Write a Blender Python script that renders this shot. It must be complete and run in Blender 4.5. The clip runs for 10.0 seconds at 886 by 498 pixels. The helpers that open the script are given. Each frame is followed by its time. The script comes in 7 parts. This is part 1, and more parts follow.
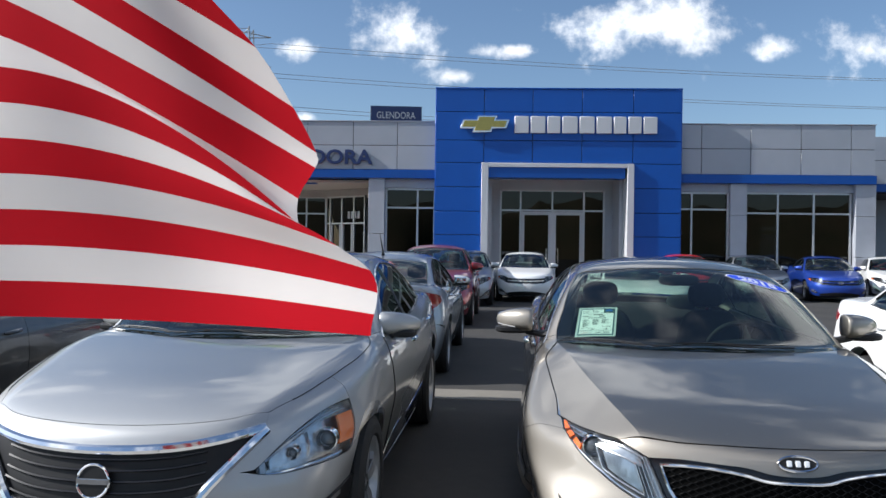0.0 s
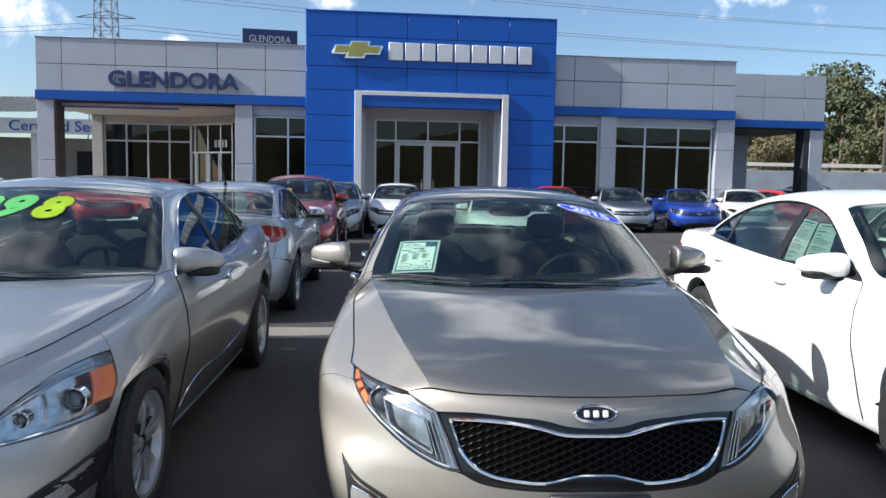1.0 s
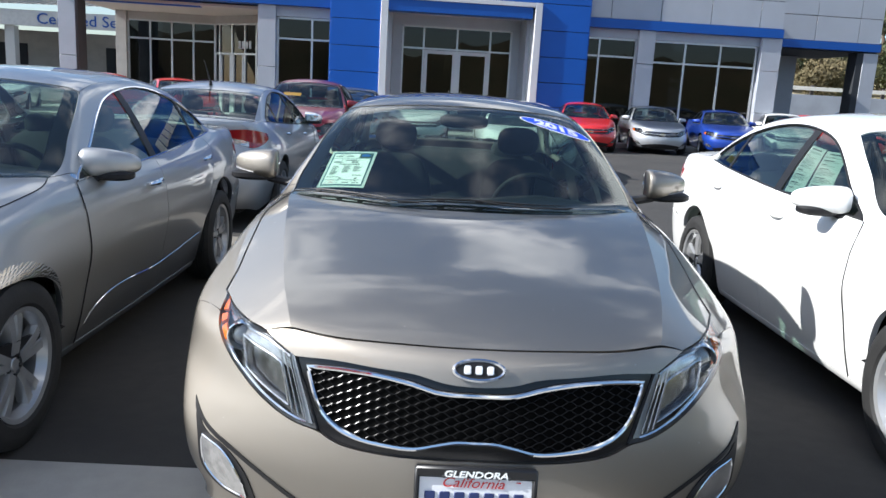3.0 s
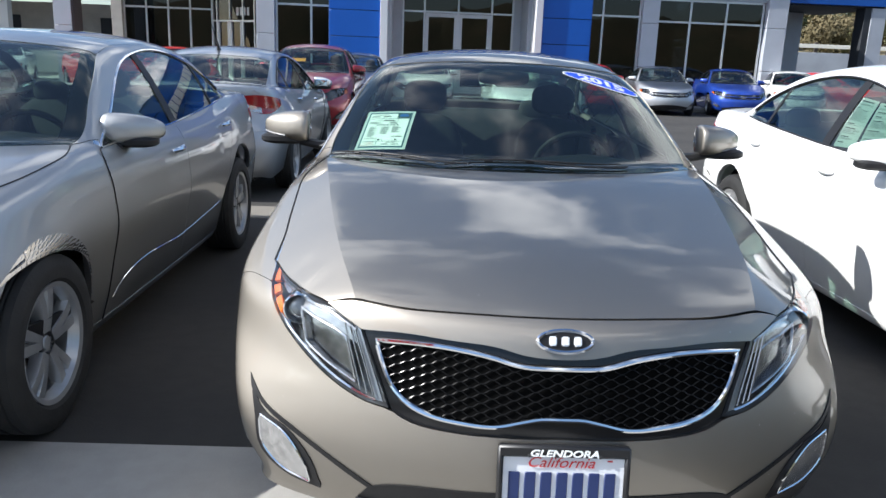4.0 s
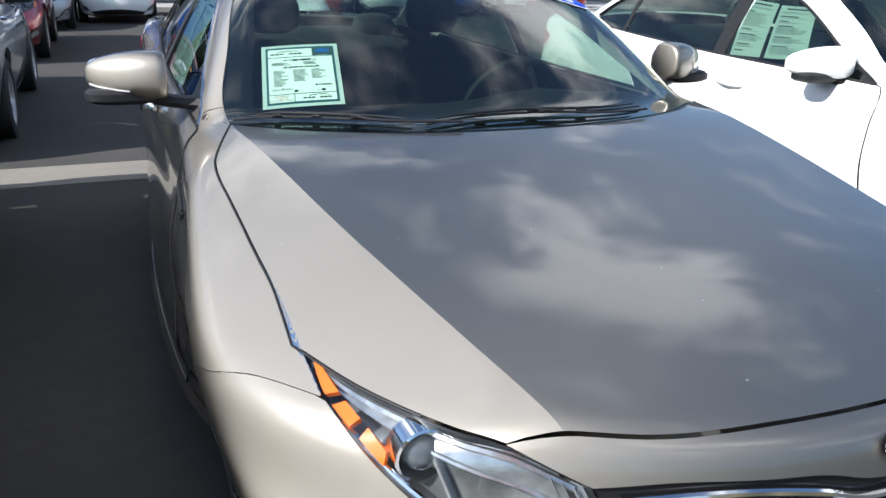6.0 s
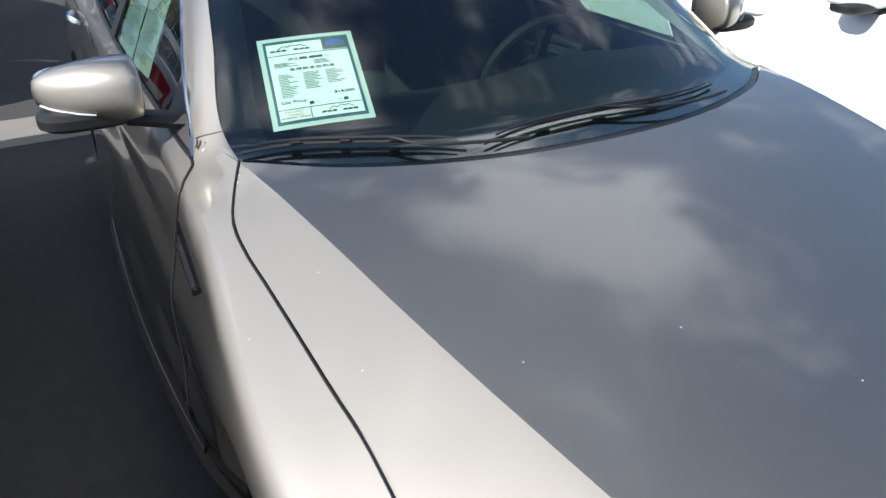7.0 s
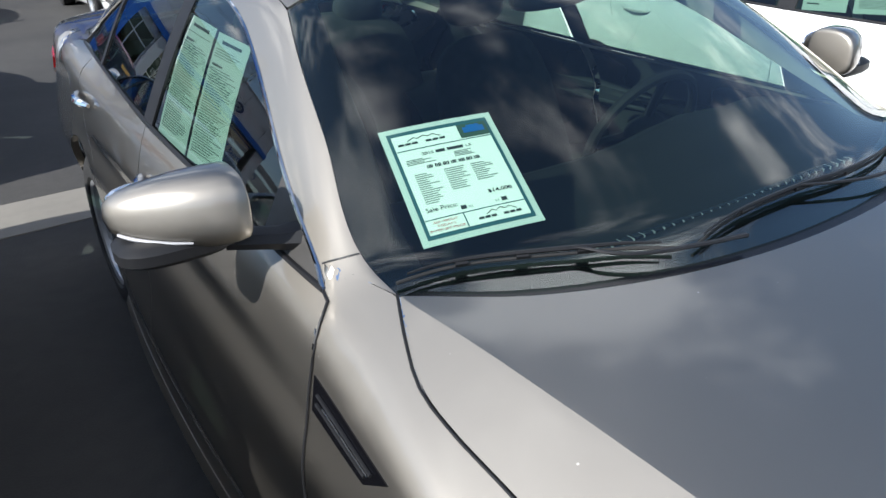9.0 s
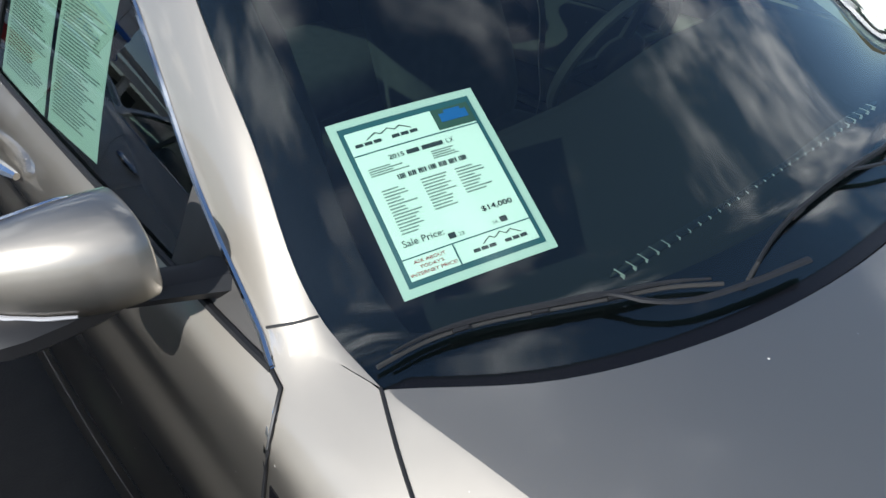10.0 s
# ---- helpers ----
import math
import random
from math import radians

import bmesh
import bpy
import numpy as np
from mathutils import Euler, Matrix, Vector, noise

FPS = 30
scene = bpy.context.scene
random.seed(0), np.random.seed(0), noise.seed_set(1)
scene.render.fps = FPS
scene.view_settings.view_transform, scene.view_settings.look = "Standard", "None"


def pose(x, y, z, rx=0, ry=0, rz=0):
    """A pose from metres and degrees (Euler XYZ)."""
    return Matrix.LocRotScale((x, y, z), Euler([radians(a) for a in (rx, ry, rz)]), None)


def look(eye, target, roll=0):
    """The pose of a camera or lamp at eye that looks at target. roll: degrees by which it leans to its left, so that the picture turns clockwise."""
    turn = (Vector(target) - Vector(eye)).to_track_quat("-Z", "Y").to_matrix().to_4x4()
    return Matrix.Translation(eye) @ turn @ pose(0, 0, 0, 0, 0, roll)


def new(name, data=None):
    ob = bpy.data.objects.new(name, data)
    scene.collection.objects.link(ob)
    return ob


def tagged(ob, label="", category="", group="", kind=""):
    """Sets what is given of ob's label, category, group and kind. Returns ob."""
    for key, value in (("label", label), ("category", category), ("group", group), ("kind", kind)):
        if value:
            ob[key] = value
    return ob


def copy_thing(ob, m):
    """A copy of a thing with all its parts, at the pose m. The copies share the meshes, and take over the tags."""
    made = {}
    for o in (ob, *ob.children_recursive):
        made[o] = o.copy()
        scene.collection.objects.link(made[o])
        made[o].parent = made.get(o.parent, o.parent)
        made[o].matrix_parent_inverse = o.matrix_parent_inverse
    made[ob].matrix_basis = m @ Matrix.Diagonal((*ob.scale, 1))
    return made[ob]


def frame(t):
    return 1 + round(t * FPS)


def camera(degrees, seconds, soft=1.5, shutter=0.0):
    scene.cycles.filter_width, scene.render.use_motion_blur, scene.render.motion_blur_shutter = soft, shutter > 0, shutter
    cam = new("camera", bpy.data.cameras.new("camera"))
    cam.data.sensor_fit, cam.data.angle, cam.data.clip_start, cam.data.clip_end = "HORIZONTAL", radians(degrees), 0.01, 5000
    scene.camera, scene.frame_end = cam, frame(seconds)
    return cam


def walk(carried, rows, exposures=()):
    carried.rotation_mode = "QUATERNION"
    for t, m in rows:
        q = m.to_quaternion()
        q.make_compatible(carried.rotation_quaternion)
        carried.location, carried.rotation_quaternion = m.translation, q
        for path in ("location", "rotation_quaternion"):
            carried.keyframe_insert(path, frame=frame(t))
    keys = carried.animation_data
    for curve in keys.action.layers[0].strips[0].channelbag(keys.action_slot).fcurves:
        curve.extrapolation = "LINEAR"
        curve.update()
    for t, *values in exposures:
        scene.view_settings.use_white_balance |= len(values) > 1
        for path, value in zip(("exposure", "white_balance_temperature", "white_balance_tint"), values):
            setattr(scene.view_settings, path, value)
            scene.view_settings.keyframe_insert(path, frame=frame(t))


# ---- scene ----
cam = camera(59.7, 10.0)
PATH = [
    (0, (-1.016, -2.829, 1.479), (-1.191, -0.837, 1.481), 0.8),
    (0.5, (-0.88, -2.591, 1.471), (-0.829, -0.594, 1.369), 0.3),
    (1, (-0.642, -2.368, 1.46), (-0.517, -0.379, 1.291), 1.0),
    (1.5, (-0.447, -2.19, 1.445), (-0.317, -0.215, 1.159), 1.3),
    (2, (-0.306, -2.001, 1.436), (-0.067, -0.057, 1.03), 3.4),
    (2.5, (-0.187, -1.938, 1.456), (-0.051, 0.013, 1.037), 1.9),
    (2.7, (-0.152, -1.944, 1.455), (-0.082, 0.017, 1.067), 3.0),
    (3.8, (-0.266, -1.781, 1.388), (-0.246, 0.167, 0.939), 3.2),
    (4, (-0.343, -1.754, 1.387), (-0.297, 0.188, 0.911), 2.2),
    (4.5, (-0.464, -1.536, 1.369), (-0.402, 0.389, 0.829), 0.8),
    (5, (-0.605, -1.222, 1.37), (-0.416, 0.725, 0.957), 0.5),
    (5.5, (-0.84, -0.909, 1.375), (-0.274, 0.95, 0.902), 0.5),
    (5.7, (-0.94, -0.807, 1.376), (-0.237, 0.973, 0.792), 1.5),
    (6.8, (-1.114, -0.122, 1.453), (-0.307, 1.513, 0.631), 1.3),
    (7, (-1.104, -0.063, 1.568), (-0.254, 1.482, 0.624), -0.2),
    (7.5, (-1.258, -0.054, 1.653), (-0.401, 1.484, 0.704), -2.0),
    (8, (-1.434, 0.002, 1.686), (-0.476, 1.479, 0.736), -1.8),
    (8.5, (-1.355, 0.184, 1.597), (-0.319, 1.64, 0.697), -0.5),
    (9, (-1.266, 0.487, 1.569), (-0.299, 2.012, 0.709), -2.7),
    (9.5, (-1.204, 0.828, 1.619), (-0.047, 2.057, 0.546), 3.0),
    (10, (-1.106, 0.92, 1.648), (-0.057, 2.121, 0.44), -0.4),
]
EXPOSURES = [(0.0, 0.40, 6150, 9), (0.5, 0.46, 6150, 9), (1.5, 0.86, 6150, 9), (5.5, 0.90, 6150, 9), (7.0, 0.86, 6100, 9), (8.5, 0.84, 6100, 9), (9.5, 0.74, 6050, 8), (10.0, 0.72, 6050, 8)]
walk(cam, [(t, look(eye, target, roll)) for t, eye, target, roll in PATH], EXPOSURES)

TO_SUN = Vector((-0.82, -0.14, 0.60)).normalized()
world = bpy.data.worlds.new("world")
scene.world = world
world.use_nodes = True
wt = world.node_tree
wn = wt.nodes.new
sky = wn("ShaderNodeTexSky")
sky.sky_type, sky.sun_disc = "NISHITA", False
sky.sun_elevation, sky.sun_rotation = math.asin(TO_SUN.z), math.atan2(TO_SUN.x, TO_SUN.y)
sky.air_density, sky.dust_density, sky.ozone_density = 1.0, 0.9, 3.0
bg = wt.nodes["Background"]
bg.inputs["Strength"].default_value = 0.093
wt.links.new(sky.outputs[0], bg.inputs[0])
# fair-weather clouds on a flat layer overhead
tc, sep = wn("ShaderNodeTexCoord"), wn("ShaderNodeSeparateXYZ")
wt.links.new(tc.outputs["Generated"], sep.inputs[0])


def wmath(op, a, b=None):
    nd = wn("ShaderNodeMath")
    nd.operation = op
    for i, q in enumerate((a, b)):
        if q is None:
            continue
        if isinstance(q, (int, float)):
            nd.inputs[i].default_value = q
        else:
            wt.links.new(q, nd.inputs[i])
    return nd.outputs[0]


up_ = wmath("ADD", wmath("MAXIMUM", sep.outputs[2], 0.0), 0.10)
comb = wn("ShaderNodeCombineXYZ")
wt.links.new(wmath("DIVIDE", sep.outputs[0], up_), comb.inputs[0])
wt.links.new(wmath("DIVIDE", sep.outputs[1], up_), comb.inputs[1])
comb.inputs[2].default_value = 3.7
puff = wn("ShaderNodeTexNoise")
puff.inputs["Scale"].default_value, puff.inputs["Detail"].default_value, puff.inputs["Roughness"].default_value = 1.9, 8.0, 0.58
wt.links.new(comb.outputs[0], puff.inputs["Vector"])


def wramp(src, lo, hi, a=0.0, b=1.0):
    nd = wn("ShaderNodeMapRange")
    nd.interpolation_type = "SMOOTHSTEP"
    for i, q in enumerate((lo, hi, a, b)):
        nd.inputs[i + 1].default_value = q
    wt.links.new(src, nd.inputs[0])
    return nd.outputs[0]


# the clouds low over the building, each a ragged heap: middle (across, up) and half size, in shares of the distance ahead
HEAPS = [(0.165, 0.285, 0.125, 0.042), (-0.155, 0.285, 0.075, 0.04), (-0.285, 0.265, 0.032, 0.015), (0.33, 0.258, 0.04, 0.017), (0.44, 0.255, 0.085, 0.034),
         (-0.27, 0.172, 0.022, 0.009), (0.0, 0.258, 0.05, 0.010), (-0.075, 0.225, 0.035, 0.011), (-0.50, 0.20, 0.10, 0.04), (-0.64, 0.25, 0.09, 0.05)]
ahead_ = wmath("MAXIMUM", sep.outputs[1], 0.02)
flat_ = wn("ShaderNodeCombineXYZ")
wt.links.new(wmath("DIVIDE", sep.outputs[0], ahead_), flat_.inputs[0])
wt.links.new(wmath("DIVIDE", sep.outputs[2], ahead_), flat_.inputs[1])
near_ = None
for hx, hz, rx, rz in HEAPS:
    off_, size_ = wn("ShaderNodeVectorMath"), wn("ShaderNodeVectorMath")
    off_.operation, size_.operation = "SUBTRACT", "MULTIPLY"
    off_.inputs[1].default_value, size_.inputs[1].default_value = (hx, hz, 0), (1 / rx, 1 / rz, 0)
    wt.links.new(flat_.outputs[0], off_.inputs[0])
    wt.links.new(off_.outputs[0], size_.inputs[0])
    reach_ = wn("ShaderNodeVectorMath")
    reach_.operation = "LENGTH"
    wt.links.new(size_.outputs[0], reach_.inputs[0])
    near_ = reach_.outputs["Value"] if near_ is None else wmath("MINIMUM", near_, reach_.outputs["Value"])
ragged = wn("ShaderNodeTexNoise")
ragged.inputs["Scale"].default_value, ragged.inputs["Detail"].default_value, ragged.inputs["Roughness"].default_value = 15.0, 9.0, 0.6
wt.links.new(flat_.outputs[0], ragged.inputs["Vector"])
heap = wramp(wmath("SUBTRACT", wmath("MULTIPLY", ragged.outputs[0], 4.4), near_), 1.1, 2.5)
# higher up a broken layer takes over
high = wramp(sep.outputs[2], 0.30, 0.40)
layer = wmath("MULTIPLY", wramp(puff.outputs[0], 0.47, 0.66), high)
front_ = wmath("MULTIPLY", heap, wramp(sep.outputs[1], 0.25, 0.45))
cover = wmath("MULTIPLY", wmath("MAXIMUM", layer, front_), 0.93)
cloud = wn("ShaderNodeBackground")
cloud.inputs[0].default_value = (1.0, 0.985, 0.975, 1)
wt.links.new(wmath("ADD", wmath("MULTIPLY", puff.outputs[0], 1.2), 0.5), cloud.inputs[1])
mixw = wn("ShaderNodeMixShader")
wt.links.new(cover, mixw.inputs[0])
wt.links.new(bg.outputs[0], mixw.inputs[1])
wt.links.new(cloud.outputs[0], mixw.inputs[2])
wt.links.new(mixw.outputs[0], wt.nodes["World Output"].inputs[0])
sun = new("sun", bpy.data.lights.new("sun", "SUN"))
sun.data.energy, sun.data.angle, sun.data.color = 5.0, radians(0.5), (1.0, 0.955, 0.90)
sun.matrix_world = look(TO_SUN * 60, (0, 0, 0))


# ---- materials ----
def material(name, color, rough=0.5, metal=0.0, coat=0.0, vary=0.0, scale=6.0, bump=0.0, bump_scale=60.0, fine_vary=0.0, random_vary=0.0, second=None, spec=0.5, coat_rough=0.03):
    mt = bpy.data.materials.new(name)
    mt.use_nodes = True
    t = mt.node_tree
    p = t.nodes["Principled BSDF"]
    p.inputs["Base Color"].default_value = (*color, 1)
    p.inputs["Roughness"].default_value = rough
    p.inputs["Metallic"].default_value = metal
    p.inputs["Coat Weight"].default_value = coat
    p.inputs["Coat Roughness"].default_value = coat_rough
    p.inputs["Specular IOR Level"].default_value = spec
    co = t.nodes.new("ShaderNodeTexCoord").outputs["Object"]

    def noise_tex(sc, detail=5.0):
        nd = t.nodes.new("ShaderNodeTexNoise")
        nd.inputs["Scale"].default_value, nd.inputs["Detail"].default_value = sc, detail
        t.links.new(co, nd.inputs["Vector"])
        return nd.outputs[0]
    last = None
    if vary or fine_vary or random_vary:
        col = t.nodes.new("ShaderNodeRGB")
        col.outputs[0].default_value = (*color, 1)
        last = col.outputs[0]
        other = second or tuple(c * 0.45 for c in color)
        for amt, src in ((vary, noise_tex(scale) if vary else None), (fine_vary, noise_tex(scale * 14, 3.0) if fine_vary else None)):
            if not amt:
                continue
            mr = t.nodes.new("ShaderNodeMapRange")
            mr.inputs[1].default_value, mr.inputs[2].default_value, mr.inputs[4].default_value = 0.38, 0.68, amt
            t.links.new(src, mr.inputs[0])
            mx = t.nodes.new("ShaderNodeMix")
            mx.data_type = "RGBA"
            t.links.new(mr.outputs[0], mx.inputs[0])
            t.links.new(last, mx.inputs[6])
            mx.inputs[7].default_value = (*other, 1)
            last = mx.outputs[2]
        if random_vary:
            oi = t.nodes.new("ShaderNodeObjectInfo")
            hv = t.nodes.new("ShaderNodeHueSaturation")
            mr = t.nodes.new("ShaderNodeMapRange")
            mr.inputs[3].default_value, mr.inputs[4].default_value = 1 - random_vary, 1 + random_vary
            t.links.new(oi.outputs["Random"], mr.inputs[0])
            t.links.new(mr.outputs[0], hv.inputs["Value"])
            t.links.new(last, hv.inputs["Color"])
            last = hv.outputs[0]
        t.links.new(last, p.inputs["Base Color"])
    if bump:
        b = t.nodes.new("ShaderNodeBump")
        b.inputs["Strength"].default_value, b.inputs["Distance"].default_value = bump, 0.004
        t.links.new(noise_tex(bump_scale), b.inputs["Height"])
        t.links.new(b.outputs[0], p.inputs["Normal"])
    return mt


def car_paint(name, color, metal=0.65, rough=0.36, dust=0.05):
    """Metallic paint: flakes under a clear coat, with a little dust. A fully metallic paint turns dark quickly as the flakes face away."""
    mt = material(name, color, rough, metal, 1.0, coat_rough=0.015)
    t = mt.node_tree
    p = t.nodes["Principled BSDF"]
    p.inputs["Coat IOR"].default_value = 1.55
    co = t.nodes.new("ShaderNodeTexCoord").outputs["Object"]

    def tex(scale, detail):
        nd = t.nodes.new("ShaderNodeTexNoise")
        nd.inputs["Scale"].default_value, nd.inputs["Detail"].default_value = scale, detail
        t.links.new(co, nd.inputs["Vector"])
        return nd.outputs[0]

    def span(src, lo, hi, a, b):
        nd = t.nodes.new("ShaderNodeMapRange")
        for k, q in enumerate((lo, hi, a, b)):
            nd.inputs[k + 1].default_value = q
        t.links.new(src, nd.inputs[0])
        return nd.outputs[0]
    bump = t.nodes.new("ShaderNodeBump")
    bump.inputs["Strength"].default_value, bump.inputs["Distance"].default_value = 0.12, 0.0006
    t.links.new(tex(900.0, 1.0), bump.inputs["Height"])
    mx = t.nodes.new("ShaderNodeMix")
    mx.data_type = "RGBA"
    t.links.new(span(tex(9.0, 9.0), 0.42, 0.75, 0.0, dust), mx.inputs[0])
    mx.inputs[6].default_value = (*color, 1)
    mx.inputs[7].default_value = (0.42, 0.39, 0.34, 1)
    if metal < 1.0:
        t.links.new(bump.outputs[0], p.inputs["Normal"])
        t.links.new(mx.outputs[2], p.inputs["Base Color"])
        return mt
    t.nodes.remove(p)
    flake, coarse, blend, coat, rim, both = (t.nodes.new("ShaderNode" + k) for k in ("BsdfGlossy", "BsdfGlossy", "MixShader", "BsdfGlossy", "Fresnel", "MixShader"))
    for nd, q in ((flake, rough), (coarse, rough * 0.58)):
        nd.distribution = "BECKMANN"
        nd.inputs["Roughness"].default_value = q
        t.links.new(mx.outputs[2], nd.inputs[0])
        t.links.new(bump.outputs[0], nd.inputs["Normal"])
    blend.inputs[0].default_value = 0.40
    t.links.new(flake.outputs[0], blend.inputs[1])
    t.links.new(coarse.outputs[0], blend.inputs[2])
    coat.inputs["Roughness"].default_value = 0.02
    coat.inputs[0].default_value = (1, 1, 1, 1)
    rim.inputs["IOR"].default_value = 1.5
    t.links.new(rim.outputs[0], both.inputs[0])
    t.links.new(blend.outputs[0], both.inputs[1])
    t.links.new(coat.outputs[0], both.inputs[2])
    # a few specks of dirt and pollen
    speck, dirt, out = t.nodes.new("ShaderNodeTexVoronoi"), t.nodes.new("ShaderNodeBsdfDiffuse"), t.nodes.new("ShaderNodeMixShader")
    speck.inputs["Scale"].default_value = 16.0
    t.links.new(co, speck.inputs["Vector"])
    dirt.inputs[0].default_value = (0.55, 0.52, 0.47, 1)
    t.links.new(span(speck.outputs["Distance"], 0.018, 0.034, 0.8, 0.0), out.inputs[0])
    t.links.new(both.outputs[0], out.inputs[1])
    t.links.new(dirt.outputs[0], out.inputs[2])
    t.links.new(out.outputs[0], t.nodes["Material Output"].inputs[0])
    return mt


def clear_sheet(name, tint, ior=1.5, rough=0.0):
    """Thin glass: what is behind shows tinted, with the gloss of its surface over it."""
    mt = bpy.data.materials.new(name)
    mt.use_nodes = True
    t = mt.node_tree
    t.nodes.remove(t.nodes["Principled BSDF"])
    see, shine, mix, lw, pw, ma = (t.nodes.new("ShaderNode" + k) for k in ("BsdfTransparent", "BsdfGlossy", "MixShader", "LayerWeight", "Math", "Math"))
    see.inputs[0].default_value = (*tint, 1)
    shine.inputs["Roughness"].default_value = rough
    lw.inputs[0].default_value = 0.5
    f0 = ((ior - 1) / (ior + 1)) ** 2
    pw.operation, ma.operation = "POWER", "MULTIPLY_ADD"
    pw.inputs[1].default_value = 4.0
    ma.inputs[1].default_value, ma.inputs[2].default_value = 1 - f0, f0
    t.links.new(lw.outputs["Facing"], pw.inputs[0])
    t.links.new(pw.outputs[0], ma.inputs[0])
    t.links.new(ma.outputs[0], mix.inputs[0])
    t.links.new(see.outputs[0], mix.inputs[1])
    t.links.new(shine.outputs[0], mix.inputs[2])
    t.links.new(mix.outputs[0], t.nodes["Material Output"].inputs[0])
    return mt


MATS = {
    "trim_black": material("black_plastic", (0.008, 0.008, 0.009), 0.5, vary=0.3, scale=20, second=(0.018, 0.018, 0.018), spec=0.35),
    "satin_grey": material("satin_grey_plastic", (0.07, 0.066, 0.062), 0.42, 0.3, vary=0.2, scale=30),
    "mesh_black": material("mesh_black", (0.004, 0.004, 0.004), 0.22, spec=0.12),
    # near-black without gloss, stands in for the shade deep in a grille
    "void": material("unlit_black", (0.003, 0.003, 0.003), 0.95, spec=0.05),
    "beige_trim": material("pale_trim", (0.52, 0.51, 0.47), 0.75, vary=0.15, scale=20),
    "gloss_black": material("gloss_black", (0.008, 0.008, 0.009), 0.15),
    "frit": material("frit", (0.003, 0.003, 0.004), 0.25, spec=0.3),
    "chrome": material("chrome", (0.80, 0.81, 0.83), 0.06, 1.0),
    "badge_white": material("bright_badge", (0.78, 0.79, 0.80), 0.3, 0.2),
    "gold": material("gold_badge", (0.55, 0.40, 0.12), 0.25, 1.0),
    "glass": clear_sheet("tinted_glass", (0.61, 0.75, 0.67), 1.9),
    "side_glass": clear_sheet("side_glass", (0.34, 0.45, 0.39), 1.75),
    "lamp_glass": clear_sheet("lamp_glass", (0.92, 0.94, 0.95), 1.45),
    "lamp_mid": material("lamp_mid", (0.24, 0.245, 0.25), 0.28, 0.7, vary=0.5, scale=18, second=(0.08, 0.08, 0.085)),
    "lamp_back": material("lamp_back", (0.06, 0.062, 0.066), 0.22, 0.6),
    "lamp_inner": material("lamp_inner", (0.60, 0.60, 0.60), 0.2, 0.9, vary=0.6, scale=40),
    "reflector": material("reflector", (0.55, 0.55, 0.54), 0.16, 1.0, vary=0.8, scale=14, second=(0.10, 0.10, 0.10)),
    "mirror_lens": material("mirror_lens", (0.26, 0.26, 0.27), 0.45, 0.0),
    "lamp_strip": material("lamp_strip", (0.34, 0.36, 0.39), 0.2, 0.6),
    "lamp_ball": material("lamp_ball", (0.10, 0.11, 0.12), 0.05, 0.4, 1.0),
    "amber": material("amber_lens", (0.85, 0.16, 0.012), 0.25, 0.0, 0.6),
    "red_lens": material("red_lens", (0.30, 0.008, 0.010), 0.12, 0.0, 1.0),
    "mirror": material("mirror_glass", (0.85, 0.86, 0.88), 0.01, 1.0),
    "tyre": material("rubber", (0.012, 0.012, 0.012), 0.75, vary=0.5, scale=12, second=(0.026, 0.025, 0.023), bump=0.3, bump_scale=90),
    "alloy": material("alloy", (0.43, 0.44, 0.45), 0.3, 0.6, 0.3, vary=0.25, scale=25, second=(0.3, 0.29, 0.27)),
    "steel": material("steel", (0.10, 0.10, 0.10), 0.45, 0.8),
    "cloth": material("seat_cloth", (0.035, 0.035, 0.037), 0.9, vary=0.4, scale=30),
    "carpet": material("carpet", (0.03, 0.03, 0.03), 0.95),
    "dash": material("dash_plastic", (0.009, 0.0095, 0.0105), 0.7, spec=0.25),
    "white_paper": material("paper", (0.86, 0.88, 0.86), 0.45),
}
# ---- car form ----
def knots(*pairs):
    """A smooth curve through a few (place, value) pairs."""
    a = np.array(pairs, float)
    px, py = a[:, 0], a[:, 1]
    d = np.diff(py) / np.diff(px)
    m = np.concatenate(([d[0]], (d[1:] + d[:-1]) / 2, [d[-1]]))

    def curve(q):
        q = np.clip(np.asarray(q, float), px[0], px[-1])
        i = np.clip(np.searchsorted(px, q, side="right") - 1, 0, len(px) - 2)
        h = px[i + 1] - px[i]
        s = (q - px[i]) / h
        return ((2 * s**3 - 3 * s**2 + 1) * py[i] + (s**3 - 2 * s**2 + s) * h * m[i]
                + (3 * s**2 - 2 * s**3) * py[i + 1] + (s**3 - s**2) * h * m[i + 1])
    return curve


def smax(a, b, k):
    return 0.5 * (a + b + np.sqrt((a - b) ** 2 + k * k))


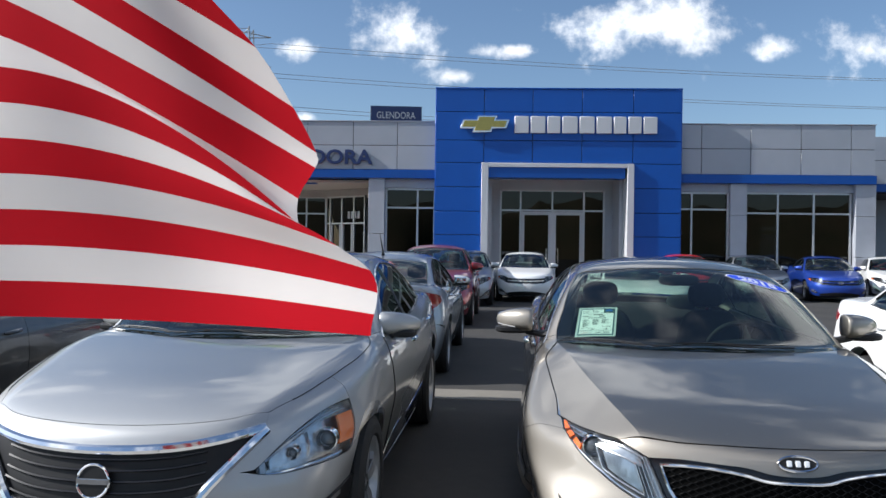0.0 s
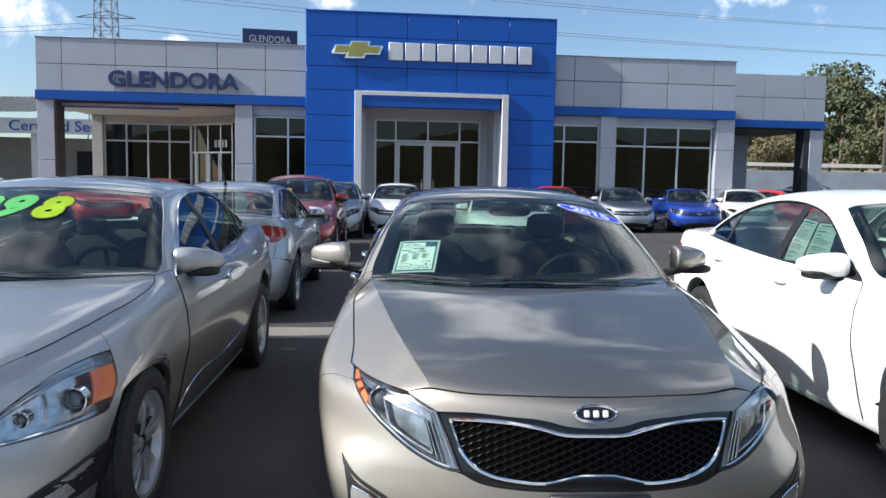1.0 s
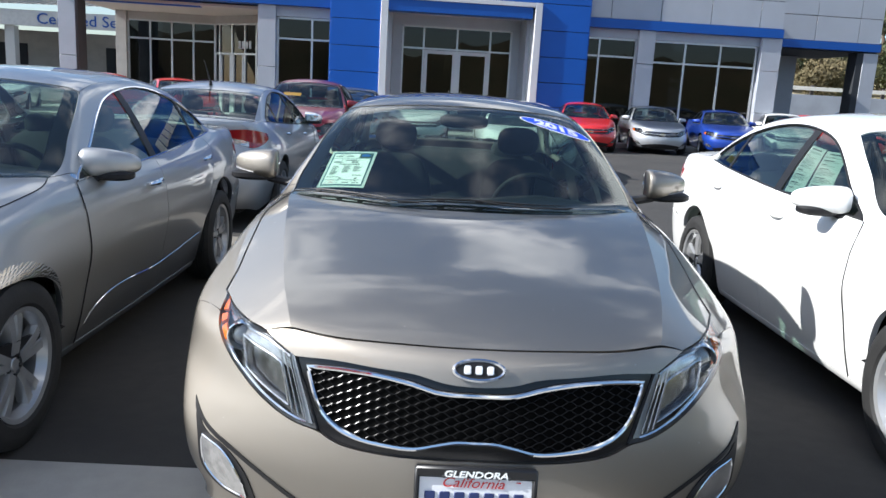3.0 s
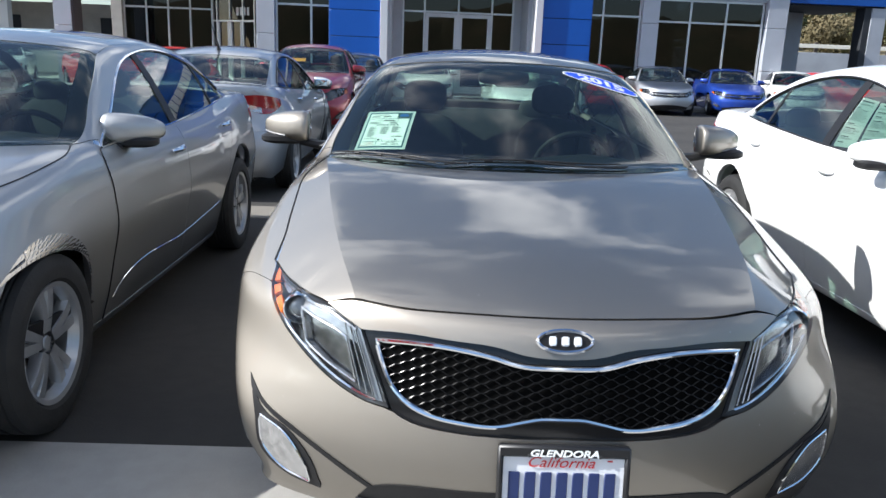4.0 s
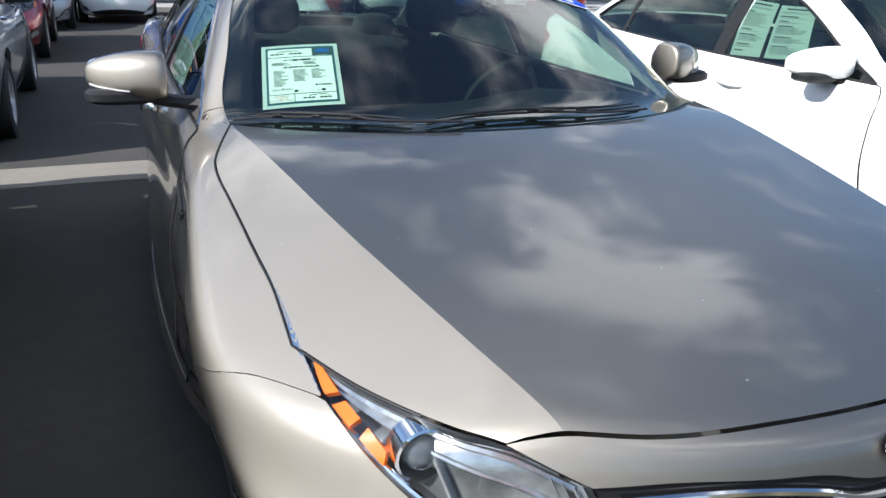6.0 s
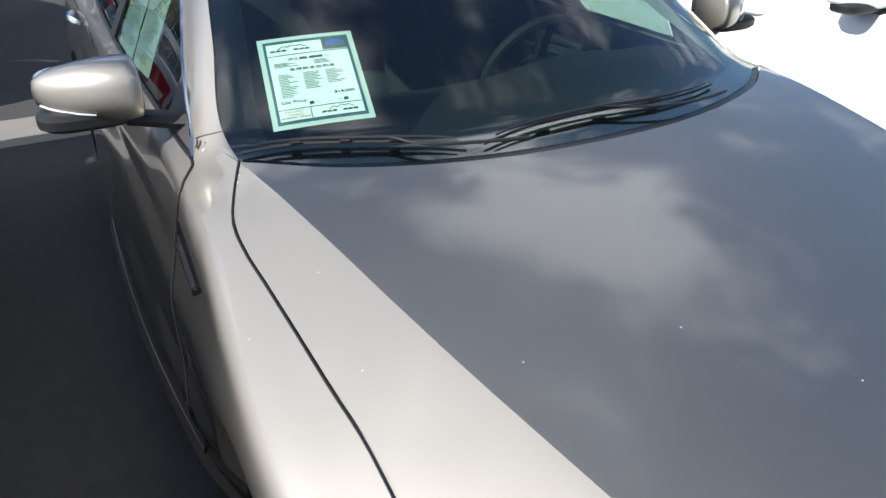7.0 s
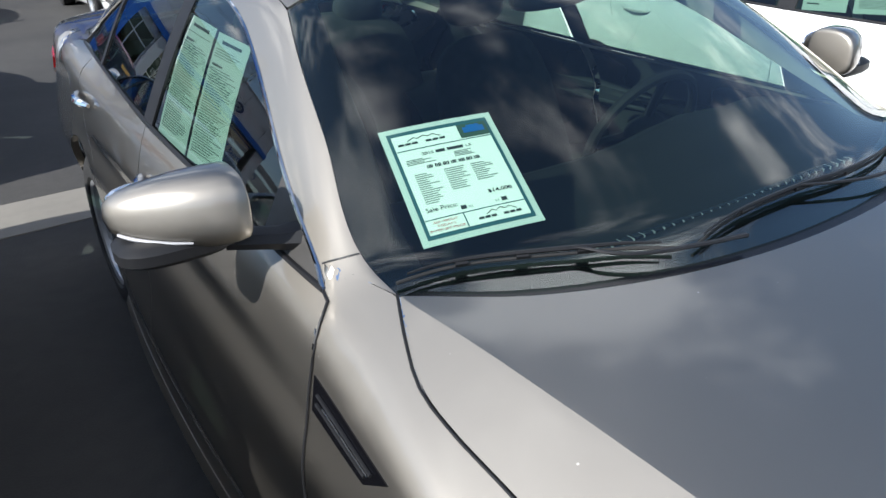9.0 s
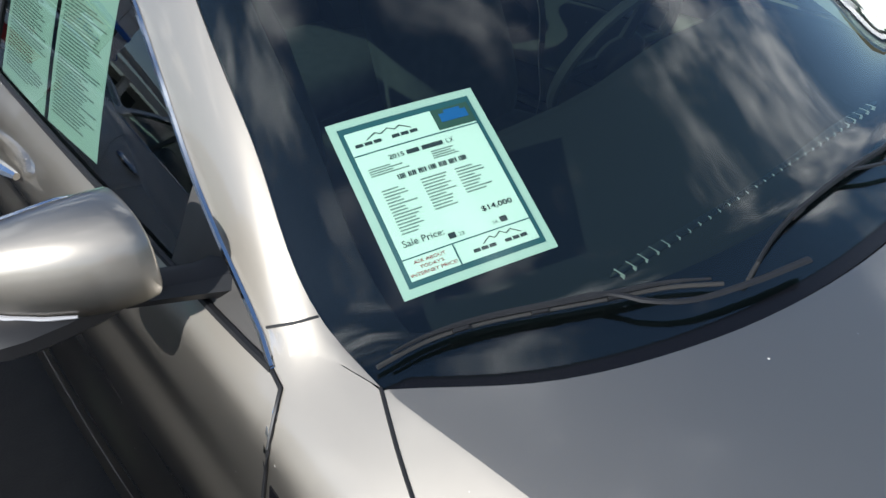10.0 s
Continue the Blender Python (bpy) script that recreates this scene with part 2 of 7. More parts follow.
class Sedan:
    """The outer skin of a saloon as a smooth field: nose at y = 0, tail at y = length, half widths in x."""

    def __init__(self, tall=0.0, broad=False):
        self.tall = tall
        self.plan = knots((-0.2, 0.93), (0.3, 0.955), (0.75, 0.99), (1.4, 0.995), (2.4, 1.0), (3.4, 0.995), (4.1, 0.975), (4.9, 0.92))
        self.prof = knots((0.15, 0.875), (0.25, 0.905), (0.34, 0.932), (0.5, 0.968), (0.66, 1.0), (0.8, 0.985), (0.9, 0.962), (1.0, 0.925), (1.1, 0.88))
        self.nose = knots((0.15, 0.03), (0.25, -0.035), (0.4, -0.07), (0.52, -0.065), (0.6, -0.045), (0.7, -0.02), (0.76, 0.0), (0.9, 0.08))
        self.wrap = knots((0.2, 0.55), (0.45, 0.5), (0.6, 0.7), (0.78, 1.25), (0.95, 1.5))
        self.hood = knots((-0.2, 0.70), (0.0, 0.768), (0.12, 0.805), (0.35, 0.86), (0.7, 0.915), (1.05, 0.965), (1.3, 0.99), (1.7, 1.0),
                          (2.4, 1.0), (3.3, 1.03), (4.0, 1.09), (4.45, 1.10), (4.66, 1.095), (4.9, 1.02))
        self.crown = knots((-0.1, 0.05), (0.3, 0.065), (0.6, 0.055), (0.9, 0.045), (1.3, 0.028), (2.0, 0.04), (4.7, 0.06))
        self.tail = knots((0.15, 4.62), (0.3, 4.74), (0.5, 4.775), (0.65, 4.74), (0.85, 4.68), (1.05, 4.70), (1.2, 4.72))
        self.roof = knots((1.6, 1.33), (2.03, 1.405), (2.3, 1.44), (2.65, 1.455), (3.0, 1.445 + 0.2 * tall), (3.4, 1.40 + 0.45 * tall), (3.8, 1.32 + 0.7 * tall), (4.3, 1.18 + 0.8 * tall))
        if broad:
            self.wrap = knots((0.2, -0.06), (0.45, 0.045), (0.6, 0.298), (0.78, 0.502), (0.95, 1.06))
            self.plan = knots((-0.2, 0.93), (0.3, 1.026), (0.75, 1.061), (1.4, 1.03), (2.4, 1.0), (3.4, 0.99), (4.1, 0.975), (4.9, 0.92))
            self.ridge = knots((-0.2, 0.44), (0.0, 0.478), (0.14, 0.518), (0.36, 0.577), (0.6, 0.627), (0.87, 0.675), (1.05, 0.703), (1.2, 0.726), (1.4, 0.753), (1.7, 0.775))
            self.prof = knots((0.15, 0.915), (0.25, 0.88), (0.34, 0.926), (0.5, 0.961), (0.66, 0.989), (0.8, 0.962), (0.9, 0.945), (1.0, 0.925), (1.1, 0.88))
        self.ridge = self.ridge if broad else knots((-0.2, 0.44), (0.0, 0.49), (0.14, 0.519), (0.36, 0.585), (0.6, 0.645), (0.87, 0.70), (1.05, 0.733), (1.2, 0.75), (1.4, 0.758), (1.7, 0.765))
        self.edge = 0.02 if broad else 0.035
        self.soft = 1e-6 if broad else 0.00003
        self.fade = knots((-0.2, 0.55), (0.05, 0.6), (0.22, 0.82), (0.4, 0.97), (0.6, 1.0), (4.9, 1.0)) if broad else (lambda q: 1.0)
        self.half = 0.915
        # side skirts stand out under the doors
        self.flare = knots((0.1, 0.10), (0.2, 0.10), (0.34, 0.068), (0.5, 0.026), (0.66, 0.0), (1.5, 0.0)) if broad else None
        self.along = knots((-0.3, 0.0), (1.05, 0.0), (1.25, 0.4), (1.5, 1.0), (3.3, 1.0), (3.6, 0.4), (3.9, 0.0), (5.0, 0.0))
        self.fold = 0.48 if broad else 0.30
        self.cabin = (0.838, 0.44, 0.30)
        self.front_glass = (1.292, 1.50, 0.5, 0.40)
        self.back_glass = (4.17 + 0.6 * tall, 1.95, 0.30)

    def lower(self, x, y, z):
        side = x - self.half * self.plan(y) * self.prof(z)
        if self.flare:
            side = side - self.flare(z) * self.along(y)
        front = (self.nose(z) + 0.40 * x**2 + self.wrap(z) * x**6 - y) / np.sqrt(1 + (0.8 * x + 6 * self.wrap(z) * x**5) ** 2)
        back = (y - self.tail(z) + 0.25 * x**2 + 0.35 * x**6)
        fold = x - self.ridge(y)
        top = z - self.hood(y) + self.crown(y) * (x / 0.8) ** 2 * 0.55 + self.fold * self.fade(y) * 0.5 * (fold + np.sqrt(fold * fold + self.soft))
        f = smax(side, front, 0.05)
        f = smax(f, back, 0.05)
        f = smax(f, top, self.edge)
        return smax(f, 0.16 - z, 0.03)

    def upper(self, x, y, z):
        a, b, c = self.cabin
        q = z - 0.95
        side = (x - (a - b * q - c * q * q) * (1 - 0.035 * np.clip(y - 2.5, 0, 9) ** 2 - 0.03 * np.clip(2.3 - y, 0, 9) ** 2)) * 0.9
        y0, b1, b2, b3 = self.front_glass
        q = z - 0.99
        front = (y0 + b1 * q + b2 * q * np.abs(q) + b3 * x * x - y) / 1.9
        y1, c1, c3 = self.back_glass
        back = (y - y1 + c1 * (z - 1.09) + c3 * x * x) / 2.1
        top = z - self.roof(y) + 0.055 * (x / 0.6) ** 2
        f = smax(side, front, 0.03)
        f = smax(f, back, 0.04)
        f = smax(f, 0.80 - z, 0.02)
        return smax(f, top, 0.05)

    def field(self, p):
        p = np.asarray(p, float)
        x, y, z = np.sqrt(p[..., 0] ** 2 + 1e-6), p[..., 1], p[..., 2]
        return -smax(-self.lower(x, y, z), -self.upper(x, y, z), 0.02)

    def slope(self, p):
        """The field and its gradient."""
        h = 2e-4
        d = np.zeros((4, 3))
        d[1:] = np.eye(3) * h
        f = self.field(p[None] + d.reshape((4,) + (1,) * (p.ndim - 1) + (3,)))
        return f[0], np.stack([(f[i] - f[0]) / h for i in (1, 2, 3)], -1)

    def normal(self, p):
        return self.slope(np.asarray(p, float))[1]

    def settle(self, p, rounds=14):
        """Moves points along the slope on to the skin."""
        p = np.array(p, float)
        for _ in range(rounds):
            f, g = self.slope(p)
            step = f[..., None] * g / np.maximum((g * g).sum(-1, keepdims=True), 0.05)
            n = np.linalg.norm(step, axis=-1, keepdims=True)
            p -= step * np.minimum(1, 0.08 / np.maximum(n, 1e-9))
            if np.abs(f).max() < 2e-6:
                break
        return p

    def meet(self, p, way, reach=1.5, steps=90):
        """The first place where lines from p along way meet the skin."""
        p, way = np.array(p, float), np.array(way, float)
        way = np.broadcast_to(way, p.shape)
        q = reach * np.arange(1, steps + 1) / steps
        inside = self.field(p[None] + way[None] * q.reshape((-1,) + (1,) * p.ndim)) < 0
        first = np.where(inside.any(0), inside.argmax(0), int(steps * 0.6))
        hi = q[first]
        lo = hi - reach / steps
        for _ in range(18):
            mid = (lo + hi) / 2
            f = self.field(p + way * mid[..., None])
            lo, hi = np.where(f > 0, mid, lo), np.where(f > 0, hi, mid)
        return p + way * ((lo + hi) / 2)[..., None]


def thread(points, n):
    """n places on a smooth line through a few points."""
    a = np.array(points, float)
    if len(a) == 2:
        return a[0] + np.linspace(0, 1, n)[:, None] * (a[1] - a[0])
    s = np.concatenate(([0], np.cumsum(np.linalg.norm(np.diff(a, axis=0), axis=1))))
    q = np.linspace(0, s[-1], n)
    return np.stack([knots(*zip(s, a[:, i]))(q) for i in range(a.shape[1])], 1)


def even(line, n):
    """The same line with n even steps."""
    s = np.concatenate(([0], np.cumsum(np.linalg.norm(np.diff(line, axis=0), axis=1) + 1e-9)))
    q = np.linspace(0, s[-1], n)
    return np.stack([np.interp(q, s, line[:, i]) for i in range(3)], 1)


def chain(*lines):
    return np.concatenate(lines)


def coons(c0, c1, d0, d1, n, m):
    c0, c1, d0, d1 = even(c0, n), even(c1, n), even(d0, m), even(d1, m)
    u, v = np.linspace(0, 1, n)[None, :, None], np.linspace(0, 1, m)[:, None, None]
    flat = (1 - v) * c0[None] + v * c1[None] + (1 - u) * d0[:, None] + u * d1[:, None]
    return flat - ((1 - u) * (1 - v) * c0[0] + u * (1 - v) * c0[-1] + (1 - u) * v * c1[0] + u * v * c1[-1])


def line3(a, b, n=8):
    return thread([a, b], n)


def mesh_of(name, verts, faces, mat, sharp=38):
    me = bpy.data.meshes.new(name)
    me.from_pydata([tuple(v) for v in verts], [], [tuple(f) for f in faces])
    me.materials.append(mat)
    me.polygons.foreach_set("use_smooth", [True] * len(me.polygons))
    me.set_sharp_from_angle(angle=radians(sharp))
    return me


def piece(name, verts, faces, mat, parent=None, label="", sharp=38):
    """One mesh object, a part under its parent."""
    ob = new(name, mesh_of(name, verts, faces, mat, sharp))
    if parent is not None:
        ob.parent = parent
    if label:
        ob["label"] = label
    return ob


def part(name, bm, mat, parent=None, label="", sharp=38):
    """One bmesh as a mesh object under its parent."""
    me = bpy.data.meshes.new(name)
    bmesh.ops.recalc_face_normals(bm, faces=bm.faces)
    bm.to_mesh(me)
    bm.free()
    me.materials.append(mat)
    me.polygons.foreach_set("use_smooth", [True] * len(me.polygons))
    me.set_sharp_from_angle(angle=radians(sharp))
    ob = new(name, me)
    if parent is not None:
        ob.parent = parent
    if label:
        ob["label"] = label
    return ob


def grid_faces(m, n, start=0):
    i = np.arange(m - 1)[:, None] * n + np.arange(n - 1)[None] + start
    return np.stack([i, i + 1, i + n + 1, i + n], -1).reshape(-1, 4).tolist()


def tube_data(line, r, sides=6, closed=False, flat=1.0):
    """Verts and faces of a rod along a line."""
    line = np.array(line, float)
    n = len(line)
    d = np.roll(line, -1, 0) - np.roll(line, 1, 0) if closed else np.gradient(line, axis=0)
    d /= np.maximum(np.linalg.norm(d, axis=1, keepdims=True), 1e-9)
    up = np.tile([0.0, 0.0, 1.0], (n, 1))
    up[np.abs(d[:, 2]) > 0.95] = (0.0, 1.0, 0.0)
    a = np.cross(d, up)
    a /= np.linalg.norm(a, axis=1, keepdims=True)
    b = np.cross(a, d)
    ang = np.linspace(0, 2 * np.pi, sides, endpoint=False)
    r = np.broadcast_to(r, (n,))
    v = line[:, None] + r[:, None, None] * (np.cos(ang)[None, :, None] * a[:, None] + flat * np.sin(ang)[None, :, None] * b[:, None])
    faces = []
    for i in range(n if closed else n - 1):
        j = (i + 1) % n
        for k in range(sides):
            l = (k + 1) % sides
            faces.append((i * sides + k, i * sides + l, j * sides + l, j * sides + k))
    if not closed:
        faces += [tuple(range(sides))[::-1], tuple(range((n - 1) * sides, n * sides))]
    return v.reshape(-1, 3), faces


def rod(name, line, r, mat, parent=None, sides=6, closed=False, label="", flat=1.0):
    v, f = tube_data(line, r, sides, closed, flat)
    return piece(name, v, f, mat, parent, label)


def rods(name, lines, r, mat, parent=None, sides=4, label=""):
    """Many bars joined in one lattice."""
    vs, fs, k = [], [], 0
    for line in lines:
        v, f = tube_data(line, r, sides)
        vs.append(v)
        fs += [tuple(i + k for i in q) for q in f]
        k += len(v)
    return piece(name, np.concatenate(vs), fs, mat, parent, label)


def lathe(profile, seg=40, axis=0, turn=0.0):
    """A ring of (across, radius) points turned about an axis through the origin."""
    p = np.array(profile, float)
    ang = np.linspace(0, 2 * np.pi, seg, endpoint=False) + turn
    v = np.stack([np.broadcast_to(p[:, 0][:, None], (len(p), seg)), p[:, 1][:, None] * np.cos(ang), p[:, 1][:, None] * np.sin(ang)], -1)
    if axis == 1:
        v = v[..., [1, 0, 2]]
    if axis == 2:
        v = v[..., [1, 2, 0]]
    f = []
    for i in range(len(p) - 1):
        for k in range(seg):
            l = (k + 1) % seg
            f.append((i * seg + k, i * seg + l, (i + 1) * seg + l, (i + 1) * seg + k))
    return v.reshape(-1, 3), f


def rounded_box(x0, x1, y0, y1, z0, z1, r=0.01, seg=2):
    bm = bmesh.new()
    bmesh.ops.create_cube(bm, size=1)
    for v in bm.verts:
        v.co = Vector((x0 if v.co.x < 0 else x1, y0 if v.co.y < 0 else y1, z0 if v.co.z < 0 else z1))
    r = min(r, 0.45 * min(x1 - x0, y1 - y0, z1 - z0))
    if r > 0:
        bmesh.ops.bevel(bm, geom=bm.edges[:], offset=r, segments=seg, affect="EDGES")
    return bm


LINES = {}
SALOON = Sedan()


class Coachwork:
    """Cuts panels out of a skin and hangs them under a car."""

    def __init__(self, skin, root, scale, fine):
        self.s, self.root, self.k, self.q = skin, root, np.array(scale, float), fine
        self.known = LINES.setdefault(id(skin), {})

    def once(self, kind, pts, n, make):
        key = (kind, np.round(np.array(pts, float), 6).tobytes(), n)
        if key not in self.known:
            self.known[key] = make()
        return self.known[key].copy()

    def n(self, a):
        return max(4, int(a * self.q))

    # lines on the skin, seen from the side (y, z), above (x, y), in front (x, z) or free
    def side(self, pts, n=24):
        a = thread(pts, n)
        return self.once("side", pts, n, lambda: self.s.meet(np.stack([np.full(n, 1.7), a[:, 0], a[:, 1]], 1), (-1, 0, 0), 1.6))

    def top(self, pts, n=24):
        a = thread(pts, n)
        return self.once("top", pts, n, lambda: self.s.meet(np.stack([a[:, 0], a[:, 1], np.full(n, 1.9)], 1), (0, 0, -1), 1.8))

    def front(self, pts, n=24):
        a = thread(pts, n)
        return self.once("front", pts, n, lambda: self.s.meet(np.stack([a[:, 0], np.full(n, -0.5), a[:, 1]], 1), (0, 1, 0), 2.2, 120))

    def back(self, pts, n=24):
        a = thread(pts, n)
        return self.once("back", pts, n, lambda: self.s.meet(np.stack([a[:, 0], np.full(n, 5.4), a[:, 1]], 1), (0, -1, 0), 2.2, 120))

    def free(self, pts, n=24):
        return self.once("free", pts, n, lambda: self.s.settle(thread(pts, n)))

    def lay(self, g, off=0.0):
        g = self.s.settle(g)
        nrm = self.s.normal(g)
        nrm /= np.linalg.norm(nrm, axis=-1, keepdims=True)
        return g + nrm * off, nrm

    def sheet(self, name, g, mat, parent=None, off=0.0, gap=0.0025, skirt=0.014, label="", mirror=False, also=(), joined=()):
        """A panel with turned edges; also: more grids in the same mesh; joined: for each grid the edges that meet the next (first, last row, first, last column)."""
        vs, fs, k = [], [], 0
        for which, grid in enumerate((g, *also)):
            p, nrm = self.lay(grid, off)
            m, n = p.shape[:2]
            if gap:
                q = p.copy()
                for side_, (edge, inner) in enumerate(((np.s_[0], np.s_[1]), (np.s_[-1], np.s_[-2]), (np.s_[:, 0], np.s_[:, 1]), (np.s_[:, -1], np.s_[:, -2]))):
                    if which < len(joined) and side_ in joined[which]:
                        continue
                    d = p[inner] - p[edge]
                    q[edge] += d / np.maximum(np.linalg.norm(d, axis=-1, keepdims=True), 1e-6) * gap
                p = q
            c = np.cross(p[m // 2, min(n // 2 + 1, n - 1)] - p[m // 2, n // 2], p[min(m // 2 + 1, m - 1), n // 2] - p[m // 2, n // 2])
            flip = (c @ nrm[m // 2, n // 2]) < 0
            f = grid_faces(m, n)
            ring = [(0, j) for j in range(n)] + [(i, n - 1) for i in range(1, m)] + [(m - 1, j) for j in range(n - 2, -1, -1)] + [(i, 0) for i in range(m - 2, 0, -1)]
            v = p.reshape(-1, 3)
            if skirt:
                low = np.array([p[i, j] - nrm[i, j] * skirt for i, j in ring])
                base, cnt = len(v), len(ring)
                v = np.concatenate([v, low])
                for a in range(cnt):
                    b = (a + 1) % cnt
                    f.append((ring[b][0] * n + ring[b][1], ring[a][0] * n + ring[a][1], base + a, base + b))
            if flip:
                f = [tuple(q)[::-1] for q in f]
            vs.append(v)
            fs += [tuple(int(i) + k for i in q) for q in f]
            k += len(v)
        v = np.concatenate(vs) * self.k
        if mirror:
            v = v * (-1, 1, 1)
            fs = [q[::-1] for q in fs]
        return piece(name, v, fs, mat, parent or self.root, label, 45)

    def both(self, name, g, mat, parent=None, **kw):
        return [self.sheet(name, g, mat, parent, mirror=mir, **kw) for mir in (False, True)]

    def wire(self, name, line, r, mat, parent=None, off=0.0, sides=6, closed=False, mirror=False, label="", flat=1.0):
        p, _ = self.lay(np.array(line, float), off)
        p = p * self.k
        if mirror:
            p = p * (-1, 1, 1)
        return rod(name, p, r, mat, parent or self.root, sides, closed, label, flat)


def wheel_at(root, x, y, r, width, spokes, mats, face, fine, twin=False, turn=0.3):
    """A wheel whose outer face looks to +x (face 1) or -x (face -1)."""
    hold = new("wheel")
    hold.parent = root
    hold.matrix_basis = pose(x, y, r)
    w, rr = width / 2, r * 0.665
    seg = 48 if fine > 0.7 else 28
    v, f = lathe([(-w * 0.8, rr), (-w, rr + 0.02), (-w, r - 0.035), (-w * 0.86, r - 0.006), (-w * 0.62, r), (-w * 0.58, r - 0.007), (-w * 0.52, r - 0.007), (-w * 0.48, r), (-0.012, r), (-0.008, r - 0.008), (0.008, r - 0.008), (0.012, r),
                  (w * 0.48, r), (w * 0.52, r - 0.007), (w * 0.58, r - 0.007), (w * 0.62, r), (w * 0.86, r - 0.006), (w, r - 0.035), (w * 1.02, (r + rr) / 2), (w, rr + 0.02), (w * 0.8, rr)], seg)
    piece("tyre", v * (face, 1, 1), f if face > 0 else [q[::-1] for q in f], mats["tyre"], hold, "black rubber tyre with worn tread", 30)
    v, f = lathe([(-w * 0.8, rr - 0.005), (w * 0.5, rr - 0.03), (w * 0.86, rr - 0.012), (w * 0.92, rr + 0.006), (w * 0.8, rr + 0.004)], seg)
    vs, fs = [v], list(f)
    k = len(v)
    hub, f = lathe([(w * 0.20, 0.0001), (w * 0.62, 0.0001), (w * 0.64, 0.024), (w * 0.56, 0.03), (w * 0.55, 0.062), (w * 0.2, 0.07)], 20)
    vs.append(hub)
    fs += [tuple(i + k for i in q) for q in f]
    k += len(hub)
    for i in range(spokes):
        for j in ((-1, 1) if twin else (0,)):
            a = 2 * math.pi * i / spokes + turn
            wide = 0.022 if twin else 0.030
            t = np.linspace(0.04, rr - 0.014, 7)
            half = wide * (0.9 + 0.5 * (t / rr) ** 2) * (1.25 if not twin else 1.0)
            across = j * (0.006 + 0.034 * (t / rr) ** 1.4)
            deep = w * (0.60 + 0.14 * np.sin(t / rr * 2.6))
            ring = []
            for h, d in ((-1.0, -0.02), (-0.72, 0.0), (0.72, 0.0), (1.0, -0.02), (0.8, -0.045), (-0.8, -0.045)):
                ring.append(np.stack([deep + d, t * math.cos(a) - (across + h * half) * math.sin(a), t * math.sin(a) + (across + h * half) * math.cos(a)], 1))
            s = np.stack(ring, 1).reshape(-1, 3)
            for q in range(6):
                for e in range(6):
                    fs.append((k + q * 6 + e, k + q * 6 + (e + 1) % 6, k + q * 6 + 6 + (e + 1) % 6, k + q * 6 + 6 + e))
            vs.append(s)
            k += len(s)
    v = np.concatenate(vs) * (face, 1, 1)
    piece("rim", v, fs if face > 0 else [q[::-1] for q in fs], mats["alloy"], hold, "silver alloy rim", 30)
    v, f = lathe([(w * 0.1, 0.05), (w * 0.12, rr * 0.72), (w * 0.02, rr * 0.74), (0.0, 0.05)], 24)
    piece("brake_disc", v * (face, 1, 1), f, mats["steel"], hold)
    if fine > 0.7:
        for i in range(5):
            a = 2 * math.pi * (i + 0.5) / 5 + turn
            v, f = lathe([(w * 0.5, 0.0001), (w * 0.66, 0.0001), (w * 0.66, 0.008), (w * 0.5, 0.009)], 6)
            piece("wheel_nut", (v + (0, 0.045 * math.cos(a), 0.045 * math.sin(a))) * (face, 1, 1), f, mats["steel"], hold)
    return hold


def blob(cx, cy, cz, rx, ry, rz, p=2.6, seg=20, rings=12):
    """A rounded lump (superellipsoid)."""
    u = np.linspace(-math.pi / 2, math.pi / 2, rings)[:, None]
    w = np.linspace(-math.pi, math.pi, seg, endpoint=False)[None]
    sg = lambda q: np.sign(q) * np.abs(q) ** (2 / p)
    v = np.stack([cx + rx * sg(np.cos(u)) * sg(np.cos(w)), cy + ry * sg(np.cos(u)) * sg(np.sin(w)), cz + rz * sg(np.sin(u)) * np.ones_like(w)], -1).reshape(-1, 3)
    f = []
    for i in range(rings - 1):
        for k in range(seg):
            l = (k + 1) % seg
            f.append((i * seg + k, i * seg + l, (i + 1) * seg + l, (i + 1) * seg + k))
    return v, f


def seat_at(root, x, y, mats, sy=1.0):
    hold = new("seat")
    hold.parent = root
    hold.matrix_basis = pose(x, y, 0)
    v, f = blob(0, 0.0, 0.42, 0.25, 0.27, 0.10, 4)
    piece("cushion", v, f, mats["cloth"], hold)
    v, f = blob(0, 0, 0, 0.24, 0.09, 0.34, 4)
    a = radians(-22)
    v = np.stack([v[:, 0] * (1 - 0.15 * np.clip(v[:, 2], 0, 1) / 0.34), v[:, 1] * math.cos(a) - v[:, 2] * math.sin(a), v[:, 1] * math.sin(a) + v[:, 2] * math.cos(a)], 1) + (0, 0.34, 0.76)
    piece("backrest", v, f, mats["cloth"], hold)
    v, f = blob(0, 0.52, 1.185, 0.125, 0.055, 0.085, 3)
    piece("headrest", v, f, mats["cloth"], hold)


def arch_pts(yc, r, a0, a1, n=9, zc=0.335):
    return [(yc + r * math.cos(radians(a)), zc + r * math.sin(radians(a))) for a in np.linspace(a0, a1, n)]


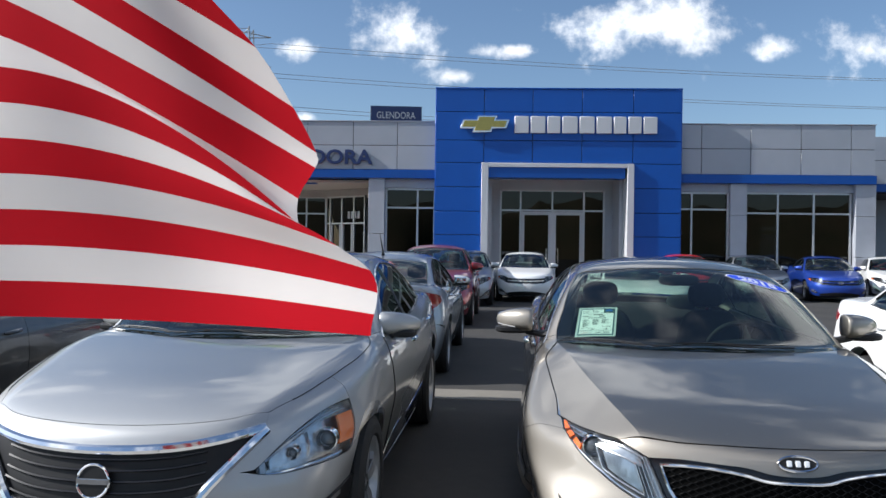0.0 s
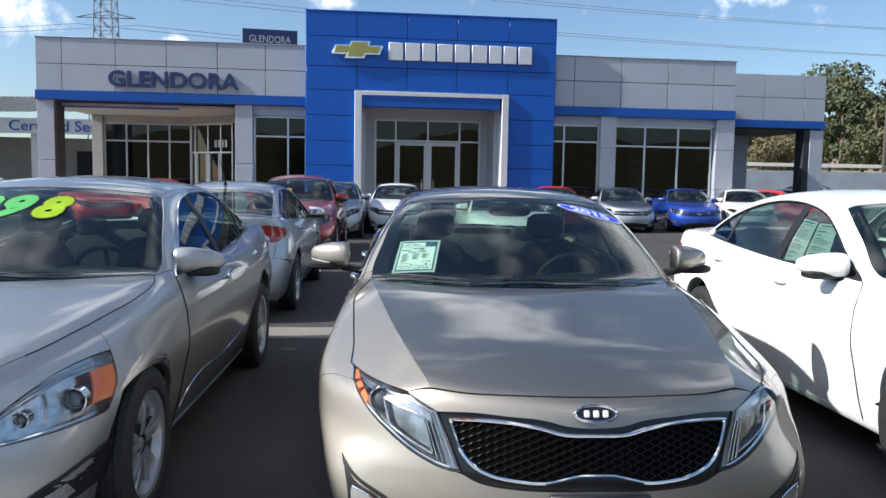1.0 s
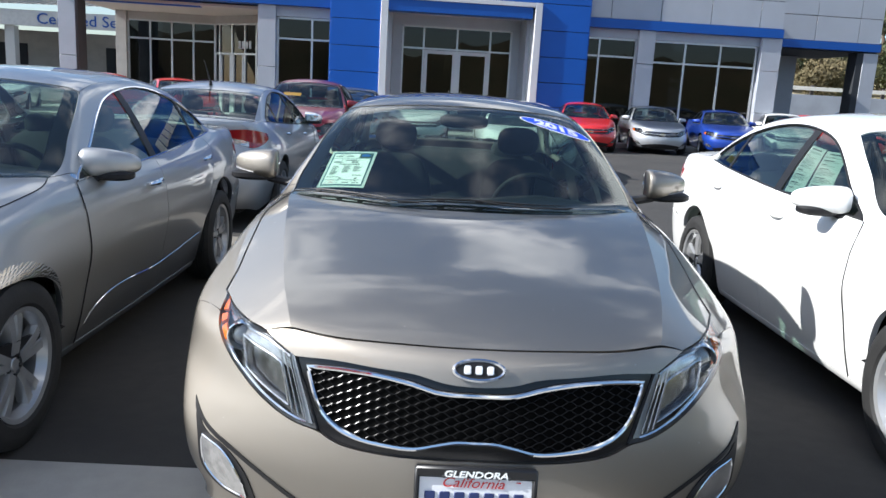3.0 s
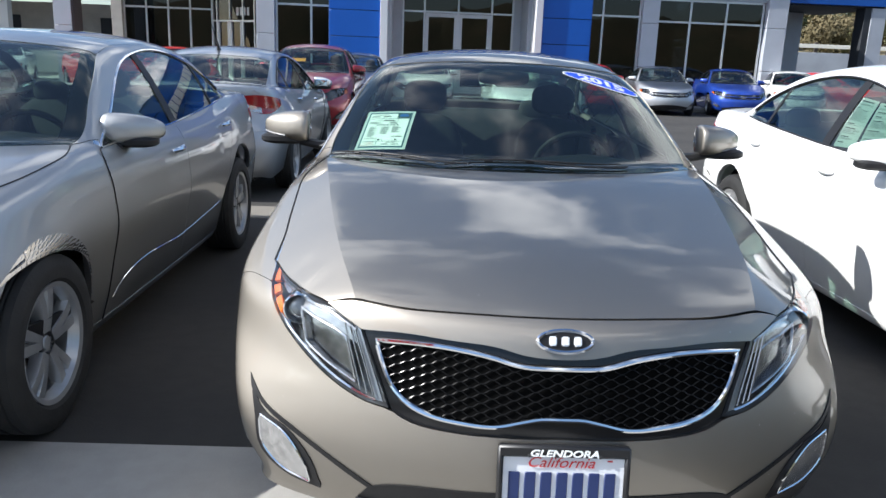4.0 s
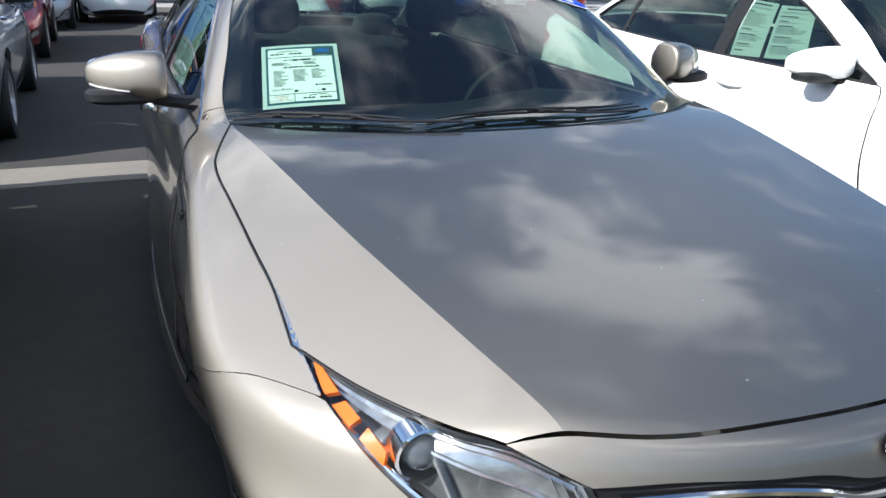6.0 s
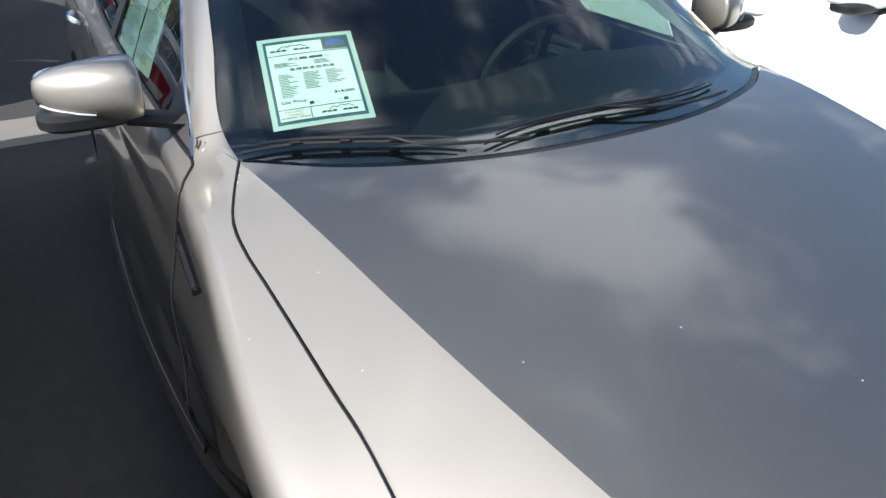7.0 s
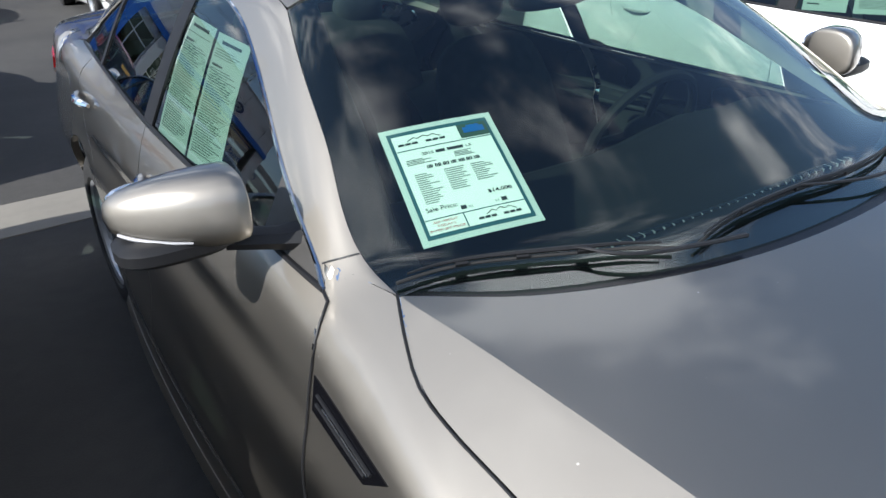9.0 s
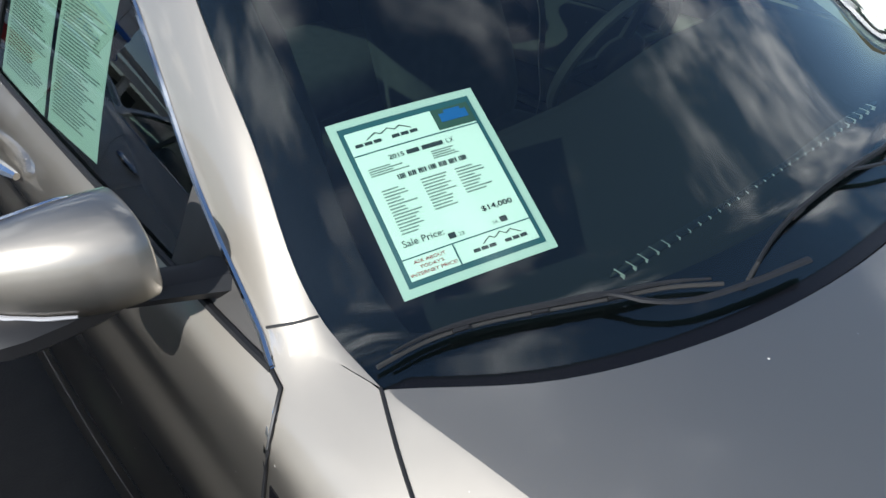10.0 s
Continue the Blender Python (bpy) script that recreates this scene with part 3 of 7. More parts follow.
def build_car(label, paint, m, category="car", scale=(1, 1, 1), fine=1.0, face="plain", wheel=(0.325, 0.215, 5, False), axles=(0.925, 3.685),
              trim="chrome", handle="paint", group="parked cars", name="car", skin=None, mirrors=True, mirror_at=(0.81, 1.045, 0.235)):
    """A parked car: nose at the root, facing -y. m: its place."""
    root = tagged(new(name), label, category, group)
    C = Coachwork(skin or SALOON, root, scale, fine)
    K = C.k
    N = C.n
    dark, chrome, glass = MATS["trim_black"], MATS["chrome"], MATS["glass"]
    edge = MATS[trim]
    fy, ry = axles
    R = {"wide": 0.388, "bar": 0.370, "hero": 0.372}.get(face, 0.352)
    plain = face == "plain"
    # --- lines shared by neighbouring panels
    hood_front_c = [(-0.593, 0.200), (-0.39, 0.105), (-0.2, 0.058), (0, 0.040), (0.2, 0.058), (0.39, 0.105), (0.593, 0.200)]
    hood_rear = [(-0.757, 1.440), (-0.595, 1.322), (-0.40, 1.232), (-0.2, 1.170), (0, 1.148), (0.2, 1.170), (0.40, 1.232), (0.595, 1.322), (0.757, 1.440)]
    lamp_up = [(0.593, 0.200), (0.646, 0.268), (0.735, 0.435), (0.806, 0.612)]
    seam = [(0.806, 0.612), (0.824, 0.74), (0.832, 0.85), (0.842, 1.0), (0.849, 1.15), (0.840, 1.26), (0.808, 1.35), (0.757, 1.440)]
    if face == "hero":
        hood_front_c = [(-0.591, 0.172), (-0.39, 0.084), (-0.2, 0.052), (0, 0.041), (0.2, 0.052), (0.39, 0.084), (0.591, 0.172)]
        hood_rear = [(-0.757, 1.430), (-0.595, 1.306), (-0.40, 1.226), (-0.2, 1.184), (0, 1.172), (0.2, 1.184), (0.40, 1.226), (0.595, 1.306), (0.757, 1.430)]
        lamp_up = [(0.591, 0.172), (0.642, 0.227), (0.727, 0.369), (0.803, 0.550)]
        seam = [(0.803, 0.55), (0.801, 0.64), (0.801, 0.72), (0.808, 0.82), (0.815, 0.95), (0.822, 1.08), (0.827, 1.18), (0.822, 1.265), (0.792, 1.352), (0.757, 1.430)]
    if face == "wide":
        hood_front_c = [(-0.578, 0.241), (-0.444, 0.134), (-0.28, 0.073), (0, 0.040), (0.28, 0.073), (0.444, 0.134), (0.578, 0.241)]
        lamp_up = [(0.578, 0.241), (0.655, 0.429), (0.725, 0.703)]
        seam = [(0.725, 0.703), (0.755, 0.85), (0.785, 1.0), (0.80, 1.15), (0.80, 1.28), (0.785, 1.36), (0.757, 1.440)]
    hood_side = chain(C.top(lamp_up, 14), C.top(seam, 26)[1:])
    hf, hr = C.top(hood_front_c, 40), C.top(hood_rear, 40)
    hs_l = hood_side * (-1, 1, 1)
    if face == "hero":
        # a sharp crease runs from each windshield corner to the nose: the hood is three planes that meet there
        fx, rx_ = float(np.interp(0.14, hf[20:, 1], hf[20:, 0])), 0.752
        ya_, yb_ = float(np.interp(fx, hf[20:, 0], hf[20:, 1])), float(np.interp(rx_, hr[20:, 0], hr[20:, 1]))
        ys = np.linspace(ya_, yb_, 30)
        crest = C.top([(float(C.s.ridge(q)), q) for q in ys], 60)
        crest[0], crest[-1] = C.top([(float(C.s.ridge(ya_)), ya_)] * 2, 4)[0], C.top([(rx_, yb_)] * 2, 4)[0]
        cut = lambda line, x0, x1: np.concatenate([[np.array([np.interp(x0, line[:, 0], line[:, i]) for i in range(3)])], line[(line[:, 0] > x0 + 1e-4) & (line[:, 0] < x1 - 1e-4)], [np.array([np.interp(x1, line[:, 0], line[:, i]) for i in range(3)])]])
        a_, b_ = float(crest[0][0]), float(crest[-1][0])
        mid_ = coons(cut(hf, -a_, a_), cut(hr, -b_, b_), crest * (-1, 1, 1), crest, 90, 70)
        flank = coons(cut(hf, a_, hf[-1][0]), cut(hr, b_, hr[-1][0]), crest, hood_side, 16, 70)
        C.sheet("hood", mid_, paint, gap=0.004, skirt=0.03, also=(flank, flank * (-1, 1, 1)), joined=((2, 3), (2,), (2,)))
    else:
        C.sheet("hood", coons(hf, hr, hs_l, hood_side, N(44), N(56)), paint, gap=0.004, skirt=0.03)
    # --- front end
    black_up = [(0.497, 0.719), (0.39, 0.727), (0.268, 0.723), (0.16, 0.717), (0.094, 0.702), (0, 0.696)]
    black_lo = [(0.42, 0.540), (0.37, 0.517), (0.242, 0.505), (0.17, 0.505), (0, 0.509)]
    if face == "wide":
        black_up = [(0.580, 0.742), (0.45, 0.715), (0.3, 0.693), (0.15, 0.684), (0, 0.682)]
        black_lo = [(0.373, 0.511), (0.30, 0.49), (0.2, 0.48), (0.1, 0.478), (0, 0.478)]
    if face == "bar":
        black_up = [(0.52, 0.70), (0.4, 0.695), (0.268, 0.69), (0.14, 0.688), (0, 0.688)]
        black_lo = [(0.44, 0.56), (0.36, 0.545), (0.24, 0.54), (0.12, 0.538), (0, 0.538)]
    flip = lambda pts: [(-a, b) for a, b in pts]
    whole = lambda pts: pts + flip(pts)[::-1][1:]
    up = C.front(whole(black_up), 40)
    lo = C.front(whole(black_lo), 40)
    lamp_lo = [black_lo[0], (0.489, 0.547), (0.582, 0.578), (0.671, 0.618), (0.752, 0.652), (0.815, 0.684)]
    if face == "wide":
        lamp_lo = [(0.572, 0.585), (0.62, 0.574), (0.757, 0.573), (0.82, 0.575), (0.852, 0.578)]
    if face == "hero":
        lamp_lo = [black_lo[0], (0.489, 0.549), (0.582, 0.584), (0.667, 0.635), (0.737, 0.688), (0.786, 0.743)]
    nose_edge = C.free([C.top([lamp_up[0], lamp_up[0]], 4)[0], C.front([(black_up[0][0], black_up[0][1])] * 2, 4)[0]], 8)
    nose = coons(hf, up[::-1], nose_edge * (-1, 1, 1), nose_edge, N(40), N(10))
    bumper = root
    arch_f = C.side(arch_pts(fy, R, 118, 196), 18)
    lamp_line = C.front(lamp_lo, 30)
    seam_b = C.free([lamp_line[-1], arch_f[0]], 8)
    knee = C.front([black_lo[0], (0.45, 0.60), (0.52, 0.598), lamp_lo[0]], 10) if face == "wide" else lamp_line[:1]
    bump_up = chain(C.front(black_lo[::-1], 14), knee[1:], lamp_line[1:], seam_b[1:])
    lip = chain(C.front([(0, 0.20), (0.3, 0.20), (0.6, 0.20)], 16), C.free([C.front([(0.6, 0.20)] * 2, 4)[0], C.side([(0.30, 0.215)] * 2, 4)[0], arch_f[-1]], 16)[1:])
    mid = C.front([(0, 0.509 if face == "hero" else black_lo[-1][1]), (0, 0.20)], 12)
    half = coons(bump_up, lip, mid, arch_f, N(44), N(26))
    other = half * (-1, 1, 1)
    bumper = C.sheet("front_bumper", nose, paint, also=(half, other), gap=0.0)
    shell = C.sheet("grille", coons(up, lo, line3(up[0], lo[0], 12), line3(up[-1], lo[-1], 12), N(36), N(14)), MATS["gloss_black"] if face == "hero" else dark, off=-0.012, gap=0.0, skirt=0.03, label="black honeycomb grille" if face == "hero" else "dark front grille")
    if face == "hero":
        rim_up = [(0.458, 0.701), (0.36, 0.707), (0.268, 0.705), (0.178, 0.694), (0.10, 0.677), (0, 0.675)]
        rim_lo = [(0, 0.557), (0.051, 0.556), (0.099, 0.546), (0.159, 0.532), (0.243, 0.533), (0.328, 0.544), (0.383, 0.567), (0.42, 0.603), (0.445, 0.66), (0.458, 0.701)]
        right = np.concatenate([thread(rim_lo, 44), thread(rim_up, 30)[1:]])
        ring = np.concatenate([right, (right * (-1, 1))[::-1][1:-1]])
        line = C.s.meet(np.stack([ring[:, 0], np.full(len(ring), -0.5), ring[:, 1]], 1), (0, 1, 0), 2.2, 260)
        C.wire("grille_frame", line, 0.0068, chrome, shell, off=-0.002, sides=8, closed=True, label="polished chrome grille frame")
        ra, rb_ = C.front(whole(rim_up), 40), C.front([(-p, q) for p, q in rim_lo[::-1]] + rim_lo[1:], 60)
        # black sheet just above the shell paints in the shade of a deep opening
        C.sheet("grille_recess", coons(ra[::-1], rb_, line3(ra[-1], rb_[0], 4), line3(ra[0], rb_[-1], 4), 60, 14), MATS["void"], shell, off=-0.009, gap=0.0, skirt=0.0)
        # honeycomb: two families of wavy bars inside the frame
        hi = knots(*[(p, q) for p, q in flip(rim_up)], *[(p, q) for p, q in rim_up[::-1][1:]])
        low_half = [(0, 0.557), (0.051, 0.556), (0.099, 0.546), (0.159, 0.532), (0.243, 0.533), (0.328, 0.544), (0.383, 0.567), (0.42, 0.603), (0.445, 0.66)]
        lw = knots(*[(-p, q) for p, q in low_half[::-1]], *low_half[1:])
        bars = []
        for row in range(17):
            xs = np.linspace(-0.45, 0.45, 190)
            zs = 0.532 + 0.0112 * row + 0.0056 * (-1) ** row * np.sin(xs * 2 * math.pi / 0.052)
            ok = (zs < hi(xs) - 0.005) & (zs > lw(xs) + 0.005)
            run = []
            for q in range(len(xs)):
                if ok[q]:
                    run.append((xs[q], zs[q]))
                if (not ok[q] or q == len(xs) - 1) and len(run) > 3:
                    bars.append(np.array(run))
                if not ok[q]:
                    run = []
        lines = []
        for b in bars:
            p = C.s.meet(np.stack([b[:, 0], np.full(len(b), -0.5), b[:, 1]], 1), (0, 1, 0), 2.2, 120)
            lines.append((p + (0, 0.004, 0)) * K)
        rods("grille_mesh", lines, 0.0021, MATS["mesh_black"], shell, label="black diamond mesh")
    elif face in ("wide", "bar", "plain"):
        lines = []
        for q in np.linspace(0.12, 0.88, 5):
            zz = [(x, (1 - q) * b + q * knots(*flip(black_up), *black_up[::-1][1:])(x)) for x, b in [(x, float(knots(*flip(black_lo), *black_lo[::-1][1:])(x))) for x in np.linspace(-0.40, 0.40, 9)]]
            lines.append(C.lay(C.front(zz, 24), -0.004)[0] * K)
        rods("grille_lattice", lines, 0.005, MATS["gloss_black"] if face == "wide" else chrome, shell)
        if face == "wide":
            for sgn in (1, -1):
                arm = [(sgn * 0.585, 0.742), (sgn * 0.51, 0.66), (sgn * 0.417, 0.56), (sgn * 0.37, 0.50), (sgn * 0.34, 0.465)]
                C.wire("grille_arm", C.front(arm, 20), 0.019, chrome, shell, off=0.004, sides=8, label="chrome grille wing")
            C.wire("grille_header", C.front([(-0.58, 0.750), (-0.45, 0.724), (-0.3, 0.703), (0, 0.692), (0.3, 0.703), (0.45, 0.724), (0.58, 0.750)], 34), 0.019, chrome, shell, off=0.0, sides=8, label="chrome grille header bar")
        if face == "bar":
            C.wire("grille_bar", C.front([(-0.52, 0.63), (-0.2, 0.615), (0, 0.612), (0.2, 0.615), (0.52, 0.63)], 24), 0.014, paint, shell, off=0.006, sides=8)
    # emblem on the nose
    if not plain:
        ez = {"hero": 0.742, "wide": 0.585, "bar": 0.615}[face]
        e = C.front([(0, ez)] * 2, 4)[0] * K
        em = new("emblem")
        em.parent = root
        em.matrix_basis = Matrix.Translation(e + np.array((0, -0.012, 0))) @ pose(0, 0, 0, -24 if face == "hero" else -8)
        a, b = (0.0665, 0.0265) if face == "hero" else (0.062, 0.062) if face == "wide" else (0.085, 0.03)
        ang = np.linspace(0, 2 * np.pi, 36, endpoint=False)
        oval = np.stack([a * np.cos(ang), np.zeros(36), b * np.sin(ang)], 1)
        rod("badge_rim", oval, 0.0052, chrome, em, 6, True, "oval chrome badge rim")
        disc = np.concatenate([oval * 0.96, [(0, -0.002, 0)]])
        piece("badge_plate", np.concatenate([disc, disc + (0, 0.012, 0)]), [(i, (i + 1) % 36, 36) for i in range(36)] + [((i + 1) % 36 + 37, i + 37, 73) for i in range(36)],
              MATS["gold"] if face == "bar" else MATS["trim_black"], em)
        if face == "hero":
            for bx in (-0.03, 0.0, 0.03):
                part("badge_mark", rounded_box(bx - 0.0095, bx + 0.0095, -0.006, 0.0, -0.0115, 0.0115, 0.003), MATS["badge_white"], em)
        elif face == "wide":
            part("badge_mark", rounded_box(-0.06, 0.06, -0.008, 0, -0.011, 0.011, 0.003), chrome, em)
    # lower intake and fog lamps
    z_in = [(-0.60, 0.268), (-0.4, 0.30), (-0.2, 0.322), (0, 0.327), (0.2, 0.322), (0.4, 0.30), (0.60, 0.268)]
    if face == "hero":
        z_in = [(-0.47, 0.312), (-0.44, 0.328), (-0.2, 0.352), (0, 0.358), (0.2, 0.352), (0.44, 0.328), (0.47, 0.312)]
    a, b = C.front(z_in, 30), C.front([(-0.54, 0.205), (0, 0.205), (0.54, 0.205)], 30)
    intake = C.sheet("lower_intake", coons(a, b, line3(a[0], b[0]), line3(a[-1], b[-1]), N(30), 6), dark, off=0.003, gap=0, skirt=0.01, label="black lower air intake")
    if fine > 0.6:
        rods("intake_lattice", [C.lay(C.front([(-0.5, q), (0, q + 0.015), (0.5, q)], 20), 0.007)[0] * K for q in (0.222, 0.245, 0.268)], 0.004, MATS["gloss_black"], intake)
    if face == "hero":
        up_edge = [(0.815, 0.522), (0.767, 0.476), (0.676, 0.435), (0.593, 0.392), (0.505, 0.344), (0.452, 0.314)]
        a, b = C.front(up_edge, 24), C.front([(0.808, 0.492), (0.757, 0.457), (0.668, 0.417), (0.585, 0.374), (0.50, 0.326), (0.452, 0.300)], 24)
        rim_in = C.front([(0.800, 0.492), (0.765, 0.452), (0.690, 0.422), (0.630, 0.359), (0.600, 0.276)], 18)
        rim_out = C.front([(0.804, 0.484), (0.793, 0.435), (0.778, 0.340), (0.709, 0.281), (0.602, 0.262)], 18)
        l_up = C.front([(0.770, 0.437), (0.697, 0.411), (0.643, 0.335), (0.630, 0.288)], 14)
        l_lo = C.front([(0.775, 0.420), (0.766, 0.358), (0.71, 0.302), (0.632, 0.280)], 14)
        for mir in (False, True):
            C.sheet("bumper_slot", coons(a, b, line3(a[0], b[0], 4), line3(a[-1], b[-1], 4), 30, 4), dark, bumper, off=0.003, gap=0, skirt=0.006, mirror=mir, label="black slot above the fog lamp")
            pk = C.sheet("fog_pocket", coons(rim_in, rim_out, line3(rim_in[0], rim_out[0], 6), line3(rim_in[-1], rim_out[-1], 6), 22, 8), dark, bumper, off=0.003, gap=0, skirt=0.008, mirror=mir)
            C.sheet("fog_lens", coons(l_up, l_lo, line3(l_up[0], l_lo[0]), line3(l_up[-1], l_lo[-1]), 14, 7), MATS["lamp_inner"], pk, off=0.007, gap=0, skirt=0.008, mirror=mir, label="clear fog lamp lens")
            C.wire("fog_rim", chain(l_up, l_lo[::-1]), 0.0035, chrome, pk, off=0.006, mirror=mir, closed=True)
    elif not plain:
        f_out = C.free([C.front([(0.60, 0.262)] * 2, 4)[0], C.front([(0.74, 0.30)] * 2, 4)[0], C.front([(0.85, 0.36)] * 2, 4)[0], C.side([(0.56, 0.46)] * 2, 4)[0]], 16)
        f_up = C.free([C.front([(0.60, 0.275)] * 2, 4)[0], C.front([(0.70, 0.372)] * 2, 4)[0], C.front([(0.80, 0.43)] * 2, 4)[0], C.side([(0.56, 0.47)] * 2, 4)[0]], 16)
        pockets = C.both("fog_pocket", coons(f_up, f_out, line3(f_up[0], f_out[0]), line3(f_up[-1], f_out[-1]), N(16), 7), dark, off=0.003, gap=0, skirt=0.012)
        l_up = C.front([(0.66, 0.318), (0.72, 0.362), (0.785, 0.392)], 10)
        l_lo = C.front([(0.675, 0.288), (0.74, 0.312), (0.795, 0.348)], 10)
        for pk, mir in zip(pockets, (False, True)):
            C.sheet("fog_lens", coons(l_up, l_lo, line3(l_up[0], l_lo[0]), line3(l_up[-1], l_lo[-1]), 10, 6), MATS["lamp_inner"], pk, off=0.008, gap=0, skirt=0.008, mirror=mir, label="clear fog lamp lens")
            C.wire("fog_blade", f_up[1:-1], 0.006, chrome if face == "hero" else dark, pk, off=0.005, mirror=mir)
    # --- head lamps
    tip = hood_side[13]
    outer = C.free([tip, C.side([(0.645, 0.745)] * 2, 4)[0], C.side([(0.62, 0.70)] * 2, 4)[0], lamp_line[-1]], 12)
    if face == "hero":
        outer = C.free([tip, (0.806, 0.49, 0.788), (0.802, 0.432, 0.769), lamp_line[-1]], 12)
    upper = chain(C.free([up[0] * (1, 1, 1), hood_side[0]], 6), hood_side[1:14])
    lower = lamp_line
    inner = C.free([up[0], lo[0]], 8)
    if face == "wide":
        tip = C.top([(0.815, 0.69)] * 2, 4)[0]
        upper = C.free([C.front([(0.566, 0.602)] * 2, 4)[0], C.front([(0.645, 0.686)] * 2, 4)[0], C.top([(0.727, 0.41)] * 2, 4)[0], C.top([(0.78, 0.57)] * 2, 4)[0], tip], 20)
        inner = C.free([upper[0], lower[0]], 6)
        outer = C.free([tip, C.side([(0.665, 0.68)] * 2, 4)[0], lower[-1]], 10)
        g1 = C.free([up[0], C.front([(0.45, 0.60)] * 2, 4)[0]], 8)
        C.both("fender_top", coons(hood_side[:14], chain(C.front([(0.45, 0.60), (0.52, 0.598), (0.566, 0.602)], 8), upper[1:]), chain(C.free([hood_side[0], up[0]], 4), g1[1:]), C.free([hood_side[13], tip], 8), N(26), N(12)), paint, gap=0.001)
    g = coons(upper, lower, inner, outer, N(26), N(16))
    for mir in (False, True):
        bowl = C.sheet("headlight", g, MATS["lamp_inner" if face == "wide" else "lamp_mid" if face == "hero" else "lamp_back"], off=-0.05, gap=0.003, skirt=-0.046, mirror=mir, label="clear projector headlight unit")
        C.sheet("headlight_lens", g, MATS["lamp_glass"], bowl, off=0.0, gap=0.003, skirt=0.0, mirror=mir, label="clear plastic lens")
        p, nrm = C.lay(g, -0.02)
        mm, nn = p.shape[:2]
        sgn = -1 if mir else 1

        def spot(u, v, off):
            i, j = int(v * (mm - 1)), int(u * (nn - 1))
            return (p[i, j] + nrm[i, j] * off) * K * (sgn, 1, 1)
        amber = MATS["amber"]
        if face in ("hero", "bar", "plain"):
            strip = g[:, int(nn * 0.84):int(nn * 0.96) + 1][int(mm * 0.25):]
        else:
            strip = g[:, int(nn * 0.80):int(nn * 0.97) + 1][int(mm * 0.2):int(mm * 0.8)]
        if face == "hero":
            e_out = C.free([(0.797, 0.50, 0.797), (0.795, 0.432, 0.768), (0.778, 0.367, 0.742), (0.735, 0.275, 0.695)], 19)
            e_in = C.free([(0.787, 0.475, 0.791), (0.774, 0.415, 0.771), (0.755, 0.355, 0.748), (0.721, 0.287, 0.710)], 19)
            for i0, i1 in ((0, 7), (8, 13), (14, 19)):
                a, b = e_out[i0:i1], e_in[i0:i1]
                C.sheet("turn_signal", coons(a, b, line3(a[0], b[0], 3), line3(a[-1], b[-1], 3), 8, 3), amber, bowl, off=-0.008, gap=0, skirt=0.01, mirror=mir, label="amber turn signal reflector")
        elif strip.shape[0] > 2 and strip.shape[1] > 1:
            C.sheet("turn_signal", strip, amber, bowl, off=-0.008, gap=0, skirt=0.01, mirror=mir, label="amber turn signal reflector")
        if fine > 0.7:
            cup = g[int(mm * 0.34):int(mm * 0.86), int(nn * 0.16):int(nn * 0.50)] if face == "hero" else g[int(mm * 0.22):int(mm * 0.80), int(nn * 0.14):int(nn * 0.52)]
            if face == "hero":
                loop = np.concatenate([cup[0], cup[1:, -1], cup[-1, -2::-1], cup[-2:0:-1, 0]])
                C.wire("reflector_rim", loop, 0.0042, MATS["lamp_inner"], bowl, off=-0.020, closed=True, mirror=mir, label="bright rim of the reflector")
                for q in (3, 4, 5):
                    C.wire("lamp_flute", g[2:-2, q - 1], 0.0022, MATS["lamp_inner"], bowl, off=-0.008, mirror=mir)
            C.sheet("reflector", cup, MATS["reflector" if face == "hero" else "lamp_inner"], bowl, off=-0.036, gap=0, skirt=-0.012, mirror=mir, label="chrome reflector bowl")
            C.sheet("light_strip", g[1:-1, 1:max(3, int(nn * 0.10))], MATS["lamp_strip"], bowl, off=-0.016, gap=0, skirt=0.006, mirror=mir)
            C.sheet("lamp_shelf", g[1:max(3, int(mm * (0.36 if face == "hero" else 0.2))), int(nn * 0.12):int(nn * 0.92)], MATS["lamp_inner" if face == "hero" else "lamp_strip"], bowl, off=-0.022, gap=0, skirt=0.008, mirror=mir)
        for (u, v, r) in ((0.68, 0.55, 0.044),) if face == "hero" else ((0.68, 0.55, 0.044), (0.33, 0.52, 0.026)) if fine > 0.5 else ((0.6, 0.55, 0.05),):
            c = spot(u, v, -0.010)
            if face == "hero":
                q = C.s.settle(np.array([(0.695, 0.25, 0.725) if u > 0.5 else (0.555, 0.12, 0.665)]))
                c, r = C.lay(q, -0.03)[0][0] * K * (sgn, 1, 1), 0.040 if u > 0.5 else 0.030
            vv, ff = lathe([(0.03, r * 1.12), (-0.012, r * 1.1), (-0.014, r), (0.0, r * 0.82), (0.004, r * 0.8)], 24, 1)
            piece("reflector_ring", vv + c, ff, chrome, bowl)
            vv, ff = lathe([(0.004, r * 0.8), (-0.014, r * 0.6), (-0.022, r * 0.3), (-0.024, 0.0001)], 20, 1)
            piece("projector", vv + c, ff, MATS["lamp_ball"], bowl)
        if fine > 0.7:
            e = [(p[2 if mm > 6 else 1, j] + nrm[2, j] * 0.004) * K * (sgn, 1, 1) for j in range(2, nn - 2)]
            rod("lamp_brow", e, 0.006, MATS["lamp_inner"], bowl)
            e = [(p[-2, j] + nrm[-2, j] * 0.004) * K * (sgn, 1, 1) for j in range(2, nn - 3)]
            rod("lamp_trim", e, 0.005, chrome, bowl)
    # --- sides
    a_base = C.free([hood_side[-1], (0.782, 1.54, 0.985), (0.803, 1.600, 0.987)], 8)
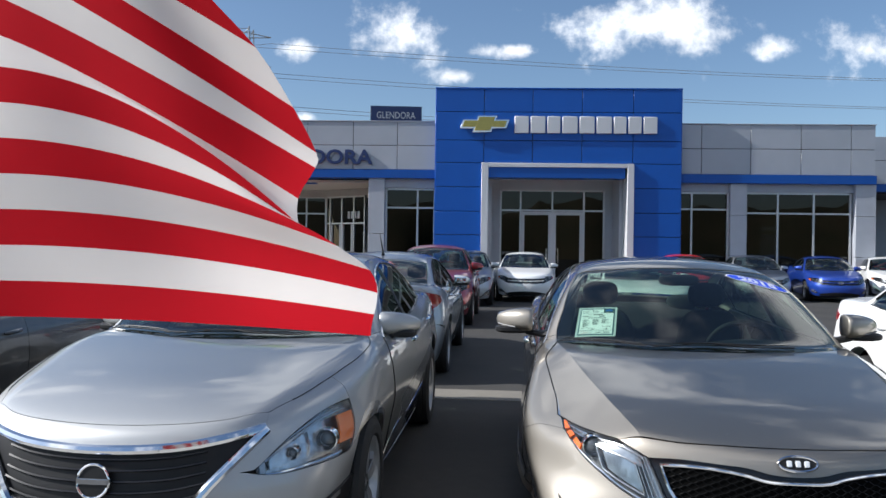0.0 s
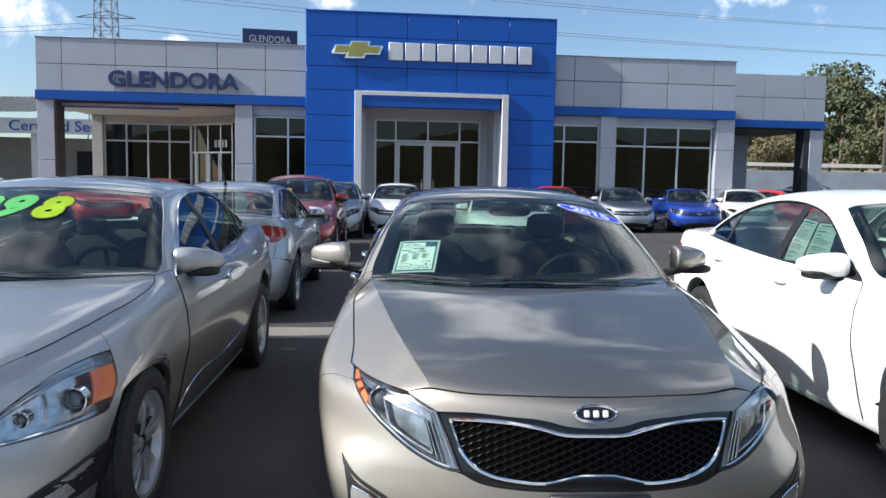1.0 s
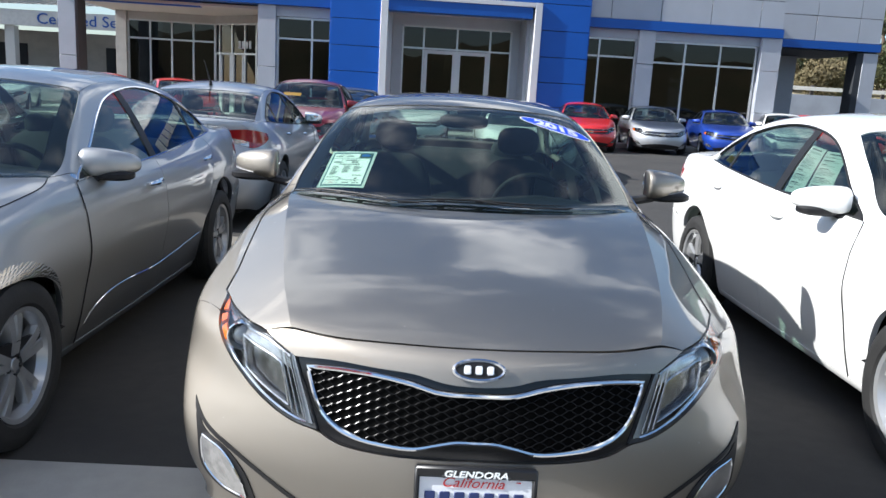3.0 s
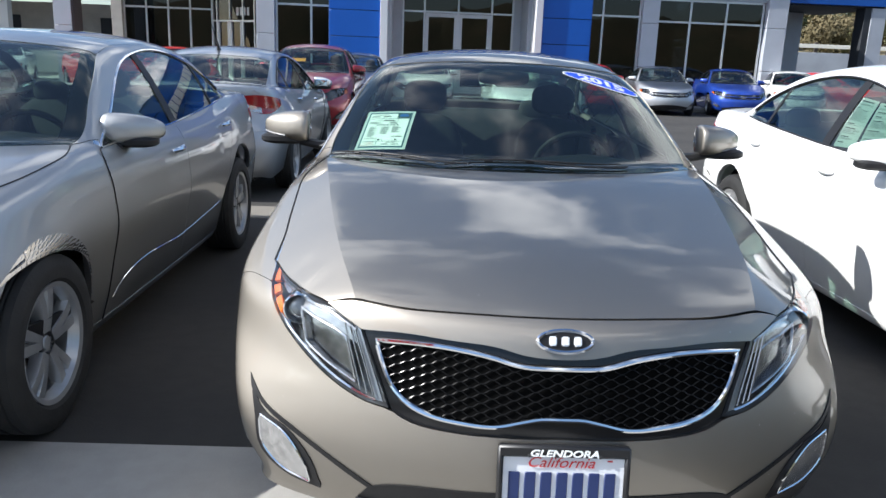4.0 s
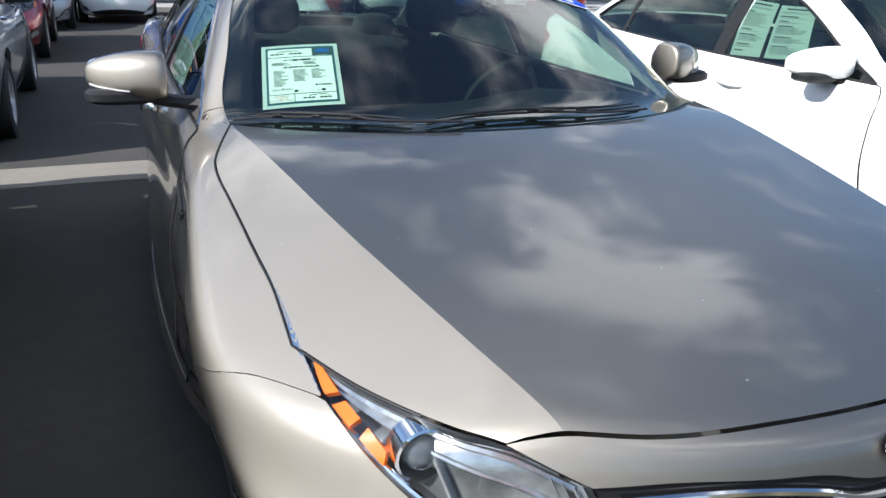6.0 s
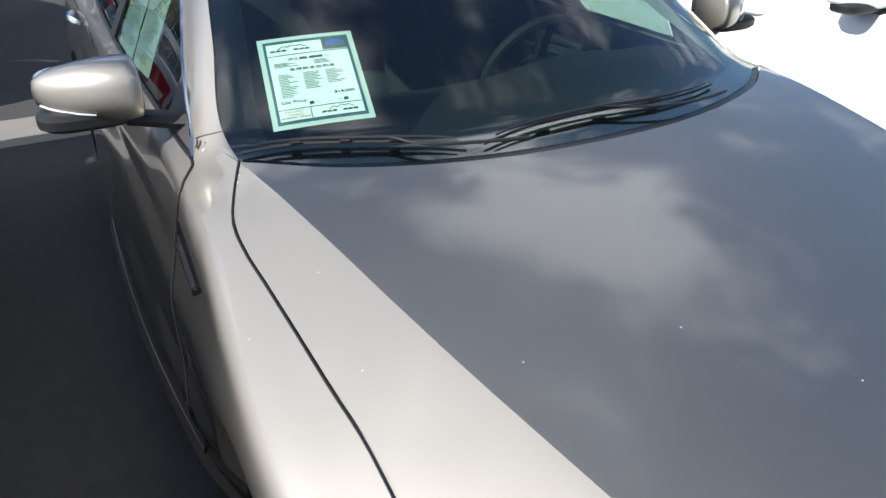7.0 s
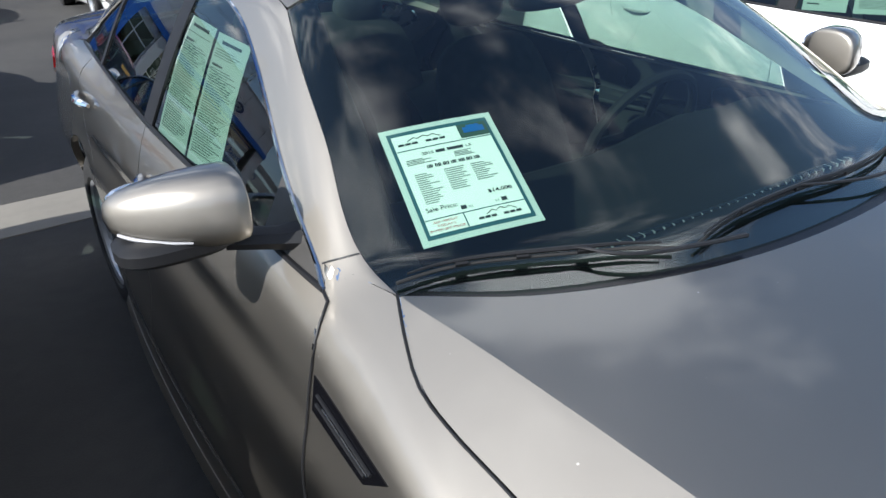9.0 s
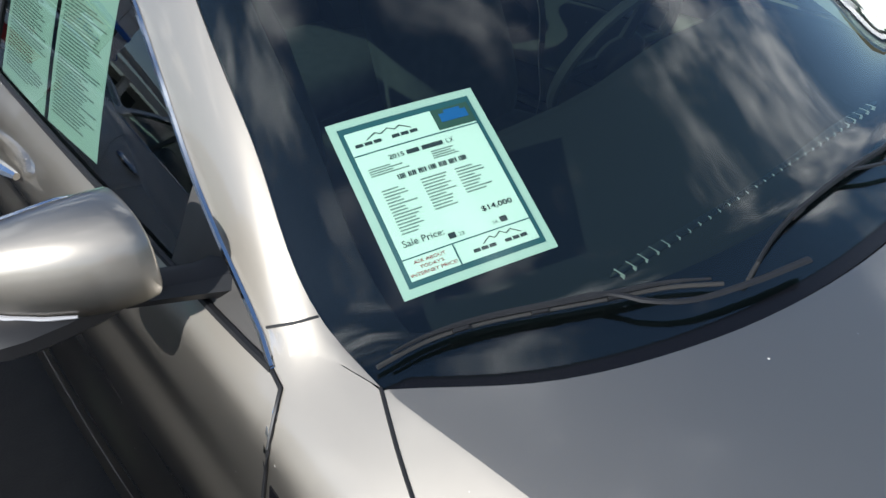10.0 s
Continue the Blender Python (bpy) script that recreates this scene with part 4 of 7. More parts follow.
    sill_f = 1.490
    f_top = chain(hood_side[13:], a_base[1:], C.free([a_base[-1], C.side([(1.562, 0.957)] * 2, 4)[0]], 5)[1:])
    d_seam = C.side([(1.562, 0.957), (1.522, 0.945), (1.506, 0.915), (1.505, 0.81), (1.502, 0.72), (1.498, 0.60), (1.492, 0.42), (sill_f, 0.22)], 26)
    over = C.side(arch_pts(fy, R, 118, -16, 16), 26)
    f_low = chain(over, C.side([(over[-1][1], over[-1][2]), (sill_f, 0.22)], 6)[1:])
    f_front = chain(C.free([hood_side[13], tip], 6), outer[1:], seam_b[1:]) if face == "wide" else chain(outer, seam_b[1:])
    C.both("fender", coons(f_top, f_low, f_front, d_seam, N(44), N(30)), paint, skirt=0.03)
    if fine > 0.7:
        for mir in (False, True):
            C.wire("panel_gap", hood_side[4:], 0.0024, dark, off=0.0014, mirror=mir)
            C.wire("panel_gap", C.free([(0.805, 1.604, 0.986), (0.781, 1.573, 1.0), (0.755, 1.556, 1.007)], 10) if face == "hero" else a_base, 0.0022, dark, off=-0.0004, mirror=mir)
            C.wire("panel_gap", d_seam + np.array((0, 0.0025, 0)), 0.0029, dark, off=0.0024, mirror=mir)
    belt = [(1.562, 0.957), (1.9, 0.968), (2.55, 0.988), (3.2, 1.018), (3.62, 1.040)]
    dB = 0.16 if face == "hero" else 0.0
    bs = [(2.555 + dB, 0.988), (2.535 + dB, 0.9), (2.52 + dB, 0.7), (2.52 + dB, 0.5), (2.53 + dB, 0.22)]
    ya, yr = belt[0][0], 3.62
    bl = knots(*belt)
    b1 = C.side([(q, float(bl(q))) for q in np.linspace(1.562, 2.555 + dB, 8)], 26)
    s1 = C.side([(sill_f, 0.22), (2.53 + dB, 0.22)], 20)
    bsl = C.side(bs, 26)
    door1 = C.both("front_door", coons(b1, s1, d_seam, bsl, N(26), N(26)), paint)
    r_edge = chain(C.side([(3.62, 1.04), (3.60, 0.92), (3.50, 0.80), (3.40, 0.70)], 14), C.side(arch_pts(ry, R + 0.03, 138, 196, 7), 12)[1:])
    b2 = C.side([(q, float(bl(q))) for q in np.linspace(2.555 + dB, 3.62, 8)], 22)
    end = r_edge[-1]
    s2 = C.side([(2.53 + dB, 0.22), (float(end[1]), 0.22)], 18)
    door2 = C.both("rear_door", coons(b2, s2, bsl, chain(r_edge[:-1], C.free([end, s2[-1]], 3)), N(26), N(26)), paint)
    for doors, hy, hz in ((door1, 2.36 + dB, 0.865), (door2, 3.40 + 0.6 * dB, 0.912)):
        for d, sgn in zip(doors, (1, -1)):
            h = C.side([(hy - 0.10, hz), (hy, hz + 0.006), (hy + 0.10, hz + 0.012)], 10)
            bowed = h + np.array([[0.012 + 0.022 * math.sin(math.pi * i / 9), 0, 0] for i in range(10)])
            rod("door_handle", bowed * K * (sgn, 1, 1), np.array([0.008, 0.012, 0.014, 0.015, 0.015, 0.015, 0.015, 0.014, 0.012, 0.008]), MATS["chrome"] if handle == "chrome" else paint, d, 8)
    rock_t, rock_b = C.side([(1.29, 0.222), (3.28, 0.222)], 24), C.side([(1.29, 0.165), (3.28, 0.165)], 24)
    C.both("rocker_panel", coons(rock_t, rock_b, line3(rock_t[0], rock_b[0]), line3(rock_t[-1], rock_b[-1]), N(24), 5), paint, off=0.002, gap=0)
    if face == "wide":
        for sgn in (False, True):
            C.wire("door_crease", C.side([(1.56, 0.30), (1.64, 0.36), (2.5, 0.385), (3.25, 0.43)], 30), 0.0035, paint, off=-0.0015, mirror=sgn, flat=0.6)
    # side windows
    tall = C.s.tall
    roof_l = [(1.562, 0.957), (1.81, 1.070), (2.05, 1.195), (2.28, 1.288), (2.6, 1.345), (3.0, 1.345 + 0.2 * tall), (3.4, 1.275 + 0.4 * tall), (3.72, 1.155 + 0.6 * tall), (3.90, 1.068 + 0.2 * tall)]
    dlo = knots(*roof_l)
    bl2 = knots(*belt, (3.9, 1.06))

    def pane(y0, y1):
        ys = np.linspace(y0, y1, 16)
        a = C.side([(q, float(dlo(q))) for q in ys], 24)
        b = C.side([(q, float(bl2(q)) - 0.0) for q in ys], 24)
        return coons(a, b, line3(a[0], b[0], 6), line3(a[-1], b[-1], 6), N(20), N(12))
    for doors, span in ((door1, (1.84 if face == "hero" else 1.66, 2.50 + dB)), (door2, (2.60 + dB, 3.45))):
        for d, mir in zip(doors, (False, True)):
            C.sheet("side_window", pane(*span), MATS["side_glass"], d, off=-0.004, gap=0, skirt=0, mirror=mir)
    C.both("quarter_window", pane(3.49, 3.84), MATS["side_glass"], off=-0.004, gap=0, skirt=0)
    sail = 1.835 if face == "hero" else 1.655
    C.both("window_sail", pane(1.575, sail), MATS["satin_grey"] if face == "hero" else dark, off=-0.001, gap=0, skirt=0.004)
    pil = lambda y: [(y + 0.01, float(dlo(y))), (y - 0.005, float(bl2(y)))]
    p0, p1 = C.side(pil(2.505 + dB), 10), C.side(pil(2.595 + dB), 10)
    C.both("door_pillar", coons(p0, p1, line3(p0[0], p1[0], 4), line3(p0[-1], p1[-1], 4), N(10), 4), dark, off=0.001, gap=0, skirt=0.004)
    p0, p1 = C.side([(3.452, float(dlo(3.452))), (3.452, float(bl2(3.452)))], 8), C.side([(3.488, float(dlo(3.488))), (3.488, float(bl2(3.488)))], 8)
    C.both("window_post", coons(p0, p1, line3(p0[0], p1[0], 4), line3(p0[-1], p1[-1], 4), N(8), 3), dark, off=0.001, gap=0, skirt=0.004)
    loop_u = C.side([(q, float(dlo(q))) for q in np.linspace(1.562, 3.86, 24)], 50)
    loop_b = C.side([(q, float(bl2(q))) for q in np.linspace(1.562, 3.86, 24)], 40)
    for mir in (False, True):
        C.wire("window_trim", loop_u, 0.0048 if face == "hero" else 0.007, edge, off=0.001, mirror=mir, label="thin bright trim round the side windows")
        C.wire("belt_trim", loop_b, 0.006, dark if face == "hero" else edge, off=0.001, mirror=mir)
    # --- roof frame, roof and glass
    ws_edge = [tuple(hood_side[-1]), (0.750, 1.565, 1.0), (0.697, 1.769, 1.138), (0.645, 1.979, 1.261), (0.605, 2.13, 1.345)]
    rail = [(0.605, 2.13, 1.345), (0.580, 2.4, 1.405), (0.570, 2.8, 1.420 + 0.1 * tall), (0.575, 3.2, 1.39 + 0.3 * tall), (0.59, 3.5, 1.32 + 0.5 * tall)]
    bk_edge = [(0.59, 3.5, 1.32 + 0.5 * tall), (0.625, 3.8, 1.20 + 0.6 * tall), (0.655, 4.08, 1.095)]
    we, rl, be = C.free(ws_edge, 22), C.free(rail, 22), C.free(bk_edge, 14)
    top_line = chain(we, rl[1:], be[1:])
    low_line = chain(C.free([a_base[-1], C.side([(1.562, 0.957)] * 2, 4)[0]], 4), C.side([(q, float(dlo(q))) for q in np.linspace(1.575, 3.86, 22)], 44), C.side([(3.88, 1.062), (3.95, 1.06)], 3))
    C.both("pillar_frame", coons(top_line, low_line, a_base, C.free([be[-1], low_line[-1]], 6), N(60), N(8)), paint, gap=0, skirt=0.02)
    if face == "hero":
        C.both("pillar_trim", coons(top_line, low_line, a_base, C.free([be[-1], low_line[-1]], 6), 50, 8), MATS["beige_trim"], off=-0.035, gap=0, skirt=0, label="pale inner pillar trim")
    ws_top = C.free([(-0.605, 2.13, 1.345), (-0.4, 2.075, 1.365), (0, 2.035, 1.378), (0.4, 2.075, 1.365), (0.605, 2.13, 1.345)], 30)
    bk_top = C.free([(x, y, z + 0.5 * tall) for x, y, z in ((-0.59, 3.5, 1.32), (-0.3, 3.55, 1.345), (0, 3.57, 1.35), (0.3, 3.55, 1.345), (0.59, 3.5, 1.32))], 30)
    C.sheet("roof", coons(ws_top, bk_top, rl * (-1, 1, 1), rl, N(30), N(26)), paint, gap=0.002, skirt=0.02)
    cowl = C.free([(x, y + 0.022, 0.985 - 0.012 * (x / 0.75) ** 2) for x, y in hood_rear], 40)
    we_m = we * (-1, 1, 1)
    cowl_line = chain(line3(we_m[0], cowl[1], 3), cowl[2:-2], line3(cowl[-2], we[0], 3))
    shield = coons(cowl_line, ws_top, we_m, we, N(36), N(26))
    ws = C.sheet("windshield", shield, glass, off=-0.003, gap=0, skirt=0, label="tinted windshield glass")
    # black frit along the edge of the windshield
    m_, n_ = shield.shape[:2]
    frit = []
    uu = np.linspace(0, 1, n_)
    for a0, a1, axis in ((0, 0.055, 1), (0.945, 1, 1), (0, 0.10, 0), (0.965, 1, 0)):
        t = np.linspace(a0, a1, 4)
        if axis == 1:
            idx = t * (n_ - 1)
            i0 = np.minimum(idx.astype(int), n_ - 2)
            w = (idx - i0)[None, :, None]
            frit.append(shield[:, i0] * (1 - w) + shield[:, i0 + 1] * w)
        else:
            idx = t * (m_ - 1)
            i0 = np.minimum(idx.astype(int), m_ - 2)
            w = (idx - i0)[:, None, None]
            frit.append(shield[i0] * (1 - w) + shield[i0 + 1] * w)
    C.sheet("glass_border", frit[0], MATS["frit"], ws, off=-0.006, gap=0, skirt=0, also=frit[1:], label="black ceramic border of the glass")
    C.sheet("cowl_panel", coons(hr, cowl_line, line3(hr[0], cowl_line[0], 5), line3(hr[-1], cowl_line[-1], 5), N(36), 6), MATS["frit"], off=-0.006, gap=0, skirt=0.02, label="black plastic cowl below the windshield")
    bk_low = C.free([(-0.655, 4.08, 1.095), (-0.3, 4.14, 1.11), (0, 4.155, 1.112), (0.3, 4.14, 1.11), (0.655, 4.08, 1.095)], 30)
    C.sheet("rear_window", coons(bk_top, bk_low, be * (-1, 1, 1), be, N(26), N(14)), glass, off=-0.003, gap=0, skirt=0)
    # --- rear end
    deck_e = C.free([be[-1], (0.70, 4.3, 1.07), (0.70, 4.55, 1.075), (0.66, 4.66, 1.06)], 14)
    tail_up = C.free([(-0.66, 4.66, 1.06), (-0.3, 4.70, 1.075), (0, 4.705, 1.078), (0.3, 4.70, 1.075), (0.66, 4.66, 1.06)], 26)
    C.sheet("trunk_lid", coons(bk_low, tail_up, deck_e * (-1, 1, 1), deck_e, N(24), N(14)), paint)
    q_top = chain(C.side([(3.62, 1.04), (3.8, 1.058), (3.95, 1.06)], 8), C.free([low_line[-1], be[-1]], 5)[1:], deck_e[1:])
    arch_r = C.side(arch_pts(ry, R, 150, -16, 14), 24)
    q_low = chain(C.free([r_edge[-8], arch_r[0]], 3), arch_r[1:], C.side([(float(arch_r[-1][1]), float(arch_r[-1][2])), (4.10, 0.42), (4.16, 0.60)], 8)[1:], C.free([C.side([(4.16, 0.60)] * 2, 4)[0], C.side([(4.45, 0.64)] * 2, 4)[0], C.back([(0.74, 0.66)] * 2, 4)[0]], 8)[1:])
    q_end = C.free([deck_e[-1], C.back([(0.73, 0.95)] * 2, 4)[0], C.back([(0.76, 0.80)] * 2, 4)[0], q_low[-1]], 12)
    C.both("rear_fender", coons(q_top, q_low, r_edge[:-8] if len(r_edge) > 12 else r_edge, q_end, N(36), N(24)), paint, skirt=0.03)
    b_up = C.back([(-0.74, 0.66), (0, 0.66), (0.74, 0.66)], 30)
    C.sheet("trunk_face", coons(tail_up, b_up, q_end * (-1, 1, 1), q_end, N(26), N(14)), paint)
    e_arch = C.side(arch_pts(ry, R, -16, 30, 6)[::-1], 10)
    bseam = C.free([b_up[-1], C.side([(4.45, 0.64)] * 2, 4)[0], e_arch[0]], 10)
    b_top = chain(b_up[15:], bseam[1:])
    b_lip = chain(C.back([(0, 0.22), (0.4, 0.22), (0.70, 0.22)], 16), C.free([C.back([(0.70, 0.22)] * 2, 4)[0], e_arch[-1]], 10)[1:])
    hb = coons(b_top, b_lip, C.back([(0, 0.66), (0, 0.22)], 10), e_arch, N(28), N(14))
    rb = C.sheet("rear_bumper", hb, paint, also=(hb * (-1, 1, 1),), gap=0)
    a, b = C.back([(-0.45, 0.30), (0, 0.30), (0.45, 0.30)], 12), C.back([(-0.45, 0.225), (0, 0.225), (0.45, 0.225)], 12)
    C.sheet("rear_valance", coons(a, b, line3(a[0], b[0], 4), line3(a[-1], b[-1], 4), 12, 4), dark, rb, off=0.004, gap=0)
    t_up = C.free([C.back([(0.46, 0.985)] * 2, 4)[0], C.back([(0.66, 1.0)] * 2, 4)[0], C.side([(4.45, 0.985)] * 2, 4)[0], C.side([(4.28, 0.95)] * 2, 4)[0]], 14)
    t_lo = C.free([C.back([(0.48, 0.89)] * 2, 4)[0], C.back([(0.68, 0.83)] * 2, 4)[0], C.side([(4.48, 0.82)] * 2, 4)[0], C.side([(4.30, 0.90)] * 2, 4)[0]], 14)
    for mir in (False, True):
        tl = C.sheet("taillight", coons(t_up, t_lo, line3(t_up[0], t_lo[0], 5), line3(t_up[-1], t_lo[-1], 5), N(16), N(9)), MATS["red_lens"], off=0.006, gap=0, skirt=0.012, mirror=mir, label="red rear lamp")
        w_up, w_lo = t_up * 0.35 + t_lo * 0.65, t_lo
        C.sheet("reverse_lens", coons(w_up[1:7], t_lo[1:7], line3(w_up[1], t_lo[1], 3), line3(w_up[6], t_lo[6], 3), 8, 4), MATS["lamp_inner"], tl, off=0.009, gap=0, skirt=0.004, mirror=mir)
    # --- mirrors, underside, wheels, inside
    for sgn in (1, -1):
        if not mirrors:
            break
        mx, mz, mw = mirror_at
        us = np.array([-0.012, 0.0, 0.02, 0.12, 0.28, 0.45, 0.6, 0.74, 0.85, 0.93, 0.975, 1.0])
        swell = np.array([0.86, 0.955, 1.0, 1.03, 1.03, 0.985, 0.91, 0.80, 0.67, 0.52, 0.37, 0.04])
        ang = np.linspace(0, 2 * np.pi, 28, endpoint=False)
        sg = lambda q: np.sign(q) * np.abs(q) ** 0.72
        rings = []
        for u, k_ in zip(us, swell):
            cy, cz = 1.775 + 0.075 * max(u, 0) ** 1.7, mz + 0.004 - 0.006 * u
            oy, oz = 0.088 * k_ * sg(np.cos(ang)) * (1 - 0.18 * max(u, 0)), 0.069 * k_ * sg(np.sin(ang))
            oy = np.where(oy > 0, oy * 0.62, oy)
            oz = np.where(oz < 0, oz * 0.92, oz)
            rings.append(np.stack([np.full(28, mx + mw * u), cy + oy, cz + oz], 1))
        v = np.concatenate(rings)
        f = [(i * 28 + k, i * 28 + (k + 1) % 28, i * 28 + 28 + (k + 1) % 28, i * 28 + 28 + k) for i in range(len(us) - 1) for k in range(28)]
        f += [tuple(range(28))[::-1], tuple(range(len(v) - 28, len(v)))]
        mir_ = piece("wing_mirror", v * K * (sgn, 1, 1), f if sgn > 0 else [q[::-1] for q in f], paint, root, "painted wing mirror housing", 50)
        rod("mirror_foot", np.array([(0.79, 1.725, mz - 0.075), (0.83, 1.735, mz - 0.073), (mx + 0.03, 1.765, mz - 0.062)]) * K * (sgn, 1, 1), np.array([0.04, 0.03, 0.028]), dark, mir_, 8, flat=0.7)
        v2, f2 = blob(mx + 0.11, 1.795, mz - 0.052, 0.108, 0.072, 0.026, 3, 20, 8)
        piece("mirror_base", v2 * K * (sgn, 1, 1), f2, dark, mir_)
        v2, f2 = blob(mx + 0.108, 1.852, mz, 0.098, 0.006, 0.05, 4, 24, 10)
        piece("mirror_glass", v2 * K * (sgn, 1, 1), f2, MATS["mirror"], mir_)
        if face == "hero":
            strip = [rings[q][k] + np.array((0.003, -0.002, -0.001)) for q, k in ((9, 16), (8, 16), (7, 16), (6, 16), (5, 16))]
            rod("mirror_lamp", np.array(strip) * K * (sgn, 1, 1), np.array([0.003, 0.0035, 0.0035, 0.003, 0.002]), MATS["mirror_lens"], mir_, 6, label="slim clear mirror turn lamp")
    wr, ww, sp, twin = wheel
    for yy in (fy, ry):
        for sgn in (1, -1):
            # liner of the arch, open to the side
            ang = np.radians(np.linspace(-20, 200, 20))
            ring = np.stack([yy + (R + 0.02) * np.cos(ang), 0.335 + (R + 0.02) * np.sin(ang)], 1)
            v = np.array([(x * sgn, a, b) for x in (0.50, 0.80) for a, b in ring] + [(0.50 * sgn, yy, 0.335)]) * K
            nf = [(i, i + 1, 20 + i + 1, 20 + i) for i in range(19)] + [(i + 1, i, 40) for i in range(19)]
            piece("wheel_liner", v, nf, MATS["trim_black"], root)
            wheel_at(root, sgn * ((0.884 if face == "hero" else 0.905) * K[0] - ww / 2 - 0.012), yy * K[1], wr, ww, sp, MATS, sgn, fine, twin)
    part("underbody", rounded_box(-0.62 * K[0], 0.62 * K[0], 0.2 * K[1], 4.5 * K[1], 0.17 * K[2], 0.24 * K[2], 0.02), dark, root)
    part("cabin_floor", rounded_box(-0.80 * K[0], 0.80 * K[0], 1.5 * K[1], 3.7 * K[1], 0.26 * K[2], 0.30 * K[2], 0.02), MATS["carpet"], root)
    # dashboard: a swept slab under the windshield
    prof = [(1.25, 0.80), (1.35, 0.935), (1.55, 0.962), (1.74, 0.958), (1.84, 0.93), (1.87, 0.86), (1.85, 0.62)]
    xs = np.linspace(-0.74, 0.74, 13)
    pr = thread(prof, 22)
    v = np.array([(x, y + 0.16 * x * x, z + 0.035 * math.exp(-((x - 0.36) / 0.2) ** 2) * (1 if 1.6 < y < 1.86 and z > 0.85 else 0)) for x in xs for y, z in pr]) * K
    piece("dashboard", v, [q[::-1] for q in grid_faces(13, 22)], MATS["dash"], root, "dark soft plastic dashboard")
    sy = K[1]
    for x in (-0.37, 0.37):
        seat_at(root, x * K[0], 2.28 * sy, MATS)
    v, f = blob(0, 3.32 * sy, 0.43, 0.66, 0.28, 0.11, 4)
    bench = piece("rear_seat", v, f, MATS["cloth"], root)
    v, f = blob(0, 0, 0, 0.66, 0.10, 0.34, 4)
    a = radians(-24)
    v = np.stack([v[:, 0] * (1 - 0.1 * np.clip(v[:, 2], 0, 1)), v[:, 1] * math.cos(a) - v[:, 2] * math.sin(a) + 3.66 * sy, v[:, 1] * math.sin(a) + v[:, 2] * math.cos(a) + 0.74], 1)
    piece("seat_back", v, f, MATS["cloth"], bench)
    part("parcel_shelf", rounded_box(-0.62, 0.62, 3.72 * sy, 4.08 * sy, 0.985 * K[2], 1.005 * K[2], 0.01), MATS["dash"], root)
    for x in (-0.4, 0.4):
        v, f = blob(x, 3.74 * sy, 1.06 * K[2], 0.12, 0.05, 0.075, 3)
        piece("rear_headrest", v, f, MATS["cloth"], bench)
    # steering wheel on the car's left, its +x side
    hold = new("steering_wheel")
    hold.parent = root
    hold.matrix_basis = pose(0.36 * K[0], 1.97 * sy, 0.90 * K[2], -65, 0, 0)
    ang = np.linspace(0, 2 * np.pi, 40, endpoint=False)
    rod("steering_rim", np.stack([0.19 * np.cos(ang), 0.19 * np.sin(ang), 0 * ang], 1), 0.015, MATS["dash"], hold, 8, True)
    v, f = blob(0, 0, -0.01, 0.075, 0.06, 0.03, 3)
    piece("airbag_cover", v, f, MATS["dash"], hold)
    for a in (0, 180, 270):
        rod("spoke", np.array([(0.05 * math.cos(radians(a)), 0.05 * math.sin(radians(a)), 0), (0.185 * math.cos(radians(a)), 0.185 * math.sin(radians(a)), 0)]), 0.014, MATS["dash"], hold, 6)
    v, f = blob(0, 1.955 * sy, 1.315 * K[2], 0.12, 0.018, 0.034, 3.5)
    piece("rear_view_mirror", v, f, dark, root)
    # wipers lie on the foot of the glass
    if fine > 0.5:
        blades = ([(-0.745, 1.452), (-0.68, 1.445), (-0.62, 1.427), (-0.52, 1.38), (-0.45, 1.345), (-0.375, 1.309), (-0.312, 1.267)],
                  [(-0.28, 1.250), (-0.16, 1.278), (0.05, 1.288), (0.21, 1.283), (0.38, 1.305), (0.46, 1.330)])
        arms = ([(-0.516, 1.379), (-0.455, 1.347), (-0.43, 1.309), (-0.39, 1.275), (-0.30, 1.242), (-0.19, 1.215)],
                [(0.05, 1.288), (0.13, 1.258), (0.22, 1.235), (0.33, 1.235), (0.43, 1.255)])
        for blade, arm in zip(blades, arms):
            base = C.free([(x, y, 0.99) for x, y in blade], 24)
            p, _ = C.lay(base, 0.006)
            w = rod("wiper", p * K, 0.0032, MATS["tyre"], root, 6, label="black windshield wiper at rest")
            p, _ = C.lay(base[1:-1], 0.017)
            rod("wiper_spine", p * K, 0.0018 + 0.0028 * np.sin(np.linspace(0, math.pi, len(p))), dark, w, 6)
            for q in (5, 10, 15):
                p, _ = C.lay(base[q:q + 2], 0.011)
                rod("wiper_claw", p * K, 0.006, dark, w, 6)
            p, _ = C.lay(C.free([(x, y, 0.99) for x, y in arm], 18), 0.018)
            rod("wiper_arm", p * K, np.linspace(0.0042, 0.0062, 18), dark, w, 6, flat=0.6)
    root.matrix_basis = m
    return root, C


# ---- ground and building ----
def plank(name, x0, x1, y0, y1, z0, z1, mat, parent=None, r=0.006, label=""):
    return part(name, rounded_box(x0, x1, y0, y1, z0, z1, r, 1), mat, parent, label)


